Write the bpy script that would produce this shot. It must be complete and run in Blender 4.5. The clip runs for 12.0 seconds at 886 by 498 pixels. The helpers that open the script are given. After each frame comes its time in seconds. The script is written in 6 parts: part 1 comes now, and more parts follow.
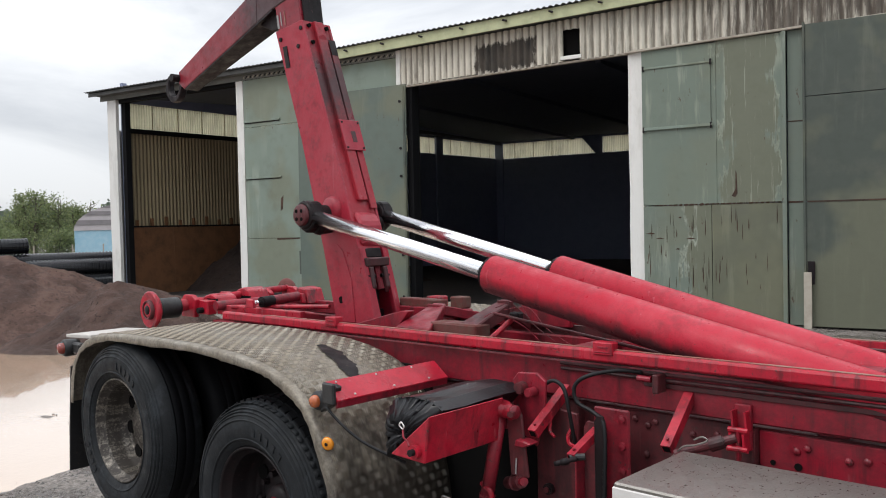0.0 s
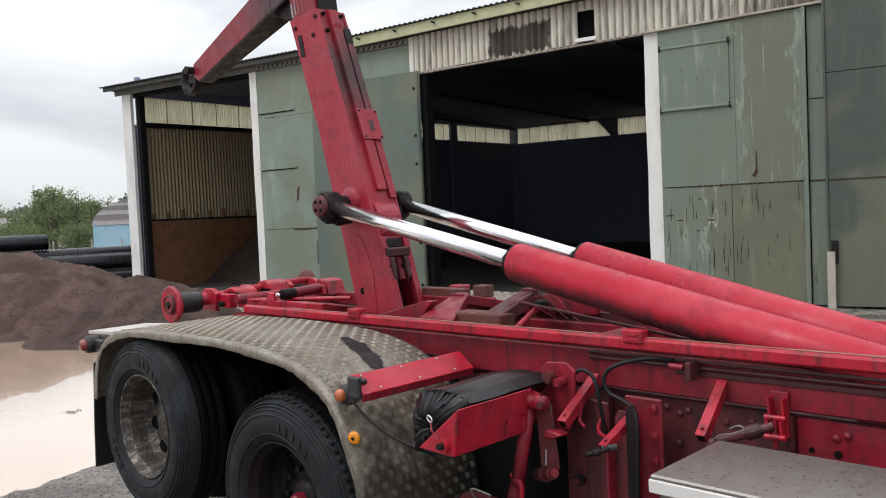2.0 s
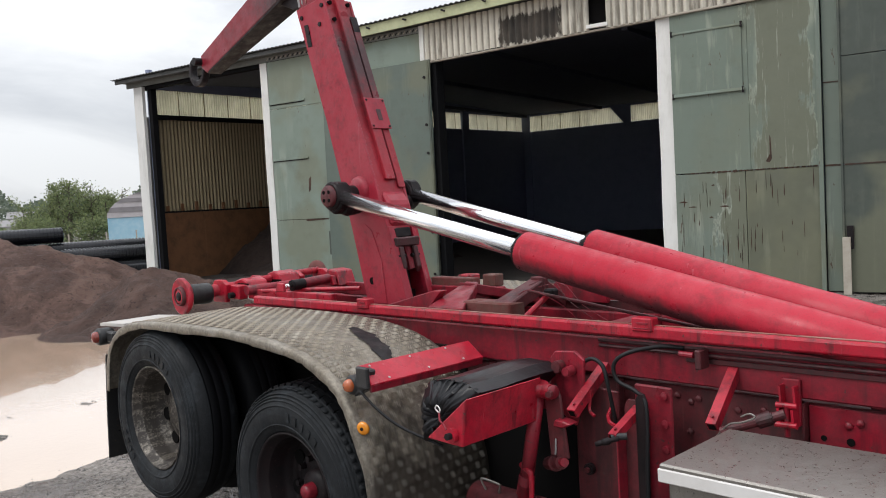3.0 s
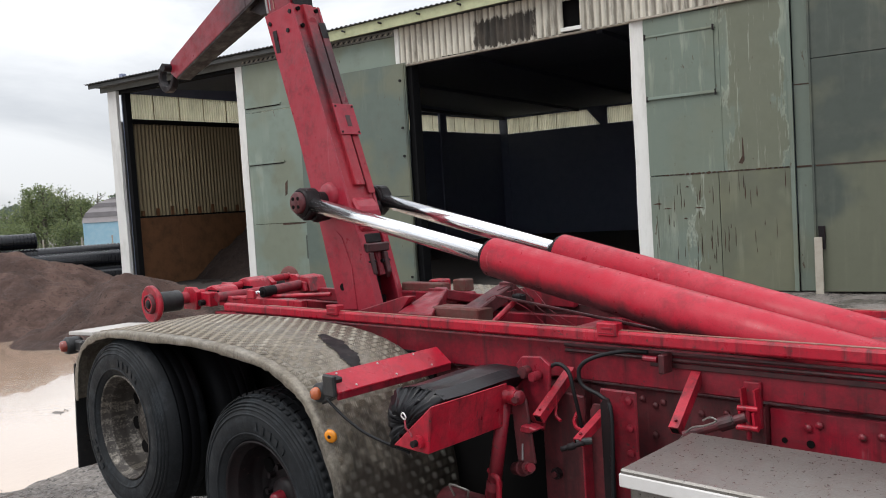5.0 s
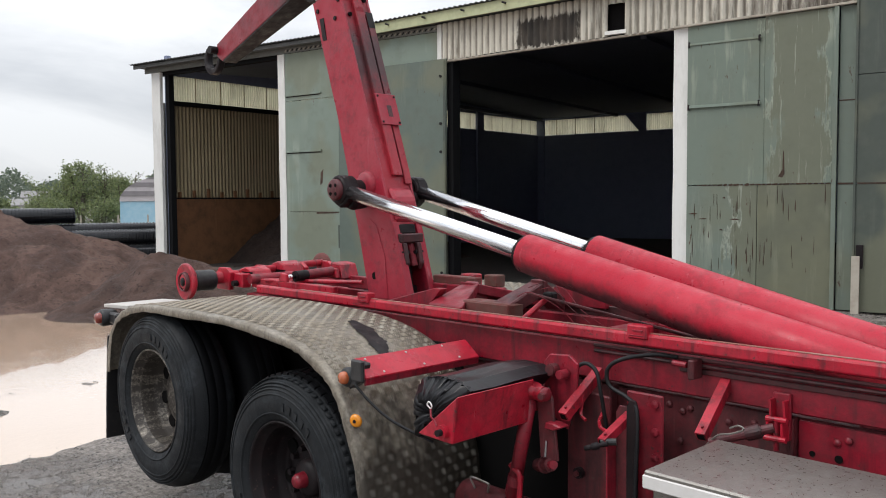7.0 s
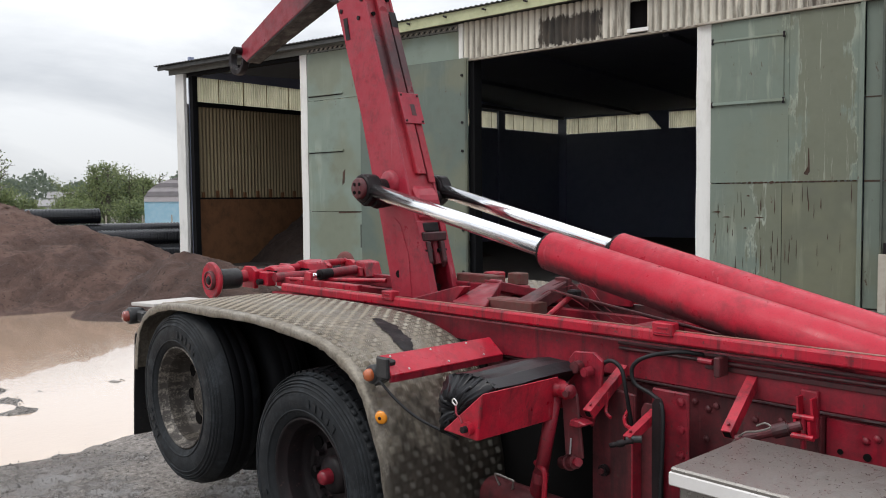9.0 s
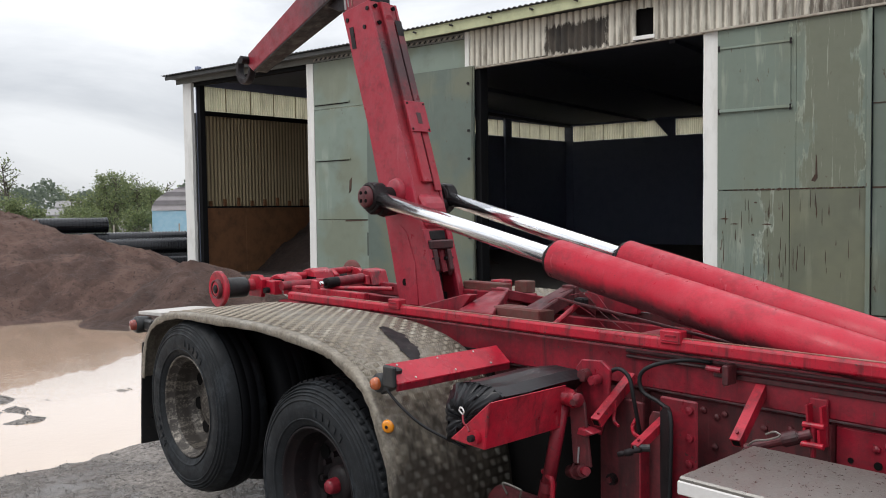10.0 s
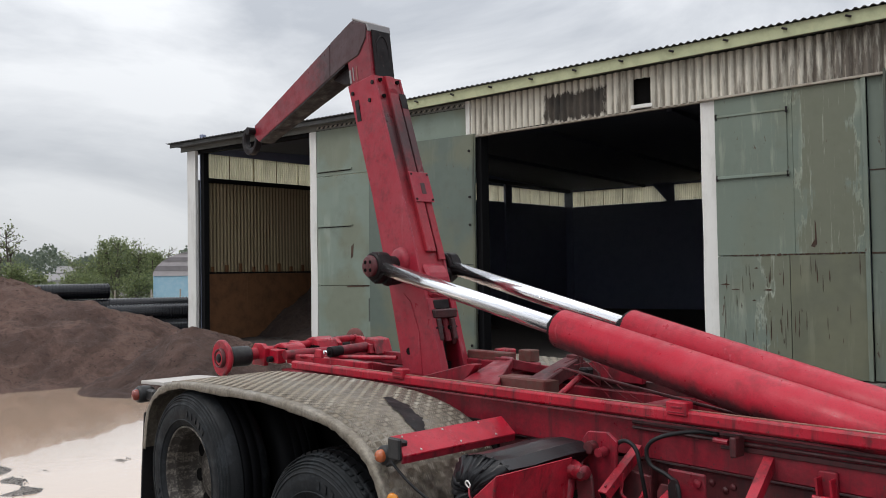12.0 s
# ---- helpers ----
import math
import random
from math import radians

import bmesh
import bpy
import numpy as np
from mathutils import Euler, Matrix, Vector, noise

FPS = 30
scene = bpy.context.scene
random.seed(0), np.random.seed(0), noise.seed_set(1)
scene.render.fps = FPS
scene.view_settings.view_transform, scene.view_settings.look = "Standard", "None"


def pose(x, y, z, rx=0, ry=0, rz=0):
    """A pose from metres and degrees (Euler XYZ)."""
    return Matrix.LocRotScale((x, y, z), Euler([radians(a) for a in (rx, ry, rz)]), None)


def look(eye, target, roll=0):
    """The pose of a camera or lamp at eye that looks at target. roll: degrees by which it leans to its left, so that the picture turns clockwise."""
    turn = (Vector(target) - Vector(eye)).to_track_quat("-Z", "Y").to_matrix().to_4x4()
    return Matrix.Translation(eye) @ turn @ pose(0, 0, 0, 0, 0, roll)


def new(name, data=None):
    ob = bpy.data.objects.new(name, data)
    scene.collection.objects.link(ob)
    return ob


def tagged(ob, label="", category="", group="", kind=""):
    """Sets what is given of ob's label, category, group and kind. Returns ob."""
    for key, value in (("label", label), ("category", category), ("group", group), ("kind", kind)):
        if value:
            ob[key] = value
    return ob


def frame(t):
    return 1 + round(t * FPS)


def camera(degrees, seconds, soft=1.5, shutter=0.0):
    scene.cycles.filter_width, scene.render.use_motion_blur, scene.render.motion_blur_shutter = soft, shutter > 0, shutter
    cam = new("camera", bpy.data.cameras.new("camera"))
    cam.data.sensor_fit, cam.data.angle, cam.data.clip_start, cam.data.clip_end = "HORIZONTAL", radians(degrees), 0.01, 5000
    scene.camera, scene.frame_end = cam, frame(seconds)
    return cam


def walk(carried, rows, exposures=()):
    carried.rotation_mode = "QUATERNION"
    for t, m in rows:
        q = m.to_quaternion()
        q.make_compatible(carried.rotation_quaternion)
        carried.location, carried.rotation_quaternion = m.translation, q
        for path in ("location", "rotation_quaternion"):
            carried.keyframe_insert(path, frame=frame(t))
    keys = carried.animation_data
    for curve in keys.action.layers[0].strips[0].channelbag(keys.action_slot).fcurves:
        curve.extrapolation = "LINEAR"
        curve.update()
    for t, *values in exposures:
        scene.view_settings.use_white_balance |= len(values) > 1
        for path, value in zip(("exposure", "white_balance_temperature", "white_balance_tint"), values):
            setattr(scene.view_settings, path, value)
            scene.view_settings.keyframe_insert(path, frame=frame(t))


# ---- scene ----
cam = camera(56.1, 12.0, soft=1.0)
PATH = [
    (0, (4.657, -2.178, 1.841), (3.289, -0.72, 1.782), -1.3),
    (0.5, (4.654, -2.182, 1.854), (3.267, -0.742, 1.796), -1.4),
    (1, (4.617, -2.185, 1.858), (3.232, -0.744, 1.798), -1.6),
    (1.5, (4.601, -2.173, 1.852), (3.218, -0.73, 1.781), -1.8),
    (2, (4.588, -2.152, 1.852), (3.192, -0.722, 1.762), -2.6),
    (2.5, (4.588, -2.133, 1.851), (3.174, -0.722, 1.748), -3.1),
    (4.3, (4.61, -2.095, 1.848), (3.191, -0.692, 1.714), -3.4),
    (4.5, (4.613, -2.091, 1.854), (3.208, -0.674, 1.725), -3.6),
    (5, (4.638, -2.082, 1.866), (3.254, -0.643, 1.754), -3.6),
    (5.5, (4.648, -2.095, 1.863), (3.239, -0.679, 1.762), -3.2),
    (6, (4.64, -2.086, 1.858), (3.217, -0.685, 1.752), -2.9),
    (6.5, (4.638, -2.101, 1.855), (3.212, -0.703, 1.736), -1.5),
    (7, (4.634, -2.109, 1.844), (3.199, -0.72, 1.729), -0.4),
    (9, (4.635, -2.129, 1.838), (3.165, -0.777, 1.722), -0.6),
    (9.5, (4.632, -2.123, 1.84), (3.155, -0.779, 1.731), -0.7),
    (10, (4.632, -2.124, 1.839), (3.151, -0.784, 1.742), -0.8),
    (10.5, (4.644, -2.139, 1.857), (3.162, -0.797, 1.814), -0.8),
    (11, (4.649, -2.144, 1.867), (3.166, -0.802, 1.894), -0.8),
    (11.5, (4.647, -2.149, 1.866), (3.165, -0.807, 1.921), -0.9),
    (12, (4.642, -2.158, 1.867), (3.16, -0.816, 1.925), -0.9),
]
walk(cam, [(t, look(eye, target, roll)) for t, eye, target, roll in PATH],
     exposures=[(0, 0.31), (7, 0.32), (9.5, 0.28), (10.4, 0.27), (11.0, -0.02), (11.5, 0.02), (12, 0.03)])

# ---- world, sun, exposure ----
SUN_EL, SUN_AZ = radians(50), radians(200)
world = bpy.data.worlds.new("overcast_sky")
scene.world = world
world.use_nodes = True
wn, wl = world.node_tree.nodes, world.node_tree.links
wn.clear()
w_out = wn.new("ShaderNodeOutputWorld")
w_bg = wn.new("ShaderNodeBackground")
w_sky = wn.new("ShaderNodeTexSky")
w_sky.sky_type = "NISHITA"
w_sky.sun_disc = False
w_sky.sun_elevation, w_sky.sun_rotation = SUN_EL, SUN_AZ
w_gain = wn.new("ShaderNodeMixRGB")
w_gain.blend_type = "MULTIPLY"
w_gain.inputs[0].default_value = 1.0
w_gain.inputs[2].default_value = (0.10, 0.10, 0.10, 1)
w_tc = wn.new("ShaderNodeTexCoord")
w_map = wn.new("ShaderNodeMapping")
w_map.inputs["Scale"].default_value = (1.0, 1.0, 2.6)
w_noise = wn.new("ShaderNodeTexNoise")
w_noise.inputs["Scale"].default_value = 2.2
w_noise.inputs["Detail"].default_value = 7
w_noise.inputs["Roughness"].default_value = 0.55
w_noise.inputs["Distortion"].default_value = 0.35
w_ramp = wn.new("ShaderNodeValToRGB")
w_ramp.color_ramp.elements[0].position = 0.36
w_ramp.color_ramp.elements[0].color = (0.53, 0.56, 0.61, 1)
w_ramp.color_ramp.elements[1].position = 0.60
w_ramp.color_ramp.elements[1].color = (0.93, 0.95, 0.98, 1)
w_mix = wn.new("ShaderNodeMixRGB")
w_mix.inputs[0].default_value = 0.93
wl.new(w_tc.outputs["Generated"], w_map.inputs[0])
wl.new(w_map.outputs[0], w_noise.inputs["Vector"])
wl.new(w_noise.outputs["Fac"], w_ramp.inputs[0])
wl.new(w_sky.outputs[0], w_gain.inputs[1])
wl.new(w_gain.outputs[0], w_mix.inputs[1])
wl.new(w_ramp.outputs[0], w_mix.inputs[2])
w_sep = wn.new("ShaderNodeSeparateXYZ")
wl.new(w_tc.outputs["Generated"], w_sep.inputs[0])
w_up = wn.new("ShaderNodeMapRange")
w_up.inputs["From Min"].default_value, w_up.inputs["From Max"].default_value = 0.0, 1.0
w_up.inputs["To Min"].default_value, w_up.inputs["To Max"].default_value = 0.72, 1.95
wl.new(w_sep.outputs["Z"], w_up.inputs["Value"])
w_zen = wn.new("ShaderNodeMixRGB")
w_zen.blend_type = "MULTIPLY"
w_zen.inputs[0].default_value = 1.0
wl.new(w_mix.outputs[0], w_zen.inputs[1])
wl.new(w_up.outputs[0], w_zen.inputs[2])
wl.new(w_zen.outputs[0], w_bg.inputs["Color"])
w_bg.inputs["Strength"].default_value = 1.0
wl.new(w_bg.outputs[0], w_out.inputs[0])

sun_data = bpy.data.lights.new("sun", "SUN")
sun_data.energy, sun_data.angle, sun_data.color = 0.9, radians(25), (1.0, 0.97, 0.93)
sun = new("sun", sun_data)
sun.matrix_world = look((0, 0, 30), Vector((0, 0, 30)) - Vector((math.sin(SUN_AZ) * math.cos(SUN_EL), math.cos(SUN_AZ) * math.cos(SUN_EL), math.sin(SUN_EL))))


# ---- materials ----
class Mat:
    """A node material with a Principled shader and a few shorthands."""

    def __init__(self, name, color=(0.5, 0.5, 0.5), rough=0.5, metal=0.0):
        self.m = bpy.data.materials.new(name)
        self.m.use_nodes = True
        self.n, self.l = self.m.node_tree.nodes, self.m.node_tree.links
        self.b = self.n["Principled BSDF"]
        self.b.inputs["Base Color"].default_value = (*color, 1)
        self.b.inputs["Roughness"].default_value = rough
        self.b.inputs["Metallic"].default_value = metal
        self.tc = self.n.new("ShaderNodeTexCoord")

    def coord(self, scale=(1, 1, 1), rot=(0, 0, 0)):
        mp = self.n.new("ShaderNodeMapping")
        mp.inputs["Scale"].default_value = scale
        mp.inputs["Rotation"].default_value = rot
        self.l.new(self.tc.outputs["Object"], mp.inputs[0])
        return mp.outputs[0]

    def noise(self, scale, detail=5, rough=0.6, stretch=(1, 1, 1), distort=0.0):
        t = self.n.new("ShaderNodeTexNoise")
        t.inputs["Scale"].default_value = scale
        t.inputs["Detail"].default_value = detail
        t.inputs["Roughness"].default_value = rough
        t.inputs["Distortion"].default_value = distort
        self.l.new(self.coord(stretch), t.inputs["Vector"])
        return t.outputs["Fac"]

    def ramp(self, fac, *stops):
        r = self.n.new("ShaderNodeValToRGB")
        e = r.color_ramp.elements
        while len(e) < len(stops):
            e.new(0.5)
        for k, (pos, c) in enumerate(stops):
            e[k].position = pos
            e[k].color = (*c, 1) if isinstance(c, tuple) else (c, c, c, 1)
        self.l.new(fac, r.inputs[0])
        return r.outputs[0]

    def mix(self, fac, a, b, mode="MIX"):
        x = self.n.new("ShaderNodeMixRGB")
        x.blend_type = mode
        for k, v in enumerate((fac, a, b)):
            if isinstance(v, (int, float)):
                x.inputs[k].default_value = v if k == 0 else (v, v, v, 1)
            elif isinstance(v, tuple):
                x.inputs[k].default_value = (*v, 1)
            else:
                self.l.new(v, x.inputs[k])
        return x.outputs[0]

    def math(self, op, a, b=0.0):
        x = self.n.new("ShaderNodeMath")
        x.operation = op
        for k, v in enumerate((a, b)):
            if isinstance(v, (int, float)):
                x.inputs[k].default_value = v
            else:
                self.l.new(v, x.inputs[k])
        return x.outputs[0]

    def axis(self, which, scale=(1, 1, 1)):
        s = self.n.new("ShaderNodeSeparateXYZ")
        self.l.new(self.coord(scale), s.inputs[0])
        return s.outputs[which]

    def span(self, which, lo, hi):
        """A local axis run from 0 at lo to 1 at hi."""
        return self.math("DIVIDE", self.math("SUBTRACT", self.axis(which), lo), hi - lo)

    def random(self):
        return self.n.new("ShaderNodeObjectInfo").outputs["Random"]

    def set(self, key, value):
        if isinstance(value, (int, float)):
            self.b.inputs[key].default_value = value
        else:
            self.l.new(value, self.b.inputs[key])
        return self

    def bump(self, height, strength=0.3, dist=0.01):
        x = self.n.new("ShaderNodeBump")
        x.inputs["Strength"].default_value = strength
        x.inputs["Distance"].default_value = dist
        self.l.new(height, x.inputs["Height"])
        self.l.new(x.outputs[0], self.b.inputs["Normal"])
        return self


def paint(name, base, dark, dirt, rough=0.35, dirt_at=0.58, streak=True, chips=0.66, gloss=0.42):
    m = Mat(name, base)
    c = m.mix(m.noise(3.1), base, dark)
    blot = m.math("ADD", m.math("MULTIPLY", m.noise(6.0, 8, 0.7), 0.6), m.math("MULTIPLY", m.noise(34.0, 6, 0.7), 0.4))
    chalk = m.ramp(m.noise(2.2, 9, 0.72, (1, 1, 0.7), 0.5), (0.46, 0.0), (0.68, 0.55))
    c = m.mix(chalk, c, tuple(v * 0.88 + 0.10 * max(base) for v in base))
    grime = m.ramp(blot, (dirt_at - 0.12, 0.0), (dirt_at + 0.13, 0.85))
    c = m.mix(grime, c, dirt)
    c = m.mix(m.ramp(m.noise(150.0, 3, 0.7), (0.56, 0.0), (0.74, 0.45)), c, dirt)
    scratch = m.ramp(m.noise(30.0, 4, 0.6, (1.0, 1.0, 0.06), 0.3), (0.66, 0.0), (0.70, 0.5))
    c = m.mix(scratch, c, tuple(v * 0.7 + 0.22 * max(base) for v in base))
    if streak:
        s = m.ramp(m.noise(16.0, 5, 0.65, (1, 1, 0.10)), (0.53, 0.0), (0.66, 0.75))
        c = m.mix(s, c, dirt)
    chip = m.ramp(m.noise(38.0, 3, 0.6), (chips, 0.0), (chips + 0.03, 0.8))
    c = m.mix(chip, c, (0.06, 0.035, 0.03))
    m.set("Base Color", c)
    m.set("Roughness", m.ramp(m.noise(14.0, 6), (0.3, rough * 0.65), (0.7, min(1, rough * 1.6))))
    m.b.inputs["Specular IOR Level"].default_value = gloss
    m.bump(m.noise(55.0, 4), 0.25, 0.004)
    return m


RED = paint("red_machine_paint", (0.48, 0.008, 0.029), (0.36, 0.007, 0.023), (0.055, 0.011, 0.014), 0.36, 0.57).m
RED_CLEAN = paint("red_cylinder_paint", (0.48, 0.010, 0.032), (0.41, 0.009, 0.027), (0.15, 0.009, 0.016), 0.32, 0.60, False, 0.74, 0.35).m
RED_GRIMY = paint("red_frame_paint", (0.31, 0.008, 0.025), (0.21, 0.008, 0.020), (0.060, 0.012, 0.015), 0.40, 0.55).m
# dark red for sooty parts and for shade painted under the rail
SOOT_SHADE_RED = paint("soot_and_shade_red_paint", (0.11, 0.013, 0.018), (0.05, 0.014, 0.016), (0.020, 0.014, 0.014), 0.45, 0.50).m
RED_DARK = paint("grimy_chassis_paint", (0.165, 0.018, 0.025), (0.105, 0.019, 0.024), (0.035, 0.013, 0.014), 0.48, 0.50).m
RED_ARM = paint("red_arm_paint", (0.37, 0.014, 0.034), (0.26, 0.011, 0.026), (0.060, 0.015, 0.020), 0.40, 0.61, False, 0.72).m



def dark_patched(name, base, edge, rough=0.38, dirt_at=0.59, gloss=0.4):
    """Red paint with a dark patch (arm soot); edge builds its signed depth."""
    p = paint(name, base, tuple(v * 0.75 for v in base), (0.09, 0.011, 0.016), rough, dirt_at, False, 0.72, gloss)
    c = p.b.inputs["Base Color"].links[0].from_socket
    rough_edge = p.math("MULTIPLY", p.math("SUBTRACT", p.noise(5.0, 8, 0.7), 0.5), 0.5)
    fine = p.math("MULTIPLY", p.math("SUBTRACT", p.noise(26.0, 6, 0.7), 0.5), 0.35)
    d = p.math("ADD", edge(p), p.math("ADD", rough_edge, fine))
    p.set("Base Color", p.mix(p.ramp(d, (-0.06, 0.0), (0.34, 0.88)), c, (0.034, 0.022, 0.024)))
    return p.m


RED_SPINE = dark_patched("red_paint_blackened_by_grease", (0.36, 0.009, 0.024), lambda p: p.math("SUBTRACT", 0.42, p.math("ABSOLUTE", p.math("SUBTRACT", p.axis(2), 2.72))))
RED_JIB = dark_patched("dull_red_paint_sooty_towards_the_knuckle", (0.25, 0.013, 0.027), lambda p: p.math("MULTIPLY", p.math("ADD", p.axis(0), 0.46), 0.90))


def dark_under(name, base, height, fall):
    """Cylinder paint darkened below the tube's axis, which height and fall give."""
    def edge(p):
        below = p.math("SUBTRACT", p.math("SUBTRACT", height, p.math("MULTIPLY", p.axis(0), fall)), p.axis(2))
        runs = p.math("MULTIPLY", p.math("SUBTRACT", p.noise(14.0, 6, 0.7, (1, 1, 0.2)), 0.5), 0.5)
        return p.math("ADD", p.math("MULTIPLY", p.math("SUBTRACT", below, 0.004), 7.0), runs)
    return dark_patched(name, base, edge, 0.36, 0.62, 0.32)


RED_TUBE = dark_under("red_cylinder_with_dark_underside", (0.49, 0.011, 0.034), 2.069, 0.2265)
RED_TUBE_FAR = dark_under("red_far_cylinder_with_dark_underside", (0.49, 0.011, 0.034), 2.081, 0.2438)
RED_INNER = dark_patched("red_paint_sooty_at_the_top", (0.25, 0.013, 0.027), lambda p: p.math("ADD", p.math("MULTIPLY", p.math("SUBTRACT", p.axis(2), 3.33), 1.1), p.math("MULTIPLY", p.math("SUBTRACT", p.axis(0), 0.30), 1.2)))
GREASE = paint("dark_greasy_steel", (0.013, 0.010, 0.011), (0.008, 0.007, 0.008), (0.020, 0.010, 0.011), 0.48, 0.6, gloss=0.2).m
BLACK = paint("black_plastic", (0.012, 0.012, 0.013), (0.02, 0.02, 0.021), (0.045, 0.042, 0.04), 0.38, 0.62, False).m
HOSE = Mat("black_rubber_hose", (0.008, 0.008, 0.009), 0.5)
HOSE.b.inputs["Specular IOR Level"].default_value = 0.3
HOSE = HOSE.m
# near-black that paints the shade inside holes and hollows
VOID = Mat("hollow_shade_black", (0.006, 0.0055, 0.0055), 0.95)
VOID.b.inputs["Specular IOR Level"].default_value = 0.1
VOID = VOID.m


def rubber():
    m = Mat("tyre_rubber")
    c = m.mix(m.noise(6.0), (0.009, 0.0102, 0.0118), (0.015, 0.0168, 0.019))
    mud = m.ramp(m.math("ADD", m.math("MULTIPLY", m.noise(5.0, 7, 0.7, (1, 1, 0.6)), 0.6), m.math("MULTIPLY", m.noise(24.0, 6, 0.7), 0.4)), (0.50, 0.0), (0.60, 0.6))
    m.set("Base Color", m.mix(mud, c, (0.034, 0.040, 0.046)))
    m.set("Roughness", m.ramp(m.noise(9.0), (0.3, 0.42), (0.7, 0.8)))
    m.b.inputs["Specular IOR Level"].default_value = 0.2
    return m.bump(m.math("ADD", m.noise(60.0, 4), m.math("MULTIPLY", m.noise(18.0, 5, 0.7), 0.8)), 0.4, 0.005).m


TYRE = rubber()
# darker copy of the rubber, shade under the guards put into its colour
TREAD_RUBBER = Mat("shade_black_tread_rubber", (0.0055, 0.0058, 0.007), 0.6)
TREAD_RUBBER.b.inputs["Specular IOR Level"].default_value = 0.12
TREAD_RUBBER = TREAD_RUBBER.bump(TREAD_RUBBER.noise(40.0, 5, 0.7), 0.3, 0.004).m


def rim_steel():
    m = Mat("dirty_rim_steel")
    dirt = m.ramp(m.math("ADD", m.math("MULTIPLY", m.noise(20.0, 7, 0.7, (1, 0.18, 1)), 0.6), m.math("MULTIPLY", m.noise(70.0, 5, 0.7), 0.4)), (0.38, 0.0), (0.51, 0.95))
    m.set("Base Color", m.mix(dirt, (0.25, 0.225, 0.19), (0.026, 0.020, 0.017)))
    m.set("Metallic", m.math("SUBTRACT", 0.8, m.math("MULTIPLY", dirt, 0.7)))
    m.set("Roughness", m.math("ADD", m.math("MULTIPLY", dirt, 0.4), 0.25))
    return m.bump(m.noise(40.0), 0.15, 0.004).m


RIM = rim_steel()
CHROME = Mat("hard_chrome", (0.88, 0.88, 0.90), 0.17, 1.0).m


def mud_and_shade(m):
    """Ragged mud thrown up by the wheel, plus shade painted onto the guard's front."""
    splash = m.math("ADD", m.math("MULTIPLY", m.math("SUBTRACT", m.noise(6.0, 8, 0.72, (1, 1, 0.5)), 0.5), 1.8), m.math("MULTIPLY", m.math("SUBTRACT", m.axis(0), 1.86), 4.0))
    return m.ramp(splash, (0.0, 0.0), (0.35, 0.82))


def chequer():
    m = Mat("chequer_plate_ground")
    dirt = m.ramp(m.noise(5.0, 9, 0.72), (0.34, 0.0), (0.62, 1.0))
    fine = m.ramp(m.noise(45.0, 5, 0.7), (0.35, 0.0), (0.7, 1.0))
    earth = m.mix(m.noise(2.6, 6), (0.15, 0.124, 0.093), (0.35, 0.305, 0.24))
    c = m.mix(dirt, (0.36, 0.33, 0.28), earth)
    c = m.mix(m.ramp(m.noise(7.0, 7, 0.7, (1, 1, 0.35)), (0.52, 0.0), (0.62, 0.5)), c, (0.06, 0.048, 0.037))
    # front of the guard darkened for mud and for the shade on it
    c = m.mix(mud_and_shade(m), c, (0.030, 0.025, 0.021))
    m.set("Base Color", m.mix(m.math("MULTIPLY", fine, 0.6), c, (0.045, 0.036, 0.028)))
    m.set("Metallic", m.math("SUBTRACT", 0.75, m.math("MULTIPLY", dirt, 0.45)))
    m.set("Roughness", m.math("ADD", 0.36, m.math("MULTIPLY", dirt, 0.35)))
    return m.bump(m.math("ADD", m.noise(70.0), m.math("MULTIPLY", m.noise(9.0, 3), 2.0)), 0.35, 0.006).m


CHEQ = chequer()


def tread_metal():
    m = Mat("rubbed_tread_bars")
    dirt = m.ramp(m.noise(4.0, 9, 0.72), (0.30, 0.15), (0.50, 1.0))
    # mud also carries the painted shade of the guard's front
    mud = mud_and_shade(m)
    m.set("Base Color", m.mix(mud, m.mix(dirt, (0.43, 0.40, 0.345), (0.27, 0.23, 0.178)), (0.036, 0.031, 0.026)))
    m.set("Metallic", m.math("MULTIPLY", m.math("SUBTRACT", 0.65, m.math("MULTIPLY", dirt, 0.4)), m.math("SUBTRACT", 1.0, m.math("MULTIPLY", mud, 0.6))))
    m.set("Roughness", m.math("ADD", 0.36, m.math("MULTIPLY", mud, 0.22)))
    return m.m


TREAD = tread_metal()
SACK = Mat("crumpled_black_rubber", (0.010, 0.010, 0.012), 0.30)
SACK.b.inputs["Specular IOR Level"].default_value = 0.25
SACK = SACK.bump(SACK.noise(22.0, 4, 0.6, (1, 0.12, 1), 0.4), 0.25, 0.008).m
GRIT = paint("grit", (0.20, 0.185, 0.17), (0.11, 0.10, 0.095), (0.06, 0.055, 0.05), 0.5, 0.5, False).m


def board_paint(name, base, stain, amount=0.6):
    m = Mat(name, base)
    m.set("Base Color", m.mix(m.ramp(m.noise(3.0, 8, 0.7), (0.45, 0.0), (0.75, amount)), base, stain))
    m.b.inputs["Specular IOR Level"].default_value = 0.22
    m.set("Roughness", 0.75)
    return m.bump(m.noise(20.0, 5), 0.2, 0.005).m


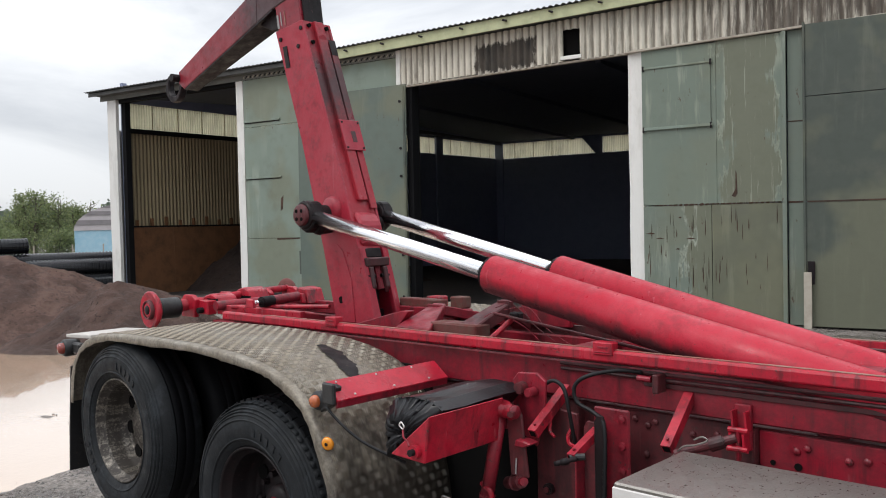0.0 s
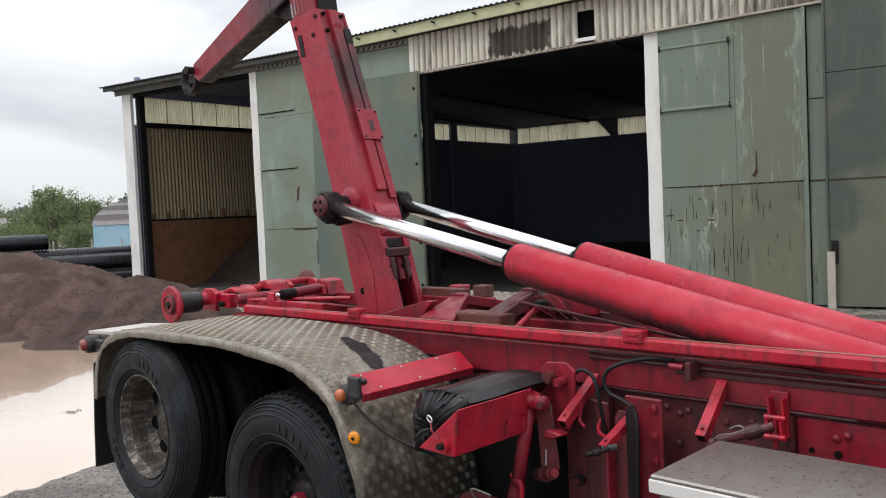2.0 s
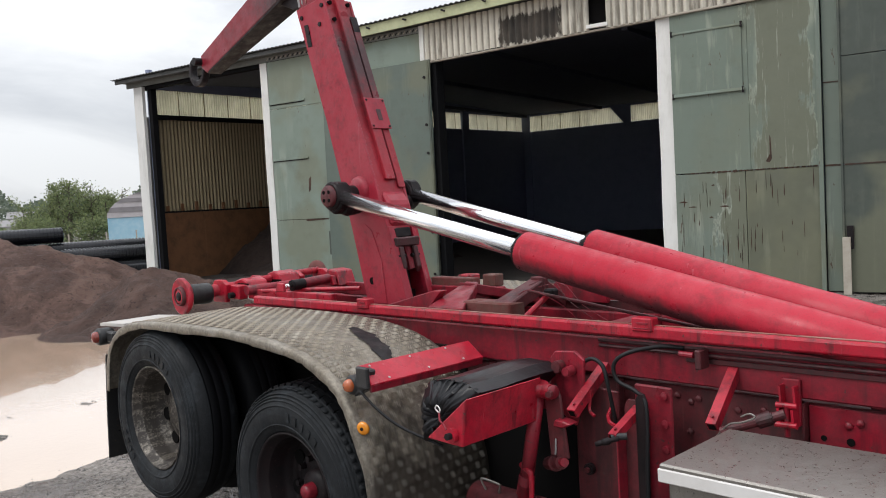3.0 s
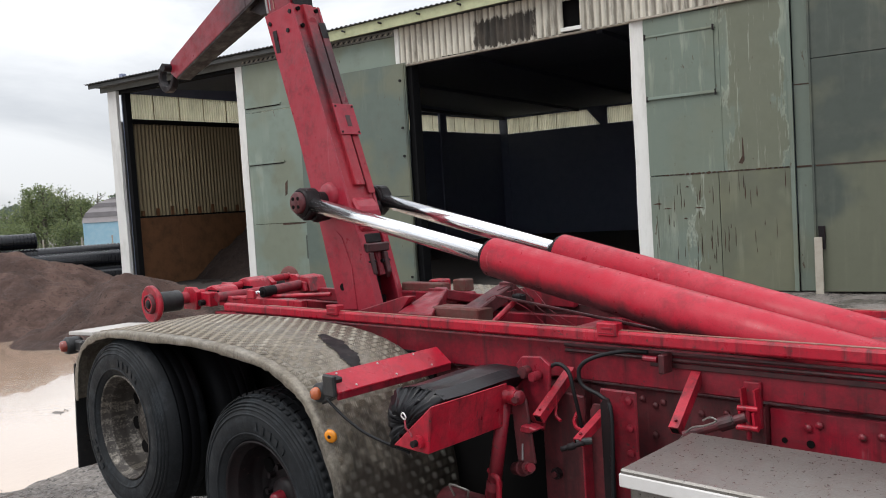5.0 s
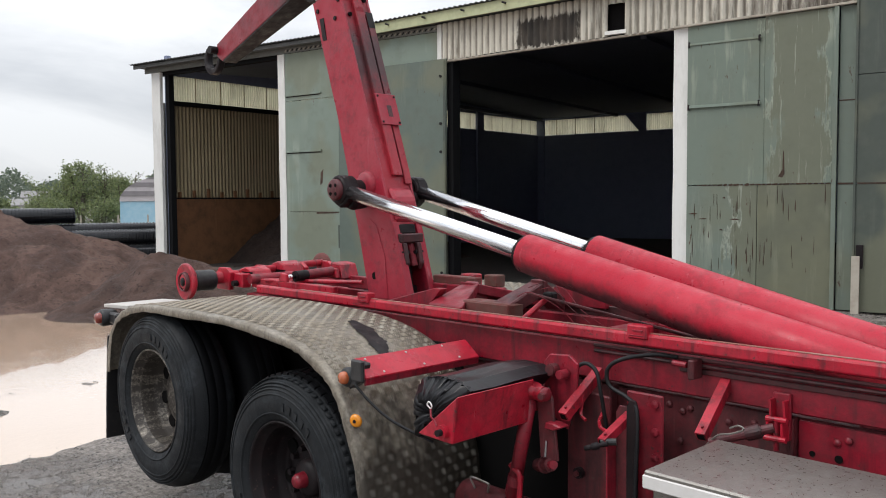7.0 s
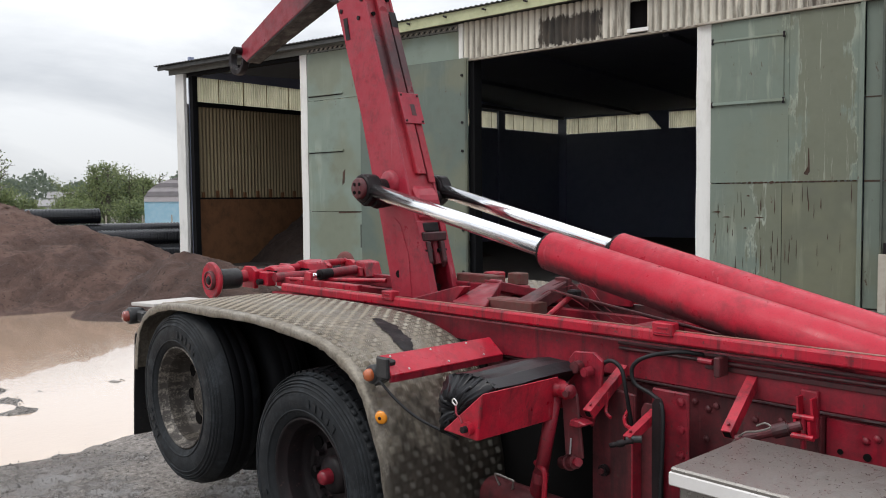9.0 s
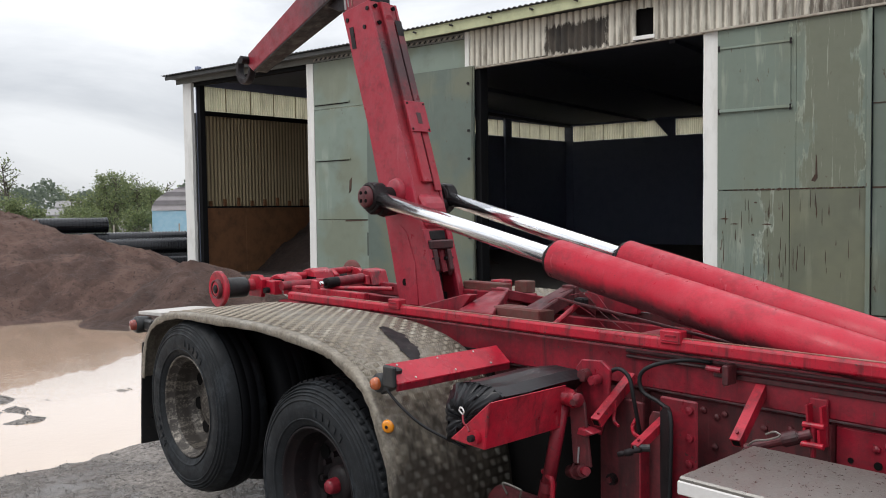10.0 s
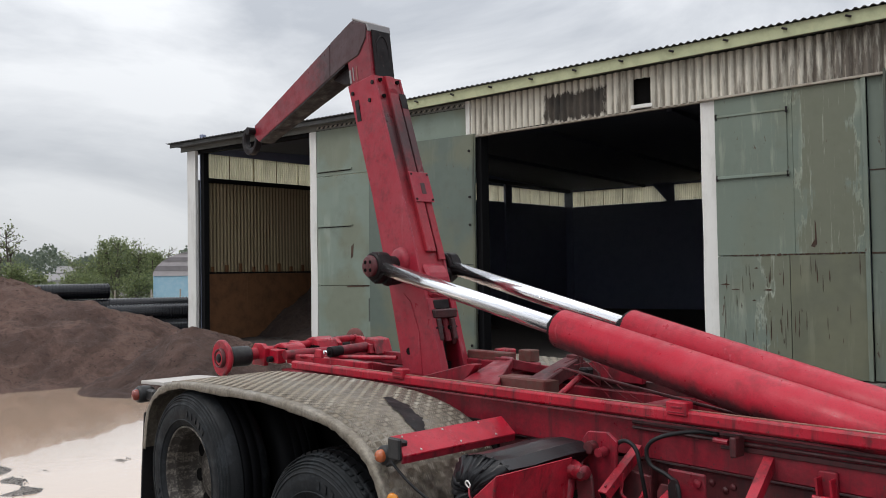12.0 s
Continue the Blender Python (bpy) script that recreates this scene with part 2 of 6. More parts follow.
def brushed(name, base, rough):
    m = Mat(name, base, rough, 0.75)
    d = m.ramp(m.math("ADD", m.math("MULTIPLY", m.noise(4.0, 9, 0.75), 0.62), m.math("MULTIPLY", m.noise(110.0, 4, 0.75), 0.38)), (0.46, 0.0), (0.64, 0.7))
    m.set("Base Color", m.mix(d, base, (0.15, 0.13, 0.11)))
    m.set("Metallic", m.math("SUBTRACT", 0.8, m.math("MULTIPLY", d, 0.5)))
    m.set("Roughness", m.ramp(m.noise(60.0, 5, 0.7), (0.35, rough), (0.65, rough + 0.2)))
    return m.bump(m.noise(90.0, 3), 0.25, 0.003).m


ALU = brushed("wet_aluminium_lid", (0.27, 0.255, 0.235), 0.26)
ALU_PLATE = board_paint("dull_aluminium_sheet", (0.50, 0.475, 0.45), (0.34, 0.31, 0.28), 0.6)
ALU_EDGE = board_paint("bright_aluminium_edge", (0.66, 0.64, 0.62), (0.40, 0.37, 0.34), 0.5)



def door_paint(name, base, light, rust_amount, olive=0.55, worn_from=None):
    m = Mat(name, base)
    c = m.mix(m.noise(0.8, 4), base, tuple(v * 0.78 for v in base))
    runs = m.ramp(m.noise(3.0, 6, 0.62, (1.6, 1.6, 0.16)), (0.53, 0.0), (0.62, 0.5))
    where = m.ramp(m.noise(0.55, 3), (0.45, 0.0), (0.58, 1.0))
    c = m.mix(m.math("MULTIPLY", runs, where), c, light)
    c = m.mix(m.ramp(m.noise(1.4, 7, 0.66), (0.55, 0.0), (0.72, 0.45)), c, (0.105, 0.108, 0.085))
    c = m.mix(m.ramp(m.noise(0.42, 4, 0.55), (0.46 - 0.2 * (olive - 0.55), 0.0), (0.54 - 0.2 * (olive - 0.55), olive)), c, (0.165, 0.165, 0.105))
    if worn_from:
        # old olive coat laid bare in a ragged field that ends in runs
        ragged = m.math("ADD", m.math("MULTIPLY", m.math("SUBTRACT", m.noise(5.0, 6, 0.7, (1.5, 1.5, 0.14)), 0.5), 1.1), m.math("MULTIPLY", m.math("SUBTRACT", m.noise(1.1, 5, 0.6), 0.5), 1.3))
        d = m.math("ADD", m.math("SUBTRACT", 0.50, m.math("ABSOLUTE", m.math("SUBTRACT", m.axis(0), worn_from + 0.5))), ragged)
        c = m.mix(m.ramp(d, (0.02, 0.0), (0.14, 0.95)), c, m.mix(m.noise(3.0, 7, 0.7), (0.152, 0.160, 0.112), (0.118, 0.126, 0.088)))
        rim = m.math("MULTIPLY", m.ramp(d, (0.0, 0.0), (0.04, 1.0), (0.10, 0.0)), m.ramp(m.noise(2.0, 4), (0.4, 0.0), (0.6, 0.8)))
        c = m.mix(rim, c, light)
        fresh = m.ramp(m.noise(9.0, 5, 0.7, (1.8, 1.8, 0.09)), (0.60, 0.0), (0.66, 0.7))
        c = m.mix(m.math("MULTIPLY", fresh, m.ramp(d, (-0.25, 0.1), (0.05, 1.0))), c, tuple(v * 0.85 for v in light))
    chips = m.ramp(m.noise(7.0, 7, 0.7, (1.5, 1.5, 0.45)), (0.70 - rust_amount, 0.0), (0.725 - rust_amount, 0.9))
    c = m.mix(chips, c, (0.075, 0.038, 0.022))
    m.set("Base Color", c)
    m.set("Roughness", m.ramp(m.noise(5.0), (0.3, 0.42), (0.7, 0.72)))
    return m.bump(m.math("ADD", m.noise(0.9, 3), m.math("MULTIPLY", m.noise(30.0, 4), 0.05)), 0.3, 0.03).m


GREEN = door_paint("green_door_paint", (0.215, 0.268, 0.222), (0.30, 0.345, 0.285), 0.03)
GREEN_MID = door_paint("dulled_green_door_paint", (0.118, 0.150, 0.126), (0.16, 0.185, 0.15), 0.03)
GREEN_WORN = door_paint("peeling_green_door_paint", (0.165, 0.202, 0.165), (0.37, 0.40, 0.33), 0.055, 0.4, 0.95)
GREEN_OLIVE = door_paint("olive_weathered_door_paint", (0.165, 0.205, 0.165), (0.34, 0.37, 0.29), 0.05, 0.3, 1.62)
GREEN_DARK = door_paint("deep_green_door_paint", (0.066, 0.080, 0.066), (0.115, 0.125, 0.10), 0.03)
GREEN_LOW = door_paint("olive_brown_weathered_paint", (0.128, 0.134, 0.092), (0.24, 0.25, 0.18), 0.03, 0.5)
WORN = paint("rubbed_brown_paint_edge", (0.24, 0.10, 0.07), (0.20, 0.03, 0.03), (0.30, 0.24, 0.19), 0.5, 0.54, False).m
DUSTY = paint("dirt_caked_red_paint", (0.17, 0.024, 0.026), (0.11, 0.036, 0.030), (0.095, 0.066, 0.050), 0.7, 0.52, False).m
RUST = paint("rusty_iron", (0.095, 0.042, 0.022), (0.055, 0.030, 0.020), (0.025, 0.018, 0.015), 0.8, 0.5, False).m


def white_wood():
    m = Mat("white_post_paint")
    c = m.mix(m.ramp(m.noise(2.5, 8, 0.7, (1, 1, 0.3)), (0.5, 0.0), (0.8, 0.7)), (0.72, 0.71, 0.68), (0.38, 0.36, 0.32))
    m.set("Base Color", c)
    m.set("Roughness", 0.7)
    return m.bump(m.noise(18.0, 6, 0.6, (1, 1, 0.1)), 0.25, 0.006).m


WHITE = white_wood()


TRIM = board_paint("pale_yellow_trim", (0.46, 0.48, 0.30), (0.24, 0.25, 0.16))
TRIM_GREY = board_paint("weathered_trim", (0.19, 0.195, 0.18), (0.07, 0.07, 0.065))
PLANK = board_paint("weathered_plank", (0.42, 0.38, 0.32), (0.18, 0.14, 0.10))
# darker than the wall sheeting: shade under the roof is in this colour
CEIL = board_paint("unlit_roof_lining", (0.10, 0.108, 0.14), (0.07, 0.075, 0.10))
DARK_WOOD = board_paint("grey_blue_inner_sheeting", (0.25, 0.28, 0.39), (0.19, 0.215, 0.30))
# beams and inner posts near black, the hall's shade put into their colour
SHADE_BLACK = board_paint("shade_black_beam", (0.007, 0.007, 0.008), (0.004, 0.004, 0.005))
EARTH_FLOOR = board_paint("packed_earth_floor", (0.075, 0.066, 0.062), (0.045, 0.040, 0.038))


def cement():
    m = Mat("fibre_cement_sheet")
    c = m.mix(m.noise(1.3, 6), (0.68, 0.645, 0.555), (0.53, 0.495, 0.42))
    s = m.ramp(m.noise(2.6, 8, 0.7, (2.2, 2.2, 0.28)), (0.50, 0.0), (0.70, 0.85))
    c = m.mix(s, c, (0.10, 0.082, 0.062))
    r = m.ramp(m.noise(4.0, 6, 0.7, (1.5, 1.5, 0.35)), (0.64, 0.0), (0.74, 0.6))
    c = m.mix(r, c, (0.20, 0.11, 0.06))
    # flat light hides the waves, so groove shade is striped into the colour
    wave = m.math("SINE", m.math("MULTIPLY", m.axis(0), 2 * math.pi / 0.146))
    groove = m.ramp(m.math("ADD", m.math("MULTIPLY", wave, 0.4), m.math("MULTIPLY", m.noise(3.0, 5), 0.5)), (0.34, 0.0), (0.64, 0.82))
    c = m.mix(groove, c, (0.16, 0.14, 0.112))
    ragged = m.math("ADD", m.math("MULTIPLY", m.math("SUBTRACT", m.noise(5.0, 7, 0.7, (1.3, 1.3, 0.5)), 0.5), 0.5), m.math("MULTIPLY", wave, 0.025))
    rise = m.math("SUBTRACT", m.axis(2), m.math("MULTIPLY", m.axis(0), 0.02))
    # a smoke stain beside the vent
    along = m.math("SUBTRACT", 0.70, m.math("ABSOLUTE", m.math("ADD", m.axis(0), 2.53)))
    up = m.math("SUBTRACT", 0.29, m.math("ABSOLUTE", m.math("SUBTRACT", rise, 5.22)))
    smoke = m.math("ADD", m.math("MINIMUM", along, up), m.math("MULTIPLY", ragged, 0.95))
    c = m.mix(m.ramp(smoke, (0.0, 0.0), (0.06, 0.96)), c, m.mix(m.ramp(m.noise(3.0, 5, 0.6, (1, 1, 0.4)), (0.35, 0.0), (0.65, 1.0)), (0.012, 0.010, 0.009), (0.07, 0.056, 0.044)))
    # damp runs towards the far gable
    damp = m.math("ADD", m.math("MULTIPLY", m.math("MINIMUM", m.span(0, 0.6, 2.6), 1.0), 0.42), m.math("MULTIPLY", m.math("SUBTRACT", m.noise(6.0, 6, 0.7, (1.6, 1.6, 0.22)), 0.56), 1.6))
    c = m.mix(m.ramp(damp, (0.06, 0.0), (0.34, 0.85)), c, (0.075, 0.058, 0.046))
    m.set("Base Color", c)
    m.set("Roughness", 0.85)
    return m.bump(m.noise(35.0), 0.2, 0.005).m


CEMENT = cement()
ROOF = board_paint("dark_roof_sheet", (0.085, 0.085, 0.083), (0.04, 0.042, 0.038), 0.8)


def translucent(name, color, gain):
    m = Mat(name, color, 0.6)
    t = m.n.new("ShaderNodeBsdfTranslucent")
    stain = m.mix(m.ramp(m.noise(2.0, 6, 0.6, (1.5, 1.5, 0.4)), (0.4, 0.0), (0.75, 0.6)), color, tuple(v * 0.55 for v in color))
    # after the stains, darker lines along the grooves
    wave = m.math("SINE", m.math("MULTIPLY", m.axis(0), 2 * math.pi / 0.09))
    stain = m.mix(m.ramp(m.math("ADD", m.math("MULTIPLY", wave, 0.35), m.math("MULTIPLY", m.noise(3.0, 4), 0.5)), (0.30, 0.0), (0.65, 0.38)), stain, (0.36, 0.31, 0.20))
    m.l.new(stain, t.inputs[0])
    m.set("Base Color", stain)
    x = m.n.new("ShaderNodeMixShader")
    x.inputs[0].default_value = gain
    m.l.new(m.b.outputs[0], x.inputs[1])
    m.l.new(t.outputs[0], x.inputs[2])
    m.l.new(x.outputs[0], m.n["Material Output"].inputs[0])
    return m.m


SKYLIGHT = translucent("yellowed_translucent_sheet", (0.93, 0.90, 0.76), 0.88)


def ribbed():
    m = Mat("brown_ribbed_sheet")
    c = m.mix(m.noise(1.5, 6), (0.44, 0.355, 0.215), (0.31, 0.245, 0.145))
    # shade between the ribs striped into the brown
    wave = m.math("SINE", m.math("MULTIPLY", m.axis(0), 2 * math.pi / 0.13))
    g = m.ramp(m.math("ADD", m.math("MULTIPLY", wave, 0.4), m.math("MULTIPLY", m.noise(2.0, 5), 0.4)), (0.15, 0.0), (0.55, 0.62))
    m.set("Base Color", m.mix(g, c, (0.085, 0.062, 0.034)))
    m.set("Roughness", 0.7)
    return m.m


RIBWALL = ribbed()
BATTEN = board_paint("faded_brown_batten", (0.40, 0.33, 0.22), (0.25, 0.19, 0.12))
BROWN = board_paint("rusty_retaining_wall", (0.22, 0.105, 0.052), (0.10, 0.055, 0.032), 0.9)


def soil(name, a, b, wet):
    m = Mat(name)
    c = m.mix(m.ramp(m.noise(0.9, 8, 0.65, (1, 1, 1), 0.6), (0.42, 0.0), (0.58, 1.0)), a, b)
    c = m.mix(m.ramp(m.noise(3.4, 8, 0.7, (1, 1, 1.6), 0.8), (0.50, 0.0), (0.66, 0.5)), c, tuple(v * 0.55 for v in a))
    c = m.mix(m.ramp(m.noise(13.0, 6, 0.7), (0.56, 0.0), (0.66, 0.8)), c, tuple(v * 0.35 for v in a))
    c = m.mix(m.ramp(m.noise(24.0, 4, 0.7), (0.60, 0.0), (0.70, 0.6)), c, tuple(v * 1.35 for v in b))
    m.set("Base Color", c)
    m.set("Roughness", m.ramp(m.noise(1.6, 6), (0.35, wet), (0.65, 0.95)))
    return m.bump(m.math("ADD", m.noise(14.0, 8, 0.75), m.math("MULTIPLY", m.noise(60.0, 5, 0.7), 0.4)), 1.0, 0.10).m


SAND = soil("damp_brown_soil", (0.100, 0.056, 0.044), (0.190, 0.112, 0.088), 0.85)
WET_SAND = soil("moist_dark_soil", (0.076, 0.043, 0.034), (0.138, 0.080, 0.063), 0.8)
# darker soil colours for the heap inside the shed
DARK_SAND = soil("dark_inner_sand", (0.040, 0.025, 0.021), (0.070, 0.045, 0.036), 0.85)


def gravel_yard():
    m = Mat("wet_gravel")
    wet = m.ramp(m.math("ADD", m.math("MULTIPLY", m.noise(1.1, 7, 0.6), 0.65), m.math("MULTIPLY", m.noise(11.0, 6, 0.7), 0.35)), (0.465, 0.0), (0.53, 1.0))
    c = m.mix(m.ramp(m.noise(26.0, 7, 0.75), (0.35, 0.0), (0.65, 1.0)), (0.095, 0.080, 0.070), (0.43, 0.385, 0.35))
    c = m.mix(m.math("MULTIPLY", m.math("SUBTRACT", 1.0, wet), 0.75), c, (0.085, 0.074, 0.066))
    m.set("Base Color", c)
    m.set("Roughness", m.math("ADD", 0.07, m.math("MULTIPLY", wet, 0.75)))
    h = m.math("ADD", m.noise(22.0, 8, 0.75), m.math("MULTIPLY", m.noise(90.0, 5, 0.7), 0.5))
    return m.bump(m.math("MULTIPLY", h, m.math("ADD", wet, 0.25)), 0.8, 0.03).m


GROUND = gravel_yard()


def water():
    m = Mat("muddy_water", (0.30, 0.205, 0.145), 0.04)
    m.set("Base Color", m.mix(m.noise(0.35, 3), (0.66, 0.49, 0.36), (0.55, 0.395, 0.28)))
    m.b.inputs["IOR"].default_value = 1.5
    m.b.inputs["Coat Weight"].default_value = 1.0
    m.b.inputs["Coat Roughness"].default_value = 0.03
    return m.bump(m.math("ADD", m.noise(7.0, 3), m.noise(24.0, 3)), 0.08, 0.02).m


WATER = water()
PIPE = Mat("black_polyethylene", (0.006, 0.007, 0.010), 0.22).m


def leafy(name, a, b):
    m = Mat(name)
    g = m.n.new("ShaderNodeNewGeometry")
    m.set("Base Color", m.mix(g.outputs["Random Per Island"], a, b))
    m.set("Roughness", 0.6)
    t = m.n.new("ShaderNodeBsdfTranslucent")
    m.l.new(m.mix(g.outputs["Random Per Island"], tuple(v * 1.3 for v in a), tuple(v * 1.3 for v in b)), t.inputs[0])
    x = m.n.new("ShaderNodeMixShader")
    x.inputs[0].default_value = 0.4
    m.l.new(m.b.outputs[0], x.inputs[1])
    m.l.new(t.outputs[0], x.inputs[2])
    m.l.new(x.outputs[0], m.n["Material Output"].inputs[0])
    return m.m


LEAF = leafy("spring_leaves", (0.10, 0.132, 0.062), (0.235, 0.275, 0.12))
LEAF_FAR = leafy("far_forest_leaves", (0.085, 0.11, 0.085), (0.15, 0.18, 0.125))
BARK = board_paint("bark", (0.10, 0.085, 0.07), (0.05, 0.042, 0.035))
BLUE = board_paint("pale_blue_tarpaulin", (0.36, 0.58, 0.70), (0.52, 0.68, 0.76), 0.8)
STORE_ROOF = board_paint("pale_pinkish_grey_sheet", (0.52, 0.485, 0.49), (0.40, 0.375, 0.38), 0.7)
# darker twin of the roof colour, with joint shade put into it
STORE_LINE = board_paint("shadowy_sheet_joint", (0.27, 0.25, 0.255), (0.20, 0.19, 0.19), 0.7)
GREY_ROOF = board_paint("grey_sheet_metal", (0.30, 0.29, 0.29), (0.20, 0.19, 0.19), 0.7)
HOUSE_WHITE = board_paint("house_render", (0.42, 0.42, 0.42), (0.32, 0.31, 0.30), 0.5)
HOUSE_RED = board_paint("house_red", (0.30, 0.09, 0.05), (0.2, 0.07, 0.04), 0.4)
GLASS_DARK = Mat("dark_window_glass", (0.03, 0.035, 0.04), 0.08).m


def lens_plastic(name, c):
    m = Mat(name, c, 0.18)
    m.b.inputs["Coat Weight"].default_value = 0.5
    return m.m


AMBER = lens_plastic("amber_reflector", (0.75, 0.26, 0.01))
ORANGE = lens_plastic("orange_lamp_glass", (0.42, 0.10, 0.03))
DARKRED = lens_plastic("red_lamp_glass", (0.20, 0.028, 0.018))


# ---- mesh helpers ----
def mesh_of(name, bm, material, smooth=False):
    bmesh.ops.recalc_face_normals(bm, faces=bm.faces)
    me = bpy.data.meshes.new(name)
    bm.to_mesh(me)
    bm.free()
    me.materials.append(material)
    if smooth:
        me.polygons.foreach_set("use_smooth", [len(f.vertices) < 5 for f in me.polygons])
    return me


def part(name, bm, material, parent=None, label="", smooth=False, at=None):
    ob = new(name, mesh_of(name, bm, material, smooth))
    if parent is not None:
        ob.parent = parent
    if at is not None:
        ob.matrix_basis = at
    if label:
        tagged(ob, label)
    return ob


def thing(name, label, category, group="", at=None):
    ob = new(name)
    ob.empty_display_size = 0.2
    if at is not None:
        ob.matrix_basis = at
    return tagged(ob, label, category, group)


def box(x0, x1, y0, y1, z0, z1, bevel=0.006, bm=None):
    tmp = bmesh.new()
    m = Matrix.Translation(((x0 + x1) / 2, (y0 + y1) / 2, (z0 + z1) / 2)) @ Matrix.Diagonal((x1 - x0, y1 - y0, z1 - z0, 1))
    bmesh.ops.create_cube(tmp, size=1, matrix=m)
    if bevel:
        bmesh.ops.bevel(tmp, geom=tmp.edges[:], offset=min(bevel, 0.4 * min(abs(x1 - x0), abs(y1 - y0), abs(z1 - z0))), segments=1, affect="EDGES")
    return join(bm, tmp)


def join(bm, tmp):
    if bm is None:
        return tmp
    me = bpy.data.meshes.new("tmp")
    tmp.to_mesh(me)
    tmp.free()
    bm.from_mesh(me)
    bpy.data.meshes.remove(me)
    return bm


def prism(profile, axis, a, b, bevel=0.006, bm=None):
    """A polygon extruded along an axis: 'y' takes (x, z) points, 'x' (y, z), 'z' (x, y)."""
    tmp = bmesh.new()

    def put(p, h):
        return {"y": (p[0], h, p[1]), "x": (h, p[0], p[1]), "z": (p[0], p[1], h)}[axis]

    lo = [tmp.verts.new(put(p, a)) for p in profile]
    hi = [tmp.verts.new(put(p, b)) for p in profile]
    tmp.faces.new(lo)
    tmp.faces.new(hi[::-1])
    n = len(profile)
    for k in range(n):
        tmp.faces.new((lo[k], lo[(k + 1) % n], hi[(k + 1) % n], hi[k]))
    if bevel:
        bmesh.ops.recalc_face_normals(tmp, faces=tmp.faces)
        bmesh.ops.bevel(tmp, geom=tmp.edges[:], offset=bevel, segments=1, affect="EDGES", clamp_overlap=True)
    return join(bm, tmp)


def rod(p, q, r, seg=16, r2=None, bm=None, bevel=0.0):
    """A round bar from p to q, with chamfered ends."""
    p, q = Vector(p), Vector(q)
    d = q - p
    tmp = bmesh.new()
    m = Matrix.Translation((p + q) / 2) @ d.to_track_quat("Z", "Y").to_matrix().to_4x4()
    bmesh.ops.create_cone(tmp, cap_ends=True, segments=seg, radius1=r, radius2=r if r2 is None else r2, depth=d.length, matrix=m)
    if bevel:
        caps = [e for f in tmp.faces if len(f.verts) > 4 for e in f.edges]
        bmesh.ops.bevel(tmp, geom=caps, offset=bevel, segments=2, affect="EDGES")
    return join(bm, tmp)


def lathe(profile, origin, axis, seg=32, bm=None):
    """A profile of (radius, distance along axis) turned round the axis."""
    tmp = bmesh.new() if bm is None else bm
    axis = Vector(axis).normalized()
    u = axis.orthogonal().normalized()
    v = axis.cross(u)
    o = Vector(origin)
    rings = []
    for r, h in profile:
        rings.append([tmp.verts.new(o + axis * h + (u * math.cos(a) + v * math.sin(a)) * r) for a in (2 * math.pi * k / seg for k in range(seg))])
    for a, b in zip(rings, rings[1:]):
        for k in range(seg):
            tmp.faces.new((a[k], a[(k + 1) % seg], b[(k + 1) % seg], b[k]))
    return tmp


def bent(points, r, seg=8, bm=None, close=True):
    """A bent tube through points, smoothed."""
    pts = [Vector(p) for p in points]
    fine = []
    for k in range(len(pts) - 1):
        p0, p1, p2, p3 = pts[max(k - 1, 0)], pts[k], pts[k + 1], pts[min(k + 2, len(pts) - 1)]
        for s in range(5):
            t = s / 5
            fine.append(0.5 * (2 * p1 + (p2 - p0) * t + (2 * p0 - 5 * p1 + 4 * p2 - p3) * t * t + (3 * p1 - p0 - 3 * p2 + p3) * t ** 3))
    fine.append(pts[-1])
    tmp = bmesh.new() if bm is None else bm
    rings = []
    for k, p in enumerate(fine):
        d = (fine[min(k + 1, len(fine) - 1)] - fine[max(k - 1, 0)]).normalized()
        u = d.cross(Vector((0.3, 0.5, 0.81))).normalized()
        v = d.cross(u)
        rings.append([tmp.verts.new(p + (u * math.cos(a) + v * math.sin(a)) * r) for a in (2 * math.pi * j / seg for j in range(seg))])
    for a, b in zip(rings, rings[1:]):
        for k in range(seg):
            tmp.faces.new((a[k], a[(k + 1) % seg], b[(k + 1) % seg], b[k]))
    tmp.faces.new(rings[0])
    tmp.faces.new(rings[-1][::-1])
    return tmp


def corrugated(s0, s1, z0, z1, period=0.177, depth=0.045, thick=0.008, n=0.0, rise=0.0):
    """An upright corrugated sheet in the plane of s and z, waves along s; rise tilts it along s."""
    bm = bmesh.new()
    count = max(4, int((s1 - s0) / period * 8))
    rows = []
    for k in range(count + 1):
        s = s0 + (s1 - s0) * k / count
        w = n + depth / 2 * math.sin(2 * math.pi * s / period)
        dz = rise * (s - s0)
        rows.append([bm.verts.new((s, w + o, z + dz)) for o in (0, thick) for z in (z0, z1)])
    for a, b in zip(rows, rows[1:]):
        bm.faces.new((a[0], b[0], b[1], a[1]))
        bm.faces.new((a[2], a[3], b[3], b[2]))
        bm.faces.new((a[1], b[1], b[3], a[3]))
        bm.faces.new((a[0], a[2], b[2], b[0]))
    for r in (rows[0], rows[-1]):
        bm.faces.new((r[0], r[1], r[3], r[2]))
    return bm


# ---- ground, puddle and soil ----
def smooth01(a, b, v):
    t = min(1.0, max(0.0, (v - a) / (b - a)))
    return t * t * (3 - 2 * t)


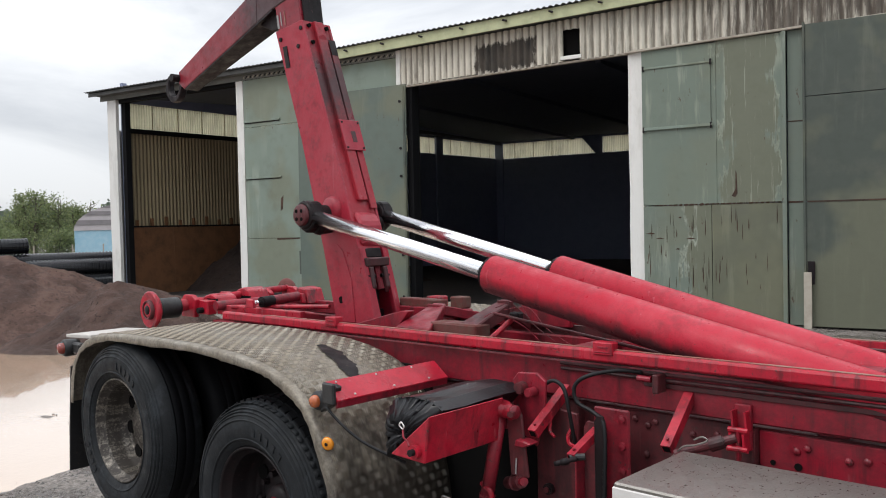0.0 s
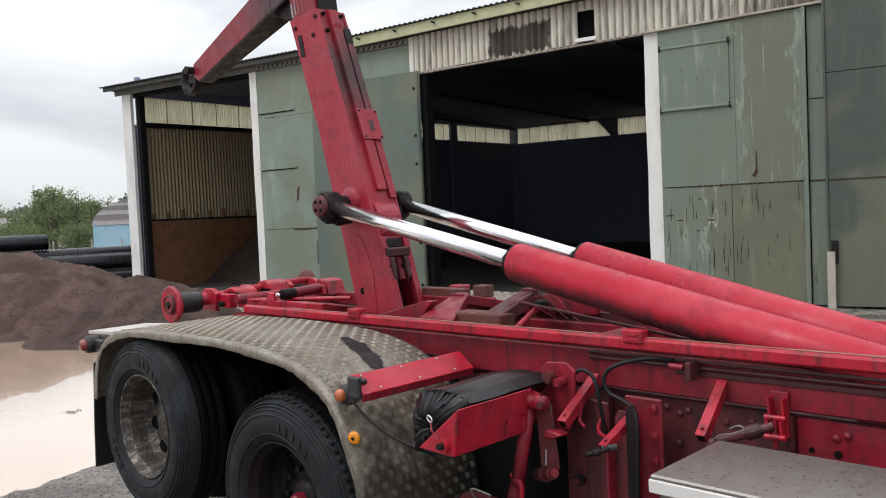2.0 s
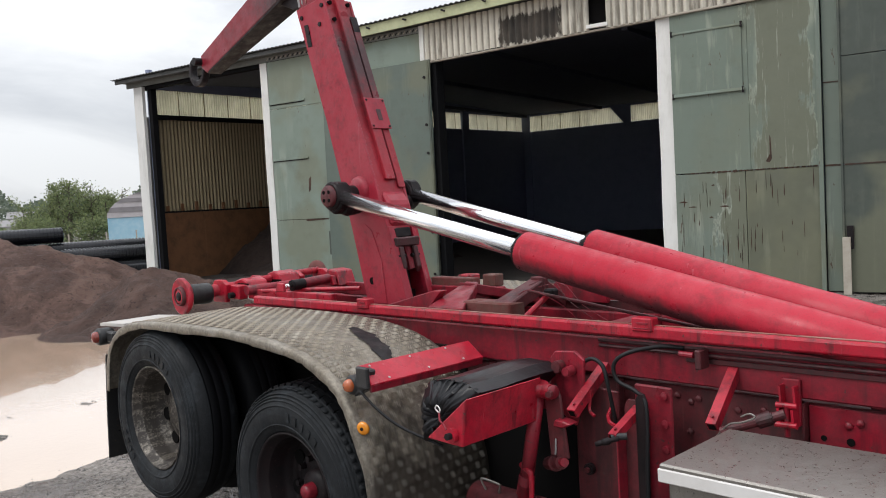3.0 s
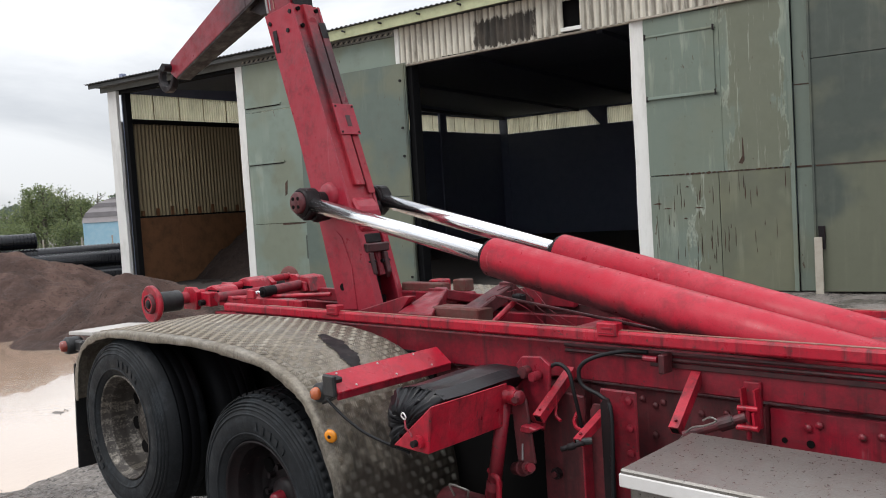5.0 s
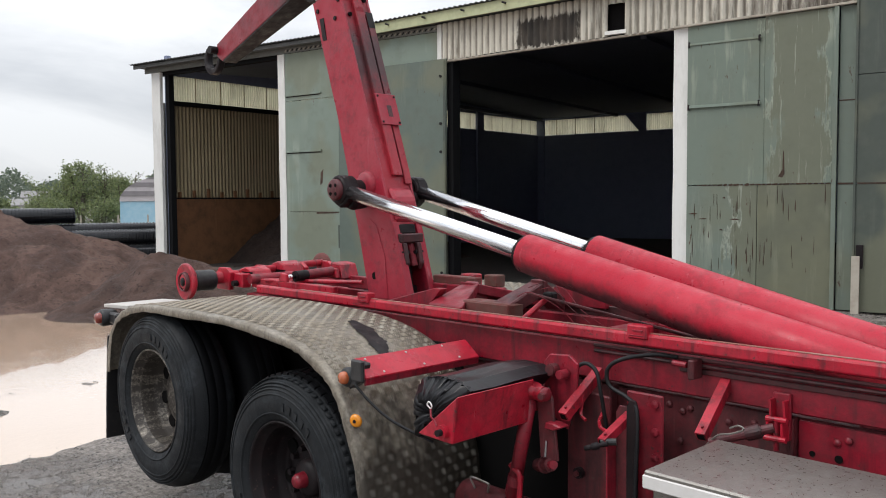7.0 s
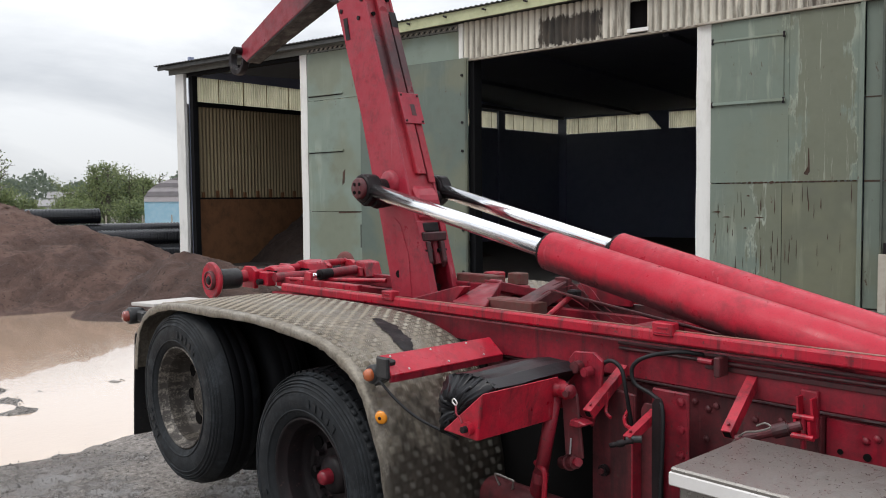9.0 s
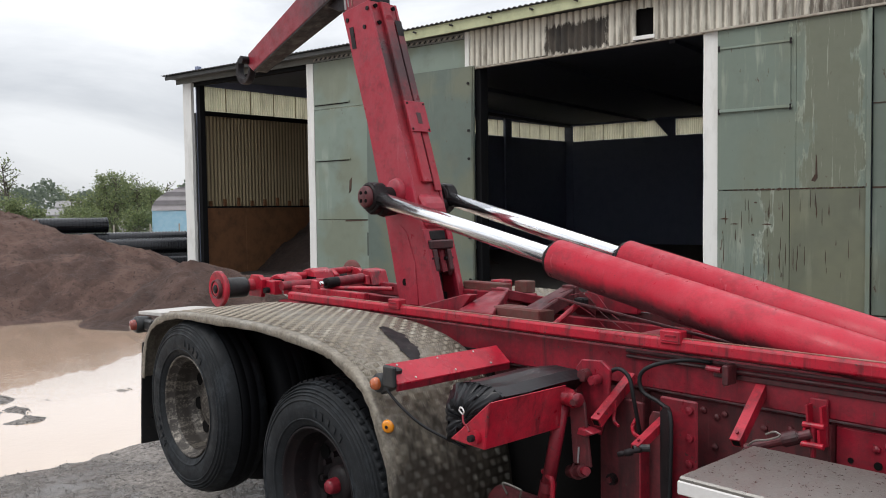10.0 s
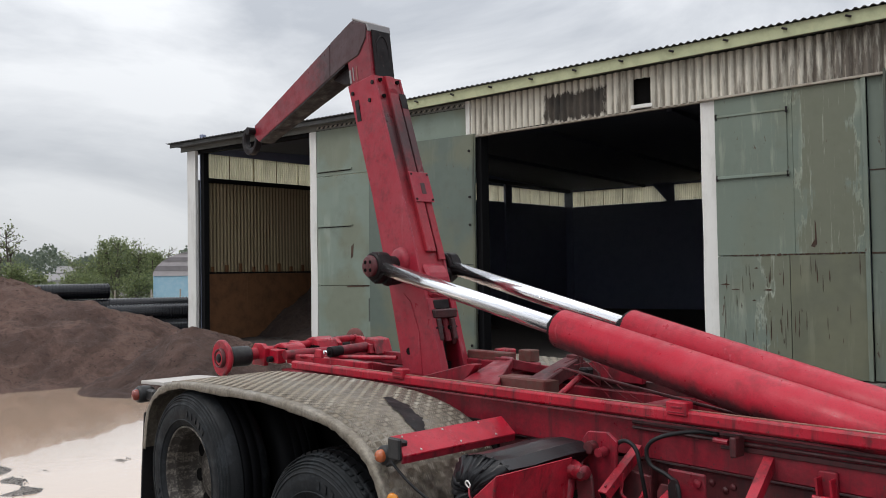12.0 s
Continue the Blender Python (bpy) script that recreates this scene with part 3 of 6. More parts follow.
def ground_height(x, y):
    r = math.hypot(x, y)
    h = 0.035 * noise.noise((x * 0.7, y * 0.7, 3.1)) + 0.030 * noise.noise((x * 2.3, y * 2.3, 7.7)) + 0.012 * noise.noise((x * 6.3, y * 6.3, 1.7))
    edge = 2.05 + 0.45 * noise.noise((y * 0.8, 1.7, 0.3)) + 0.25 * max(0.0, y)
    basin = smooth01(edge - 0.7, edge + 0.8, -x) * (1 - smooth01(9.5, 13.0, -x)) * smooth01(-16, -12, y) * (1 - smooth01(5.0, 7.0, y))
    h -= 0.11 * basin
    h += 0.085 * max(0.0, 1 - ((x + 4.2) / 1.0) ** 2 - ((y - 0.15) / 0.42) ** 2 + 1.1 * noise.noise((x * 2.4, y * 4.0, 6.0))) * smooth01(1.35, 0.8, math.hypot((x + 4.2) / 1.0, (y - 0.15) / 0.42))
    h += 0.085 * max(0.0, 1 - ((x + 3.9) / 0.7) ** 2 - ((y - 1.30) / 0.32) ** 2 + 1.0 * noise.noise((x * 2.6, y * 4.4, 2.0))) * smooth01(1.35, 0.8, math.hypot((x + 3.9) / 0.7, (y - 1.30) / 0.32))
    return h * (1 - smooth01(14, 24, r)) - 0.02


def ground_sheet():
    xs = sorted({round(v, 4) for v in [-1500, -700, -300, -120, -60, -36, -28] + [-24 + 0.5 * k for k in range(25)] + [-12 + 0.12 * k for k in range(125)] + [3 + 0.5 * k for k in range(20)] + [16, 25, 60, 200, 700, 1500]})
    ys = sorted({round(v, 4) for v in [-1500, -500, -150, -60, -30, -16, -10, -7] + [-5 + 0.12 * k for k in range(100)] + [7 + 0.8 * k for k in range(20)] + [26, 40, 80, 200, 700, 1500]})
    verts = [(x, y, ground_height(x, y)) for x in xs for y in ys]
    w = len(ys)
    faces = [(i * w + j, (i + 1) * w + j, (i + 1) * w + j + 1, i * w + j + 1) for i in range(len(xs) - 1) for j in range(w - 1)]
    me = bpy.data.meshes.new("ground")
    me.from_pydata(verts, [], faces)
    me.materials.append(GROUND)
    me.polygons.foreach_set("use_smooth", [True] * len(me.polygons))
    return tagged(new("ground", me), "wet grey gravel yard with tyre-pressed mud", "ground", kind="structure")


ground_sheet()
bm = bmesh.new()
bmesh.ops.create_grid(bm, x_segments=24, y_segments=24, size=1, matrix=Matrix.Translation((-7.0, -4.0, -0.062)) @ Matrix.Diagonal((6.6, 10.5, 1, 1)))
tagged(part("water", bm, WATER, smooth=True), "muddy beige rain puddle reflecting the pale sky", "puddle", kind="structure")


SOIL = {}


def soil_top(x, y):
    return SOIL.get((round(x * 8), round(y * 8)), -1)


def soil_pile(label, peaks, x0, x1, y0, y1, step, at=None, base=-0.08, mat=None):
    nx, ny = int((x1 - x0) / step), int((y1 - y0) / step)
    verts = []
    for i in range(nx + 1):
        for j in range(ny + 1):
            x, y = x0 + (x1 - x0) * i / nx, y0 + (y1 - y0) * j / ny
            h = 0.0
            wob = 0.45 * noise.noise((x * 0.55, y * 0.55, 0.4))
            for px_, py_, top, r in peaks:
                d = math.hypot(x - px_, y - py_) / (r * (1 + 0.35 * wob))
                lift = top * (1 - d) if d < 1 else -0.6 * (d - 1)
                if d < 0.25:
                    lift -= top * (0.25 - d) ** 2 * 1.8
                h = max(h, lift) + 0.10 * max(0.0, min(h, lift))
            if h > 0:
                k = min(1, h * 4)
                h += k * (0.26 * noise.noise((x * 0.75, y * 0.75, 5.0)) - 0.20 * abs(noise.noise((x * 1.6, y * 1.6, 2.0))) + 0.07 * noise.noise((x * 4.2, y * 4.2, 9.0)) + 0.05 * noise.noise((x * 10, y * 10, 4.0)))
            verts.append((x, y, base + h))
            SOIL[(round(x * 8), round(y * 8))] = max(base + h, SOIL.get((round(x * 8), round(y * 8)), -1)) if at is None else -1
    w = ny + 1
    faces = [(i * w + j, (i + 1) * w + j, (i + 1) * w + j + 1, i * w + j + 1) for i in range(nx) for j in range(ny)]
    me = bpy.data.meshes.new("soil_pile")
    me.from_pydata(verts, [], faces)
    me.materials.append(mat or SAND)
    me.polygons.foreach_set("use_smooth", [True] * len(me.polygons))
    ob = new("soil_pile", me)
    if at is not None:
        ob.matrix_basis = at
    return tagged(ob, label, "soil pile", kind="stuff")


soil_pile("long heap of damp brown soil beside the puddle", [(-15.6, 2.6, 2.2, 4.8), (-13.4, 4.3, 1.5, 3.3), (-16.5, -1.5, 2.15, 4.7), (-12.7, 3.1, 0.9, 2.2)], -22, -9, -7, 8.5, 0.09)
soil_pile("low heap of dark soil in front of the shed", [(-9.9, 4.75, 0.95, 2.1), (-11.0, 5.9, 0.6, 1.6)], -13.2, -7, 2.0, 8, 0.08, mat=WET_SAND)


# ---- shed: local x along the front, y into the building ----
SHED = pose(-3.326, 11.496, 0, 0, 0, 11.623)
shed = thing("shed", "long storage shed with green steel doors and fibre-cement front", "shed", at=SHED)

# roof: two corrugated slopes
def roof_slope(name, n0, z0, n1, z1, s0, s1, rise=0.0):
    b = bmesh.new()
    count = int((s1 - s0) / 0.13 * 6)
    rows = []
    for k in range(count + 1):
        s = s0 + (s1 - s0) * k / count
        w = 0.017 * math.sin(2 * math.pi * s / 0.13) + rise * (s - s0)
        rows.append([b.verts.new(p) for p in ((s, n0, z0 + w), (s, n1, z1 + w), (s, n1, z1 + w + 0.01), (s, n0, z0 + w + 0.01))])
    for a, c in zip(rows, rows[1:]):
        for j in range(4):
            b.faces.new((a[j], c[j], c[(j + 1) % 4], a[(j + 1) % 4]))
    return part(name, b, ROOF, shed, "dark corrugated roofing sheet")


roof_slope("roof", -0.42, 5.78, 11.5, 6.45, -7.0, 10.4, 0.022)
roof_slope("roof", -0.42, 5.70, 11.5, 6.40, -15.45, -6.9)
roof_slope("roof", 11.5, 6.42, 23.3, 6.08, -15.45, 10.4)
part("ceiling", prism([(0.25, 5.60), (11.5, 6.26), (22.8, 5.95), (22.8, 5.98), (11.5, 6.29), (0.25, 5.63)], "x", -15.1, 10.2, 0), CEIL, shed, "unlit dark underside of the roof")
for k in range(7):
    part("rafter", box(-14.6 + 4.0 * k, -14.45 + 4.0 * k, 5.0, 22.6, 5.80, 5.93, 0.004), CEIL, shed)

# eaves boards
part("eaves_board", prism([(-7.0, 5.55), (10.3, 5.55 + 0.022 * 17.3), (10.3, 5.77 + 0.022 * 17.3), (-7.0, 5.77)], "y", -0.36, -0.32, 0.004), TRIM, shed, "pale yellow-green eaves board")
part("eaves_board", box(-15.35, -7.0, -0.36, -0.32, 5.58, 5.68, 0.004), ROOF, shed, "weathered dark eaves board")
part("eaves_board", box(-15.2, -5.1, -0.10, -0.06, 5.47, 5.60, 0.004), TRIM_GREY, shed)
# dark and pale pegs paint the lit and shaded zigzag of the sheet edge
for k in range(60):
    part("eaves_comb", rod((-9.70 + 0.0765 * k, -0.105, 5.505), (-9.655 + 0.0765 * k, -0.105, 5.555), 0.013, 6), GREASE if k % 2 else PLANK, shed)
part("soffit", prism([(-7.0, 5.60), (10.2, 5.60 + 0.022 * 17.2), (10.2, 5.62 + 0.022 * 17.2), (-7.0, 5.62)], "y", -0.31, 0.05, 0.0), TRIM_GREY, shed)
part("soffit", box(-15.2, -7.02, -0.31, 0.05, 5.60, 5.62, 0.0), TRIM_GREY, shed)
for k in range(17):
    s = -6.3 + 0.98 * k
    zb = 5.69 + 0.022 * (s + 7)
    b = rod((s, -0.37, zb), (s, -0.42, zb), 0.012, 8)
    rod((s - 0.035, -0.41, zb + 0.015), (s + 0.05, -0.41, zb - 0.02), 0.02, 8, bm=b)
    part("bracket", b, GREASE, shed, "small dark eaves clip")

# fibre-cement fascia over the openings, sheet by sheet
edges = [-5.12, -4.06, -3.16, -1.86, -1.32, -0.94, 0.10, 1.15, 2.2, 3.25, 4.3, 5.35, 6.4, 7.45, 8.5, 10.2]
for k, (a, b_) in enumerate(zip(edges, edges[1:])):
    low = 4.835 + 0.017 * (a + 5.1) + 0.012 * math.sin(k * 2.1)
    high = 5.61 + 0.021 * (a + 5.1)
    if abs(a + 1.32) < 0.01:
        part("fascia_sheet", corrugated(a, b_, 5.50, high, 0.146, 0.05, n=-0.10), CEMENT, shed)
        part("vent_frame", box(a - 0.01, b_ + 0.03, -0.14, -0.06, 4.93, 5.0, 0.004), WHITE, shed, "pale sill of the square vent")
        # black panel stands in for the shade inside the vent
        part("vent_frame", box(a, b_, 0.02, 0.035, 4.9, 5.60, 0.0), VOID, shed, "black panel painting the dark inside the square vent")
        continue
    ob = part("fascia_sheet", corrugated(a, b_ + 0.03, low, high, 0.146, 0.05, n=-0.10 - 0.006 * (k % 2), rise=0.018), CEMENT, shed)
part("lintel", prism([(-5.12, 4.80), (0.0, 4.885), (0.0, 4.925), (-5.12, 4.84)], "y", -0.09, 0.0, 0.006), PLANK, shed, "pale stained drip board under the fascia")
part("lintel", prism([(0.0, 4.89), (10.2, 5.06), (10.2, 5.10), (0.0, 4.93)], "y", -0.16, -0.09, 0.006), PLANK, shed)
part("lintel", box(-5.16, -5.05, -0.13, -0.05, 4.80, 5.60, 0.006), WHITE, shed, "white corner board")
part("beam", box(-9.95, 10.2, 0.05, 0.22, 5.05, 5.58, 0.006), SHADE_BLACK, shed, "dark beam behind the fascia")
part("beam", box(-15.0, -9.95, 0.05, 0.22, 5.40, 5.58, 0.006), SHADE_BLACK, shed, "dark beam over the open bay")

# posts
def post(s, width, top, n0=-0.06):
    b = bmesh.new()
    rows = 9
    rings = []
    for k in range(rows):
        z = -0.2 + (top + 0.2) * k / (rows - 1)
        o = 0.007 * math.sin(k * 1.9 + s)
        rings.append([b.verts.new(p) for p in ((s + o, n0, z), (s + width + o, n0, z), (s + width + o, n0 + 0.10, z), (s + o, n0 + 0.10, z))])
    for a, c in zip(rings, rings[1:]):
        for j in range(4):
            b.faces.new((a[j], a[(j + 1) % 4], c[(j + 1) % 4], c[j]))
    b.faces.new(rings[0][::-1])
    b.faces.new(rings[-1])
    return part("post", b, WHITE, shed, "white painted upright post")


post(-0.03, 0.27, 4.90)
post(-10.0, 0.23, 5.47)
post(-14.95, 0.36, 5.47)
for s in (-14.58, -5.0, -9.7, 0.26, 5.0, 10.0):
    part("post", box(s, s + 0.14, 0.12, 0.30, -0.1, 5.58, 0.006), SHADE_BLACK, shed, "dark inner post")
part("post", box(-4.98, -4.84, -0.02, 0.10, -0.1, 4.80, 0.005), SHADE_BLACK, shed)

# walls
part("wall", box(-15.0, 10.2, 22.8, 23.0, -0.1, 5.09, 0), DARK_WOOD, shed, "dark rear wall below the light strip")
part("wall", box(10.2, 10.4, -0.05, 23.0, -0.1, 6.5, 0), DARK_WOOD, shed)
part("wall", prism([(6.6, -0.1), (22.8, -0.1), (22.8, 5.13), (6.6, 4.86)], "x", -15.1, -14.8, 0), DARK_WOOD, shed)
part("wall", prism([(0.3, 5.47), (22.8, 5.84), (22.8, 5.97), (11.5, 6.28), (0.3, 5.60)], "x", -14.95, -14.82, 0), DARK_WOOD, shed)
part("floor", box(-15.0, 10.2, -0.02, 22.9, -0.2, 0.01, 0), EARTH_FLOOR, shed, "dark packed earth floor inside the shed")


def strip(n0, n1, z0, z1, rise):
    """A light strip in the gable wall, in the plane across the front."""
    ob = part("light_strip", corrugated(n0, n1, z0, z1, 0.09, 0.02, 0.004, 0.0, rise), SKYLIGHT, shed, "yellowed translucent corrugated light strip")
    ob.matrix_basis = pose(-14.85, 0, 0, 0, 0, 90)
    part("batten", box(-14.83, -14.815, n0 - 0.012, n0 + 0.012, z0, z1, 0.002), BATTEN, shed, "thin brown batten over a sheet joint")
    return ob


RISE = 0.017
for k in range(24):
    n0, n1 = 0.42 + 0.94 * k, 0.42 + 0.94 * (k + 1) + 0.012
    if n1 > 22.6:
        break
    strip(n0, n1, 4.73 + RISE * n0, 5.47 + RISE * n0, RISE)
strip(22.04, 22.72, 4.73 + RISE * 22.04, 5.47 + RISE * 22.04, RISE)
part("stud", box(-14.9, -14.42, 22.72, 22.8, 0, 6.0, 0.004), DARK_WOOD, shed)
for n, w in ((0.36, 0.07), (9.3, 0.07), (13.2, 0.07), (17.15, 0.27)):
    part("stud", box(-14.84, -14.72, n - w, n + w, 0, 6.0, 0.004), DARK_WOOD, shed)
for k in range(9):
    s = -14.6 + 1.02 * k
    if s + 1.0 < -9.6:
        part("light_strip", corrugated(s - 0.2, s + 0.83, 5.08, 5.86, 0.09, 0.02, 0.004, 22.85), SKYLIGHT, shed)
        part("batten", box(s - 0.215, s - 0.185, 22.815, 22.83, 5.08, 5.86, 0.002), BATTEN, shed)
b = bmesh.new()
for quad in (((-10.72, 5.08), (-9.45, 5.08), (-10.15, 5.86), (-10.72, 5.86)),):
    lo = [b.verts.new((s, 22.84, z)) for s, z in quad]
    hi = [b.verts.new((s, 22.86, z)) for s, z in quad]
    b.faces.new(lo)
    b.faces.new(hi[::-1])
    for j in range(4):
        b.faces.new((lo[j], lo[(j + 1) % 4], hi[(j + 1) % 4], hi[j]))
part("light_strip", b, SKYLIGHT, shed, "translucent sheet cut off by a sloping brace")
for s in (-9.15, -8.15, -7.15):
    part("light_strip", corrugated(s, s + 1.01, 5.08, 5.86, 0.09, 0.02, 0.004, 22.85), SKYLIGHT, shed)
part("wall", box(-15.0, 10.2, 22.8, 23.0, 5.86, 6.05, 0), DARK_WOOD, shed)
part("wall", prism([(-9.46, 5.06), (-9.14, 5.06), (-9.14, 5.88), (-10.17, 5.88)], "y", 22.8, 23.0, 0), DARK_WOOD, shed)
part("wall", box(-6.1, 10.2, 22.8, 23.0, 4.9, 5.9, 0), DARK_WOOD, shed)
part("rail", prism([(0.3, 4.62), (7.0, 4.73), (7.0, 4.86), (0.3, 4.745)], "x", -14.84, -14.72, 0.004), SHADE_BLACK, shed)

# gable: brown ribbed sheets above a rusty retaining wall
for k in range(6):
    n0 = 0.40 + 1.04 * k
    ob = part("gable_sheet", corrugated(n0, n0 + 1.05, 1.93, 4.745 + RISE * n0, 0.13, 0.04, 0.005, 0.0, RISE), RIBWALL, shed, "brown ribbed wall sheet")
    ob.matrix_basis = pose(-14.9 - 0.004 * (k % 2), 0, 0, 0, 0, 90)
    for j in range(2):
        part("stud", box(-14.86, -14.79, n0 + 0.27 + 0.52 * j, n0 + 0.35 + 0.52 * j, 1.9, 2.16 + 0.05 * ((k * 2 + j) % 3), 0.004), BROWN, shed, "stub of a brown support post")
for j in range(4):
    part("wall_plate", box(-14.9, -14.76 + 0.004 * (j % 2), 0.36 + 1.6 * j, 1.957 + 1.6 * j, -0.1, 1.95, 0.004), BROWN, shed, "rust-brown retaining plate")
# dark bar paints the shaded gap below the ribbed sheets
part("ledge", box(-14.9, -14.75, 0.36, 6.8, 1.952, 2.0, 0.004), SHADE_BLACK, shed, "dark bar painted as the shaded gap above the retaining plates")
part("gable", box(-15.12, -15.0, 0.1, 23.0, -0.1, 4.7, 0), HOUSE_WHITE, shed, "outer gable cladding")
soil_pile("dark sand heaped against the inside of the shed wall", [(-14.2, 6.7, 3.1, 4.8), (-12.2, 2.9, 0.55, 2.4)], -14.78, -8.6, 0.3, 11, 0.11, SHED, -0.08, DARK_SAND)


# doors
def door(name, label):
    return thing(name, label, "shed door", "doors of the shed", at=SHED)


def sheet(parent, s0, s1, z0, z1, n, mat, label="", lean=0.0, name="door_sheet"):
    b = prism([(s0, z0), (s1, z0), (s1 + lean, z1), (s0 + lean, z1)], "y", n, n + 0.035, 0.004)
    return part(name, b, mat, parent, label)


d1 = door("sliding_door", "peeling pale-green steel door with rusty seams, closed")
sheet(d1, 0.24, 1.455, 0.02, 2.085, -0.10, GREEN_WORN, "lower sheet with flaking paint and rust chips")
sheet(d1, 1.463, 2.68, 0.02, 2.085, -0.10, GREEN_LOW)
sheet(d1, 0.24, 1.555, 2.10, 4.90, -0.103, GREEN_OLIVE)
sheet(d1, 1.558, 2.68, 2.10, 4.92, -0.103, GREEN_OLIVE, "upper sheet with pale streaks of worn olive paint")
sheet(d1, 0.25, 1.47, 3.50, 4.56, -0.125, GREEN_OLIVE, "square hatch sheet", name="hatch")
part("seam_strip", box(0.28, 1.50, -0.15, -0.12, 3.455, 3.505, 0.004), GREEN, d1)
part("seam_strip", box(0.28, 1.50, -0.145, -0.12, 4.555, 4.59, 0.004), GREEN, d1)
rs = random.Random(31)
for q in range(24):
    s = 0.46 + 0.092 * q
    a, w = rs.uniform(0.004, 0.016) * (1.6 if 3 < q < 11 else 0.6), rs.uniform(0.03, 0.07)
    part("rust_flake", prism([(s - w, 2.09), (s - w * 0.3, 2.09 - a), (s + w * 0.5, 2.088 - a * 0.5), (s + w, 2.093), (s + w * 0.4, 2.096 + a), (s - w * 0.5, 2.096 + a * 0.4)], "y", -0.110, -0.098, 0), RUST, d1, "rust-eaten stretch of a seam")
for s, z in ((0.27, 3.47), (0.27, 4.57), (1.47, 3.47), (1.47, 4.57)):
    part("hinge", box(s - 0.015, s + 0.02, -0.15, -0.12, z - 0.05, z + 0.05, 0.004), GREASE, d1, "dark iron hinge lug")
part("edge_strip", box(2.63, 2.70, -0.15, -0.10, 0.02, 4.93, 0.004), GREEN_WORN, d1)
random.seed(5)
for k in range(58):
    s, z = random.gauss(1.3 if k % 2 else 0.95, 0.50), random.uniform(0.35, 1.9)
    w, h = (random.uniform(0.003, 0.009), random.uniform(0.04, 0.30)) if k % 14 else (random.uniform(0.03, 0.09), random.uniform(0.012, 0.03))
    if 0.3 < s < 2.6:
        part("rust_flake", prism([(s - w, z), (s + w * 0.4, z - h * 0.3), (s + w, z + h * 0.2), (s + w * 0.5, z + h * 0.7), (s + w * 0.1, z + h), (s - w * 0.7, z + h * 0.4)], "y", -0.106, -0.098, 0), RUST, d1)
part("rust_flake", prism([(1.80, 2.22), (1.86, 2.2), (1.90, 2.26), (1.885, 2.62), (1.87, 2.66), (1.865, 2.34)], "y", -0.109, -0.098, 0), RUST, d1, "curved rust scrape")
d2 = door("sliding_door", "narrow green steel strip door between two doors")
sheet(d2, 2.71, 2.96, 0.02, 4.94, -0.06, GREEN_WORN)
part("seam_strip", box(2.71, 2.96, -0.068, -0.06, 3.42, 3.44, 0.002), RUST, d2)
part("seam_strip", box(2.71, 2.96, -0.068, -0.06, 2.07, 2.10, 0.002), RUST, d2)
d3 = door("sliding_door", "deep green steel sliding door, closed")
for z0, z1 in ((0.02, 2.075), (2.09, 3.80), (3.81, 4.98)):
    sheet(d3, 2.99, 5.5, z0, z1, -0.19, GREEN_DARK)
    sheet(d3, 5.51, 8.0, z0, z1, -0.19, GREEN_DARK)
part("seam_strip", box(3.02, 4.5, -0.198, -0.19, 2.07, 2.095, 0.002), RUST, d3, "thin rusty seam")
part("edge_strip", box(2.965, 3.0, -0.22, -0.15, 0.02, 5.02, 0.004), GREEN_DARK, d3)
part("latch", box(3.03, 3.13, -0.25, -0.19, 0.72, 1.10, 0.008), GREASE, d3, "dark iron latch")
tagged(part("plank", box(2.97, 3.09, -0.30, -0.26, -0.05, 0.92, 0.004), PLANK, at=SHED), "pale weathered plank leaning against the door", "plank")
d4 = door("sliding_door", "sage-green steel door with strap hinges, closed")
sheet(d4, -9.74, -7.98, 0.02, 1.60, -0.08, GREEN)
sheet(d4, -9.74, -7.98, 1.61, 4.30, -0.08, GREEN)
sheet(d4, -9.74, -7.2, 4.31, 5.46, -0.08, GREEN)
sheet(d4, -7.19, -5.15, 4.80, 5.46, -0.08, GREEN)
for z in (4.42, 3.05):
    part("strap_hinge", box(-9.72, -8.55, -0.115, -0.085, z, z + 0.045, 0.004), GREEN, d4, "raised strap hinge")
    # dark strip painted as the shadow under the strap
    part("strap_hinge", box(-9.70, -8.60, -0.09, -0.082, z - 0.02, z, 0.0), GREASE, d4)
part("rust_flake", prism([(-8.62, 2.25), (-8.55, 2.30), (-8.52, 2.62), (-8.60, 2.55)], "y", -0.086, -0.078, 0), RUST, d4)
part("rust_flake", prism([(-8.75, 1.56), (-8.05, 1.58), (-8.05, 1.60), (-8.75, 1.60)], "y", -0.088, -0.078, 0), RUST, d4)
part("latch", box(-8.02, -7.86, -0.15, -0.08, 0.75, 1.30, 0.01), GREEN_DARK, d4, "long door bolt")
d5 = door("sliding_door", "dented dark-green steel door leaf, slid aside")
sheet(d5, -7.96, -4.93, 2.05, 4.86, -0.17, GREEN_MID, lean=0.03)
sheet(d5, -7.96, -4.96, 0.02, 2.04, -0.16, GREEN_MID)
part("edge_strip", box(-4.98, -4.93, -0.19, -0.12, 0.02, 4.83, 0.004), GREEN_DARK, d5)
for z in (0.3, 1.2, 2.9, 3.5, 4.5):
    part("bolt", rod((-5.05, -0.17, z), (-5.05, -0.195, z), 0.03, 8), GREASE, d5)


# ---- hook-lift truck: x forward, y inward from the near tyres ----
YC = 1.18
truck = thing("hooklift_truck", "red hook-lift truck with dirty chequer-plate mudguards", "truck")


def mirror(y):
    return 2 * YC - y


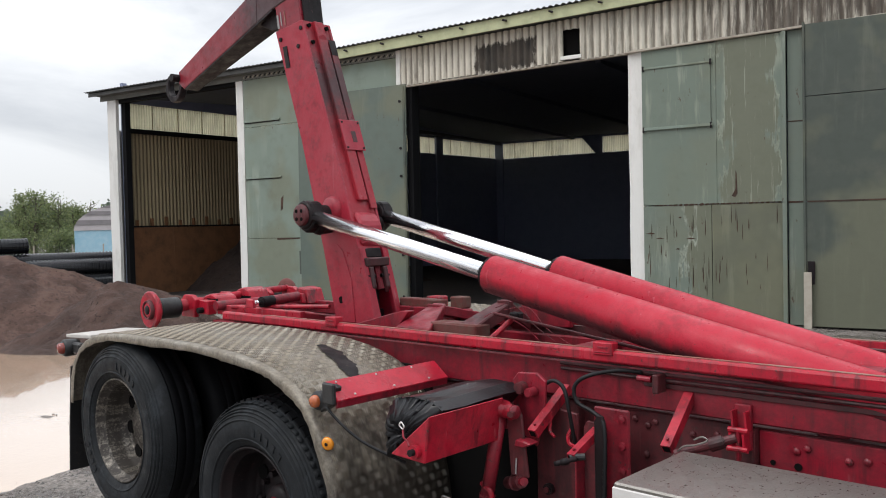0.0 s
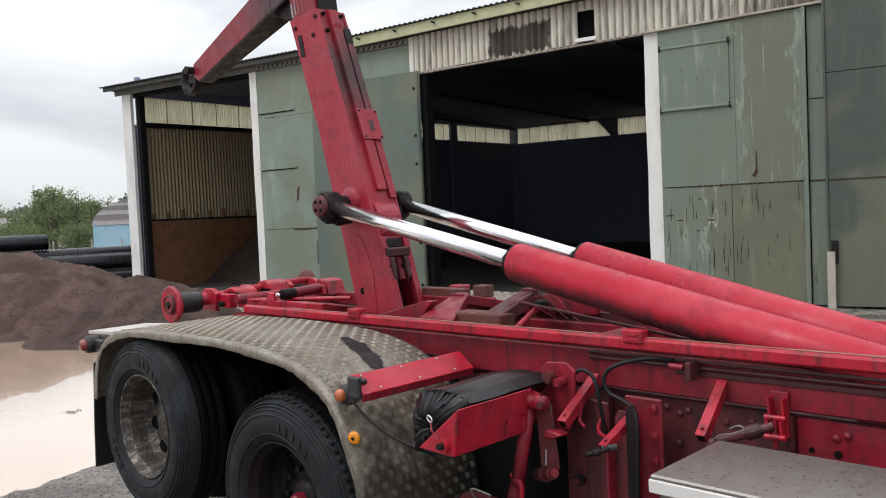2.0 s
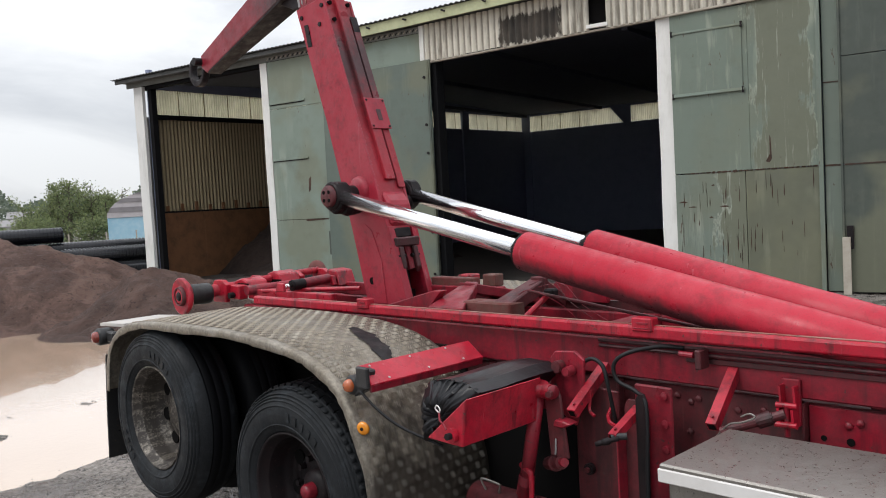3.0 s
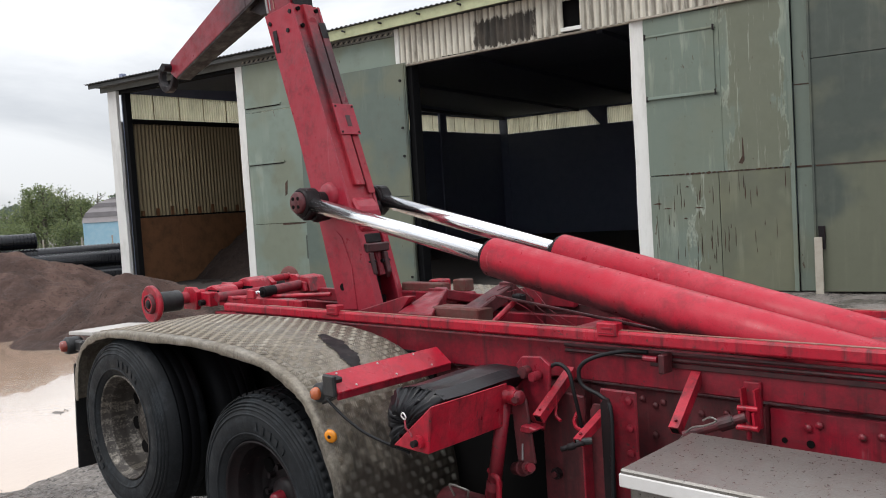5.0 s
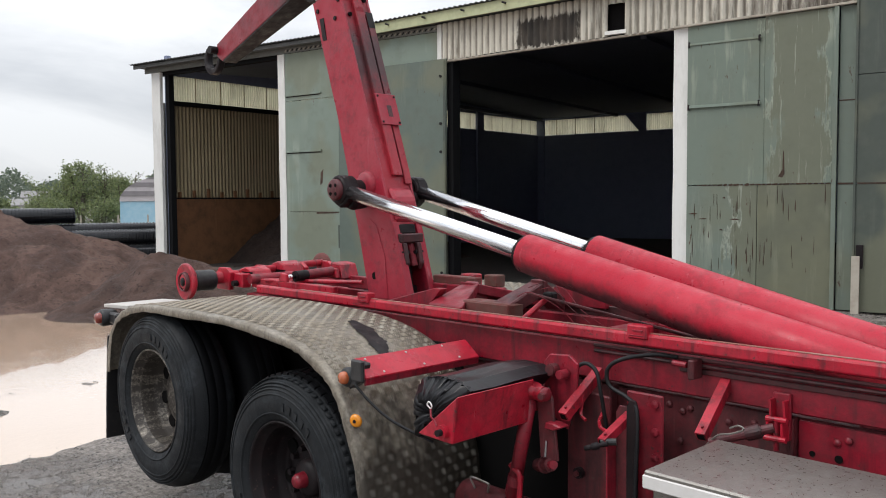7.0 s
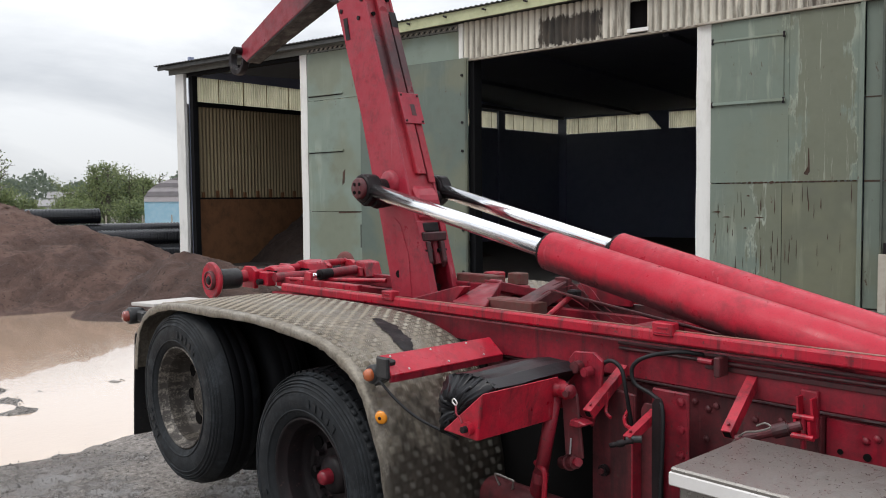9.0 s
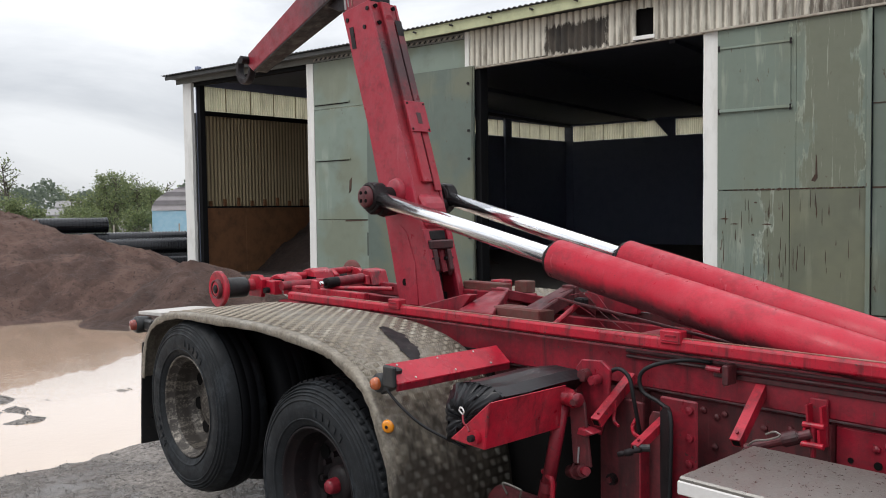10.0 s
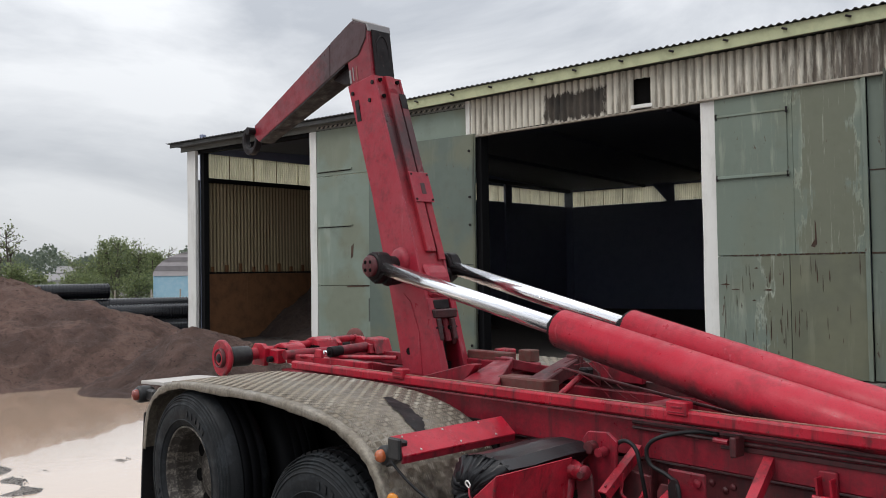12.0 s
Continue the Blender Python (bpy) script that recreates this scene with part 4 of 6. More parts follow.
def wheel(x, z, y, inward, nuts, hub_red):
    """A tyre with its dished rim; y is the outer sidewall, inward is +1 or -1."""
    a = (0, inward, 0)
    prof = [(0.300, 0.020), (0.312, 0.004), (0.345, -0.012), (0.40, -0.018), (0.45, -0.006), (0.485, 0.020), (0.507, 0.055), (0.517, 0.085), (0.518, 0.090), (0.5165, 0.091), (0.5165, 0.095), (0.519, 0.099), (0.52, 0.14), (0.5175, 0.142), (0.5175, 0.146), (0.52, 0.150), (0.519, 0.194), (0.5165, 0.196), (0.5165, 0.200), (0.517, 0.204), (0.505, 0.25), (0.46, 0.285), (0.36, 0.29), (0.30, 0.27)]
    b = lathe(prof, (x, y, z), a, 72)
    # side ribs and lettering bars on the sidewall
    for k in range(72 if hub_red else 0):
        ang = 2 * math.pi * k / 72
        c, s = math.cos(ang), math.sin(ang)
        t1 = Vector((-s, 0, c))
        rad = Vector((c, 0, s))
        o = Vector((x, y, z))
        tmp = bmesh.new()
        m4 = Matrix.Translation(o + rad * 0.5035 + Vector((0, inward * 0.052, 0))) @ Matrix((t1, Vector((0, 1, 0)), rad)).transposed().to_4x4() @ Matrix.Diagonal((0.034, 0.050, 0.004, 1))
        bmesh.ops.create_cube(tmp, size=1, matrix=m4)
        join(b, tmp)
    tyre = part("wheel", b, TYRE, truck, "dirty black truck tyre on a dished steel rim", True)
    tyre.data.materials.append(TREAD_RUBBER)
    for f in tyre.data.polygons:
        c = f.center
        # treads and inner tyres take the rubber darkened for shade
        if not nuts or math.hypot(c.x - x, c.z - z) > 0.512:
            f.material_index = 1
    if hub_red and nuts:
        verts, faces = [], []
        for row, (h0, h1) in enumerate(((0.060, 0.098), (0.106, 0.142), (0.150, 0.188), (0.196, 0.232))):
            for k in range(58):
                a0 = 2 * math.pi * (k + 0.5 * (row % 2)) / 58
                i = len(verts)
                for rr, grow in ((0.508, 0.0), (0.5225 if row else 0.5205, -0.003)):
                    for da, hh in ((0.004, h0 - grow * 0.4), (0.094, h0 + 0.004 - grow * 0.4), (0.103, h1 + grow * 0.4), (0.013, h1 - 0.004 + grow * 0.4)):
                        ang = a0 + da - grow * (0.5 if da < 0.05 else -0.5)
                        verts.append((x + rr * math.cos(ang), y + inward * hh, z + rr * math.sin(ang)))
                faces += [(i + 4, i + 5, i + 6, i + 7)] + [(i + j, i + (j + 1) % 4, i + 4 + (j + 1) % 4, i + 4 + j) for j in range(4)]
        me = bpy.data.meshes.new("tyre_tread")
        me.from_pydata(verts, [], faces)
        me.materials.append(TREAD_RUBBER)
        ob = new("tyre_tread", me)
        ob.parent = tyre
        tagged(ob, "worn rubber tread blocks", kind="stuff")
    for r0, o in ((0.335, 0.004), (0.424, 0.004), (0.447, 0.010), (0.462, 0.018), (0.476, 0.028)):
        part("sidewall_ring", lathe([(r0, o - 0.010), (r0 + 0.004, o - 0.020), (r0 + 0.009, o - 0.020), (r0 + 0.013, o - 0.006)], (x, y, z), a, 64), TYRE, tyre, smooth=True)
    for k in range(9):
        ang = 0.9 + 0.14 * k + (1.9 if k > 4 else 0)
        rad = Vector((math.cos(ang), 0, math.sin(ang)))
        t1 = Vector((-rad.z, 0, rad.x))
        tmp = bmesh.new()
        m4 = Matrix.Translation(Vector((x, y, z)) + rad * 0.385 + Vector((0, -inward * 0.017, 0))) @ Matrix((t1, Vector((0, 1, 0)), rad)).transposed().to_4x4() @ Matrix.Diagonal((0.024, 0.008, 0.04, 1))
        bmesh.ops.create_cube(tmp, size=1, matrix=m4)
        part("sidewall_mark", tmp, TYRE, tyre)
    rim = part("rim", lathe([(0.300, 0.024), (0.303, 0.008), (0.296, 0.004), (0.288, 0.014), (0.284, 0.042), (0.268, 0.052), (0.266, 0.058), (0.262, 0.125), (0.256, 0.150), (0.247, 0.160), (0.245, 0.178), (0.238, 0.187), (0.18, 0.187), (0.165, 0.172), (0.10, 0.165), (0.085, 0.17), (0.0005, 0.17)], (x, y, z), a, 48), RIM if not hub_red else GREASE, tyre, "mud-stained steel rim", True)
    for k in range(8):
        ang = 2 * math.pi * k / 8 + 0.2
        c = Vector((x, y, z)) + Vector((math.cos(ang), 0, math.sin(ang))) * 0.206
        part("hand_hole", rod(c + Vector((0, inward * 0.176, 0)), c + Vector((0, inward * 0.2, 0)), 0.038, 20), VOID, rim)
    for k in range(nuts if hub_red else 0):
        ang = 2 * math.pi * k / nuts
        c = Vector((x, y, z)) + Vector((math.cos(ang), 0, math.sin(ang))) * 0.142
        part("wheel_nut", rod(c + Vector((0, inward * 0.17, 0)), c + Vector((0, inward * 0.135, 0)), 0.016, 6), GREASE, tyre)
    part("hub", lathe([(0.095, 0.17), (0.09, 0.135), (0.060, 0.125), (0.0005, 0.12)] if hub_red else [(0.11, 0.17), (0.105, 0.150), (0.08, 0.142), (0.0005, 0.140)], (x, y, z), a, 24), GREASE if hub_red else RIM, tyre, "greasy hub", True)
    if hub_red:
        part("hub_cap", lathe([(0.040, 0.125), (0.036, 0.085), (0.028, 0.072), (0.0005, 0.070)], (x, y, z), a, 20), RED_GRIMY, tyre, "small red hub cap", True)
    return tyre


AX = ((0.0, 0.692, False), (1.36, 0.52, True))
for ax, az, red in AX:
    wheel(ax, az, 0.0, 1, 10, red)
    wheel(ax, az, 0.62, -1, 0, False)
    wheel(ax, az, mirror(0.0), -1, 10, red)
    wheel(ax, az, mirror(0.62), 1, 0, False)
    part("axle", rod((ax, 0.2, az), (ax, mirror(0.2), az), 0.085, 20), GREASE, truck)

# mudguards
GUARD = [(-0.64, 0.78), (-0.62, 0.93), (-0.575, 1.04), (-0.50, 1.125), (-0.40, 1.185), (-0.27, 1.225), (-0.10, 1.245), (0.10, 1.255), (0.35, 1.262), (0.60, 1.266), (0.85, 1.264), (1.08, 1.256), (1.26, 1.245), (1.40, 1.226), (1.52, 1.200), (1.62, 1.168), (1.70, 1.130), (1.77, 1.080), (1.83, 1.01), (1.88, 0.92), (1.93, 0.80), (1.965, 0.65), (1.985, 0.48), (1.99, 0.30)]


def guard(y0, y1):
    b = bmesh.new()
    fine = []
    for k in range(len(GUARD) - 1):
        fine += [tuple(GUARD[k][c] + (GUARD[k + 1][c] - GUARD[k][c]) * f / 4 for c in (0, 1)) for f in range(4)]
    fine.append(GUARD[-1])
    n = len(fine)
    rows = []
    for k, (x, z) in enumerate(fine):
        p, q = fine[max(k - 3, 0)], fine[min(k + 3, n - 1)]
        t = Vector((q[0] - p[0], 0, q[1] - p[1])).normalized()
        nrm = Vector((-t.z, 0, t.x))
        dent = 0.005 * math.sin(k * 0.43) + 0.006 * noise.noise((k * 0.9, y0, 3.0)) + (0.010 * noise.noise((k * 0.35, y0, 8.0)) if x > 1.7 else 0.0)
        o = Vector((x, 0, z))
        d = 1 if y1 > y0 else -1
        prof = [(y0, -0.042 - dent), (y0 - (0.002 + 0.4 * dent) * d, -0.014), (y0 + 0.006 * d, -0.003), (y0 + 0.025 * d, 0.0), ((y0 + y1) / 2, 0.004), (y1, 0.0)]
        ring = [b.verts.new(o + nrm * h + Vector((0, yy, 0))) for yy, h in prof]
        ring += [b.verts.new(o + nrm * (h - 0.004) + Vector((0, yy + (0.004 * d if j == 0 else 0), 0))) for j, (yy, h) in reversed(list(enumerate(prof)))]
        rows.append(ring)
    m = len(rows[0])
    for a, c in zip(rows, rows[1:]):
        for j in range(m):
            b.faces.new((a[j], c[j], c[(j + 1) % m], a[(j + 1) % m]))
    b.faces.new(rows[0])
    b.faces.new(rows[-1][::-1])
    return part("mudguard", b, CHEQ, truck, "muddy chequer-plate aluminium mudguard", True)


g1 = guard(0.0, 0.70)
g2 = guard(mirror(0.0), mirror(0.70))
b = bmesh.new()
rows = []
for k in range(26):
    f = 12.4 + 4.0 * k / 25
    i = int(f)
    x = GUARD[i][0] + (GUARD[i + 1][0] - GUARD[i][0]) * (f - i)
    z = GUARD[i][1] + (GUARD[i + 1][1] - GUARD[i][1]) * (f - i)
    mid = 0.445 - 0.026 * (f - 12.4) + 0.012 * noise.noise((k * 0.35, 1, 0))
    wide = 0.045 * min(1.0, 0.35 + 0.12 * k, 0.2 + 0.14 * (25 - k)) * (1 + 0.5 * noise.noise((k * 0.6, 5, 0)))
    rows.append([b.verts.new((x + 0.002, mid + e * wide + 0.008 * noise.noise((k * 0.9, e * 3, 2)), z + 0.010)) for e in (-1, 1)])
for p, q in zip(rows, rows[1:]):
    b.faces.new((p[0], q[0], q[1], p[1]))
part("scuff", b, GREASE, g1, "dark wet scuff across the plate")
part("rear_plate", prism([(-0.93, 1.150), (-0.93, 1.172), (-0.56, 1.192), (-0.56, 1.168)], "y", 0.11, 0.52, 0.003), ALU_PLATE, truck, "pale aluminium plate behind the mudguard")
part("mudflap", prism([(-0.67, 1.0), (-0.655, 1.0), (-0.70, 0.6), (-0.72, 0.32), (-0.735, 0.32), (-0.715, 0.6)], "y", 0.02, 0.62, 0.003), BLACK, truck, "black rubber mudflap")
# added black sheet paints the shade inside the arch
part("arch_shade_sheet", box(-0.45, 1.85, 0.70, 0.72, 0.6, 1.15, 0), VOID, truck, "black sheet painted as the shade inside the wheel arch")


def round_lamp(x, y, z, lens, label, k=1.0):
    lamp = part("marker_lamp", lathe([(r * k, h * k) for r, h in ((0.0005, 0.055), (0.032, 0.055), (0.040, 0.04), (0.042, -0.01), (0.036, -0.022), (0.0005, -0.022))], (x, y, z), (0, 1, 0), 24), BLACK, truck, label, True)
    part("lens", lathe([(r * k, h * k) for r, h in ((0.028, -0.018), (0.027, -0.034), (0.021, -0.044), (0.0005, -0.047))], (x, y, z), (0, 1, 0), 24), lens, lamp, smooth=True)
    return lamp


round_lamp(1.838, 0.035, 1.10, ORANGE, "round orange side marker lamp in a rubber housing")
round_lamp(-0.75, 0.04, 1.105, DARKRED, "round red rear marker lamp", 1.35)
part("lamp_bracket", box(-0.76, -0.60, 0.05, 0.10, 1.07, 1.14, 0.01), BLACK, truck)
part("lamp_bracket", prism([(1.85, 1.05), (1.93, 1.09), (1.95, 1.17), (1.88, 1.18)], "y", 0.02, 0.07, 0.006), BLACK, truck, "black plastic lamp bracket")
part("reflector", lathe([(0.0005, -0.010), (0.018, -0.010), (0.027, -0.005), (0.030, 0.003), (0.0005, 0.005)], (1.90, 0.02, 0.925), (-0.35, 1, 0.1), 24), AMBER, truck, "round amber reflector", True)
part("bolt", rod((1.9035, 0.0085, 0.924), (1.90, 0.02, 0.925), 0.008, 10), GREASE, truck)
bt = bent([(1.92, 0.0, 1.09), (2.00, 0.02, 1.02), (2.10, 0.06, 0.95), (2.26, 0.13, 0.885)], 0.006)
part("cable", bt, HOSE, truck, "black lamp cable", True)

# frame rails and beams
for yy, s in ((0.75, 1), (mirror(0.75), -1)):
    rail = prism([(yy, 1.264), (yy, 1.302), (yy + s * 0.010, 1.311), (yy + s * 0.034, 1.311), (yy + s * 0.034, 1.255), (yy + s * 0.012, 1.255)], "x", -0.06, 6.2, 0.003)
    part("rail", rail, RED, truck, "red top rail with a grimy rolled edge")
    part("beam", box(-0.30, 6.2, min(yy + s * 0.07, yy + s * 0.15), max(yy + s * 0.07, yy + s * 0.15), 1.078, 1.236, 0.006), RED_GRIMY, truck, "red subframe beam")
    # dark paint carries the shade of the recess under the rail
    part("rail_web", box(-0.06, 6.2, min(yy + s * 0.085, yy + s * 0.12), max(yy + s * 0.085, yy + s * 0.12), 1.20, 1.29, 0.0), SOOT_SHADE_RED, truck, "web under the rail, recess shade put into its dark paint")
    part("worn_edge", box(0.4, 6.2, min(yy + s * 0.012, yy + s * 0.032), max(yy + s * 0.012, yy + s * 0.032), 1.311, 1.3135, 0.0), WORN, truck, "bare worn edge along the rail")
    part("pipe", rod((2.55, yy + s * 0.055, 1.226), (6.2, yy + s * 0.055, 1.226), 0.008, 8), SOOT_SHADE_RED, truck)
    part("pipe", rod((2.55, yy + s * 0.058, 1.203), (6.2, yy + s * 0.058, 1.203), 0.008, 8), SOOT_SHADE_RED, truck)
    # added strip paints the dark gap between rail and beam
    part("cable_channel", box(2.95, 6.2, min(yy + s * 0.06, yy + s * 0.07), max(yy + s * 0.06, yy + s * 0.07), 1.170, 1.190, 0.002), SOOT_SHADE_RED, truck, "added dark strip painting the shaded gap along the beam")
    part("chassis_beam", box(-0.4, 6.2, min(yy + s * 0.11, yy + s * 0.20), max(yy + s * 0.11, yy + s * 0.20), 0.70, 1.058, 0.006), RED_DARK, truck, "grimy chassis side member")
    for xb in (1.05, 2.80):
        blk = part("guide_block", box(xb - 0.046, xb + 0.046, min(yy - s * 0.012, yy + s * 0.10), max(yy - s * 0.012, yy + s * 0.045), 1.288, 1.343, 0.005), RED, truck, "small red guide block with a stamped cap")
        if s > 0:
            part("stamp", box(xb - 0.02, xb + 0.03, yy - 0.016, yy - 0.011, 1.318, 1.326, 0.001), RED_GRIMY, blk)
            part("stamp", box(xb - 0.035, xb + 0.035, yy - 0.015, yy - 0.011, 1.30, 1.304, 0.001), RED_GRIMY, blk)
for x0 in (-0.25, 1.42, 2.35, 3.6, 4.8):
    part("crossmember", box(x0, x0 + 0.11, 0.88, mirror(0.88), 1.02, 1.24, 0.008), RED_GRIMY, truck)

# rear rollers and cross tubes
for s, xx, yy, coat in ((1, -0.50, 0.468, RED), (-1, -0.74, 1.78, DUSTY)):
    roll = part("rear_roller", lathe([(0.03, -0.004), (0.045, -0.006), (0.05, 0.010), (0.085, 0.022), (0.112, 0.004), (0.122, 0.010), (0.122, 0.03), (0.10, 0.05), (0.065, 0.055), (0.0005, 0.055)], (xx, yy, 1.322), (0, s, 0), 36), coat, truck, "red flanged guide roller", True)
    part("drum", lathe([(0.0005, 0.05), (0.066, 0.05), (0.070, 0.07), (0.070, 0.20), (0.066, 0.215), (0.0005, 0.215)], (xx, yy, 1.322), (0, s, 0), 32), BLACK, roll, "dark worn roller drum", True)
    part("cap", lathe([(0.0005, -0.016), (0.020, -0.016), (0.030, -0.008), (0.03, 0.0)], (xx, yy, 1.322), (0, s, 0), 20), GREASE, roll, smooth=True)
    part("ring", lathe([(0.052, -0.007), (0.056, -0.012), (0.062, -0.010), (0.066, 0.014)], (xx, yy, 1.322), (0, s, 0), 28), RED_DARK, roll, smooth=True)
part("cross_tube", rod((-0.50, 0.62, 1.33), (-0.72, 1.62, 1.33), 0.042, 20), RED, truck, smooth=True)
part("cross_tube", rod((-0.22, 0.80, 1.335), (-0.22, mirror(0.80), 1.335), 0.032, 20), RED_GRIMY, truck, smooth=True)
for yy in (0.775, 1.06, 1.38, 1.62):
    part("hinge_plate", prism([(-0.58, 1.25), (-0.42, 1.25), (-0.40, 1.37), (-0.45, 1.40), (-0.55, 1.40), (-0.59, 1.36)], "y", yy - 0.018, yy + 0.018, 0.004), RED, truck, "red roller hinge plate")
part("hinge_plate", box(-0.42, -0.30, 0.79, 0.86, 1.27, 1.365, 0.006), RED, truck)
part("bolt", rod((-0.36, 0.785, 1.30), (-0.36, 0.75, 1.30), 0.02, 10), GREASE, truck)
lock = part("lock_cylinder", rod((0.19, 0.89, 1.372), (0.14, 1.21, 1.382), 0.033, 20, bevel=0.006), RED_GRIMY, truck, "small locking cylinder, greasy at its gland")
part("gland", rod((0.192, 0.875, 1.372), (0.175, 0.98, 1.375), 0.0345, 20, bevel=0.005), GREASE, lock)
part("piston", rod((0.205, 0.795, 1.369), (0.19, 0.88, 1.372), 0.017, 14), CHROME, lock, smooth=True)
part("clevis", prism([(0.16, 1.345), (0.25, 1.345), (0.24, 1.395), (0.18, 1.40)], "y", 0.775, 0.80, 0.004), RED, lock)
part("clevis", prism([(0.09, 1.34), (0.20, 1.34), (0.19, 1.40), (0.12, 1.405)], "y", 1.20, 1.23, 0.004), RED, lock)
for yy, zt in ((0.86, 1.385), (1.12, 1.41)):
    part("latch_shoe", prism([(-0.50, 1.335), (-0.28, 1.335), (-0.31, zt), (-0.38, zt + 0.02), (-0.46, zt)], "y", yy, yy + 0.16, 0.008), RED, truck, "red latch shoe on the rear tube")
    part("latch_slot", box(-0.42, -0.29, yy - 0.004, yy + 0.004, 1.345, 1.372, 0.0), VOID, truck)
part("side_rail", prism([(0.86, 1.27), (0.86, 1.335), (0.90, 1.335), (0.90, 1.27)], "x", -0.30, 0.62, 0.004), RED, truck, "short red inner rail")
part("side_rail", prism([(1.30, 1.27), (1.30, 1.35), (1.34, 1.35), (1.34, 1.27)], "x", -0.50, 0.62, 0.004), RED_GRIMY, truck)
part("back_tube", rod((-0.36, 0.90, 1.375), (-0.55, 1.62, 1.385), 0.026, 16), RED, truck, smooth=True)
part("hinge_plate", prism([(0.02, 1.33), (0.22, 1.33), (0.18, 1.43), (0.08, 1.44)], "y", 1.24, 1.38, 0.008), RED, truck)
part("tie_bar", rod((-0.10, 0.85, 1.33), (0.60, 1.10, 1.345), 0.014, 10), RED, truck)

# middle frame with gussets, seen past the arm
part("gusset", prism([(1.02, 1.28), (1.42, 1.38), (1.48, 1.38), (1.36, 1.26)], "y", 0.93, 0.98, 0.004), RED_GRIMY, truck)
part("gusset", prism([(1.70, 1.28), (2.15, 1.28), (2.15, 1.34), (1.95, 1.40), (1.85, 1.40)], "y", 1.46, 1.50, 0.004), RED_GRIMY, truck)
part("guide_block", box(1.05, 1.15, 1.50, 1.60, 1.30, 1.40, 0.008), RED, truck)
part("bed_plate", box(-0.2, 5.9, 0.92, mirror(0.92), 0.94, 0.96, 0.0), RED_DARK, truck, "dirt-covered plate between the beams")



def sloped(x0, x1, y0, z0, xa, xb, y1, z1, depth, bevel=0.005):
    """A plate that climbs from one cross line of the frame to another, tapering on its way."""
    b_ = bmesh.new()
    v = [b_.verts.new(p) for dz in (0, -depth) for p in ((x0, y0, z0 + dz), (x1, y0, z0 + dz), (xb, y1, z1 + dz), (xa, y1, z1 + dz))]
    for f in ((0, 1, 2, 3), (7, 6, 5, 4), (0, 4, 5, 1), (1, 5, 6, 2), (2, 6, 7, 3), (3, 7, 4, 0)):
        b_.faces.new([v[k] for k in f])
    bmesh.ops.recalc_face_normals(b_, faces=b_.faces)
    bmesh.ops.bevel(b_, geom=b_.edges[:], offset=bevel, segments=1, affect="EDGES", clamp_overlap=True)
    return b_


part("cross_strut", sloped(1.45, 1.70, 0.86, 1.308, 1.40, 1.49, 1.21, 1.40, 0.055), RED_GRIMY, truck, "red tapering strut across the frame")
part("cross_strut", sloped(1.45, 1.70, mirror(0.86), 1.308, 1.40, 1.49, mirror(1.21), 1.40, 0.055), RED_GRIMY, truck)
part("dirt_box", box(1.63, 1.95, 0.93, 1.05, 1.20, 1.335, 0.008), DUSTY, truck, "red box caked with brown dirt")
part("frame_strut", sloped(1.80, 1.93, 0.95, 1.325, 1.90, 1.985, 1.20, 1.445, 0.07, 0.006), RED_DARK, truck, "dark red sloping strut")
part("frame_strut", sloped(1.80, 1.93, mirror(0.95), 1.325, 1.90, 1.985, mirror(1.20), 1.445, 0.07, 0.006), RED_DARK, truck)
part("stop_block", box(1.02, 1.36, 1.30, 1.37, 1.345, 1.405, 0.006), DUSTY, truck, "dirty stop block across the frame")
part("stop_block", box(1.29, 1.39, 1.46, 1.54, 1.34, 1.41, 0.006), DUSTY, truck)
part("crossmember", box(1.0, 1.50, 1.27, 1.30, 1.20, 1.36, 0.006), RED_GRIMY, truck)
part("crossmember", box(1.24, 1.44, 1.30, mirror(0.86), 1.20, 1.342, 0.006), RED_GRIMY, truck)
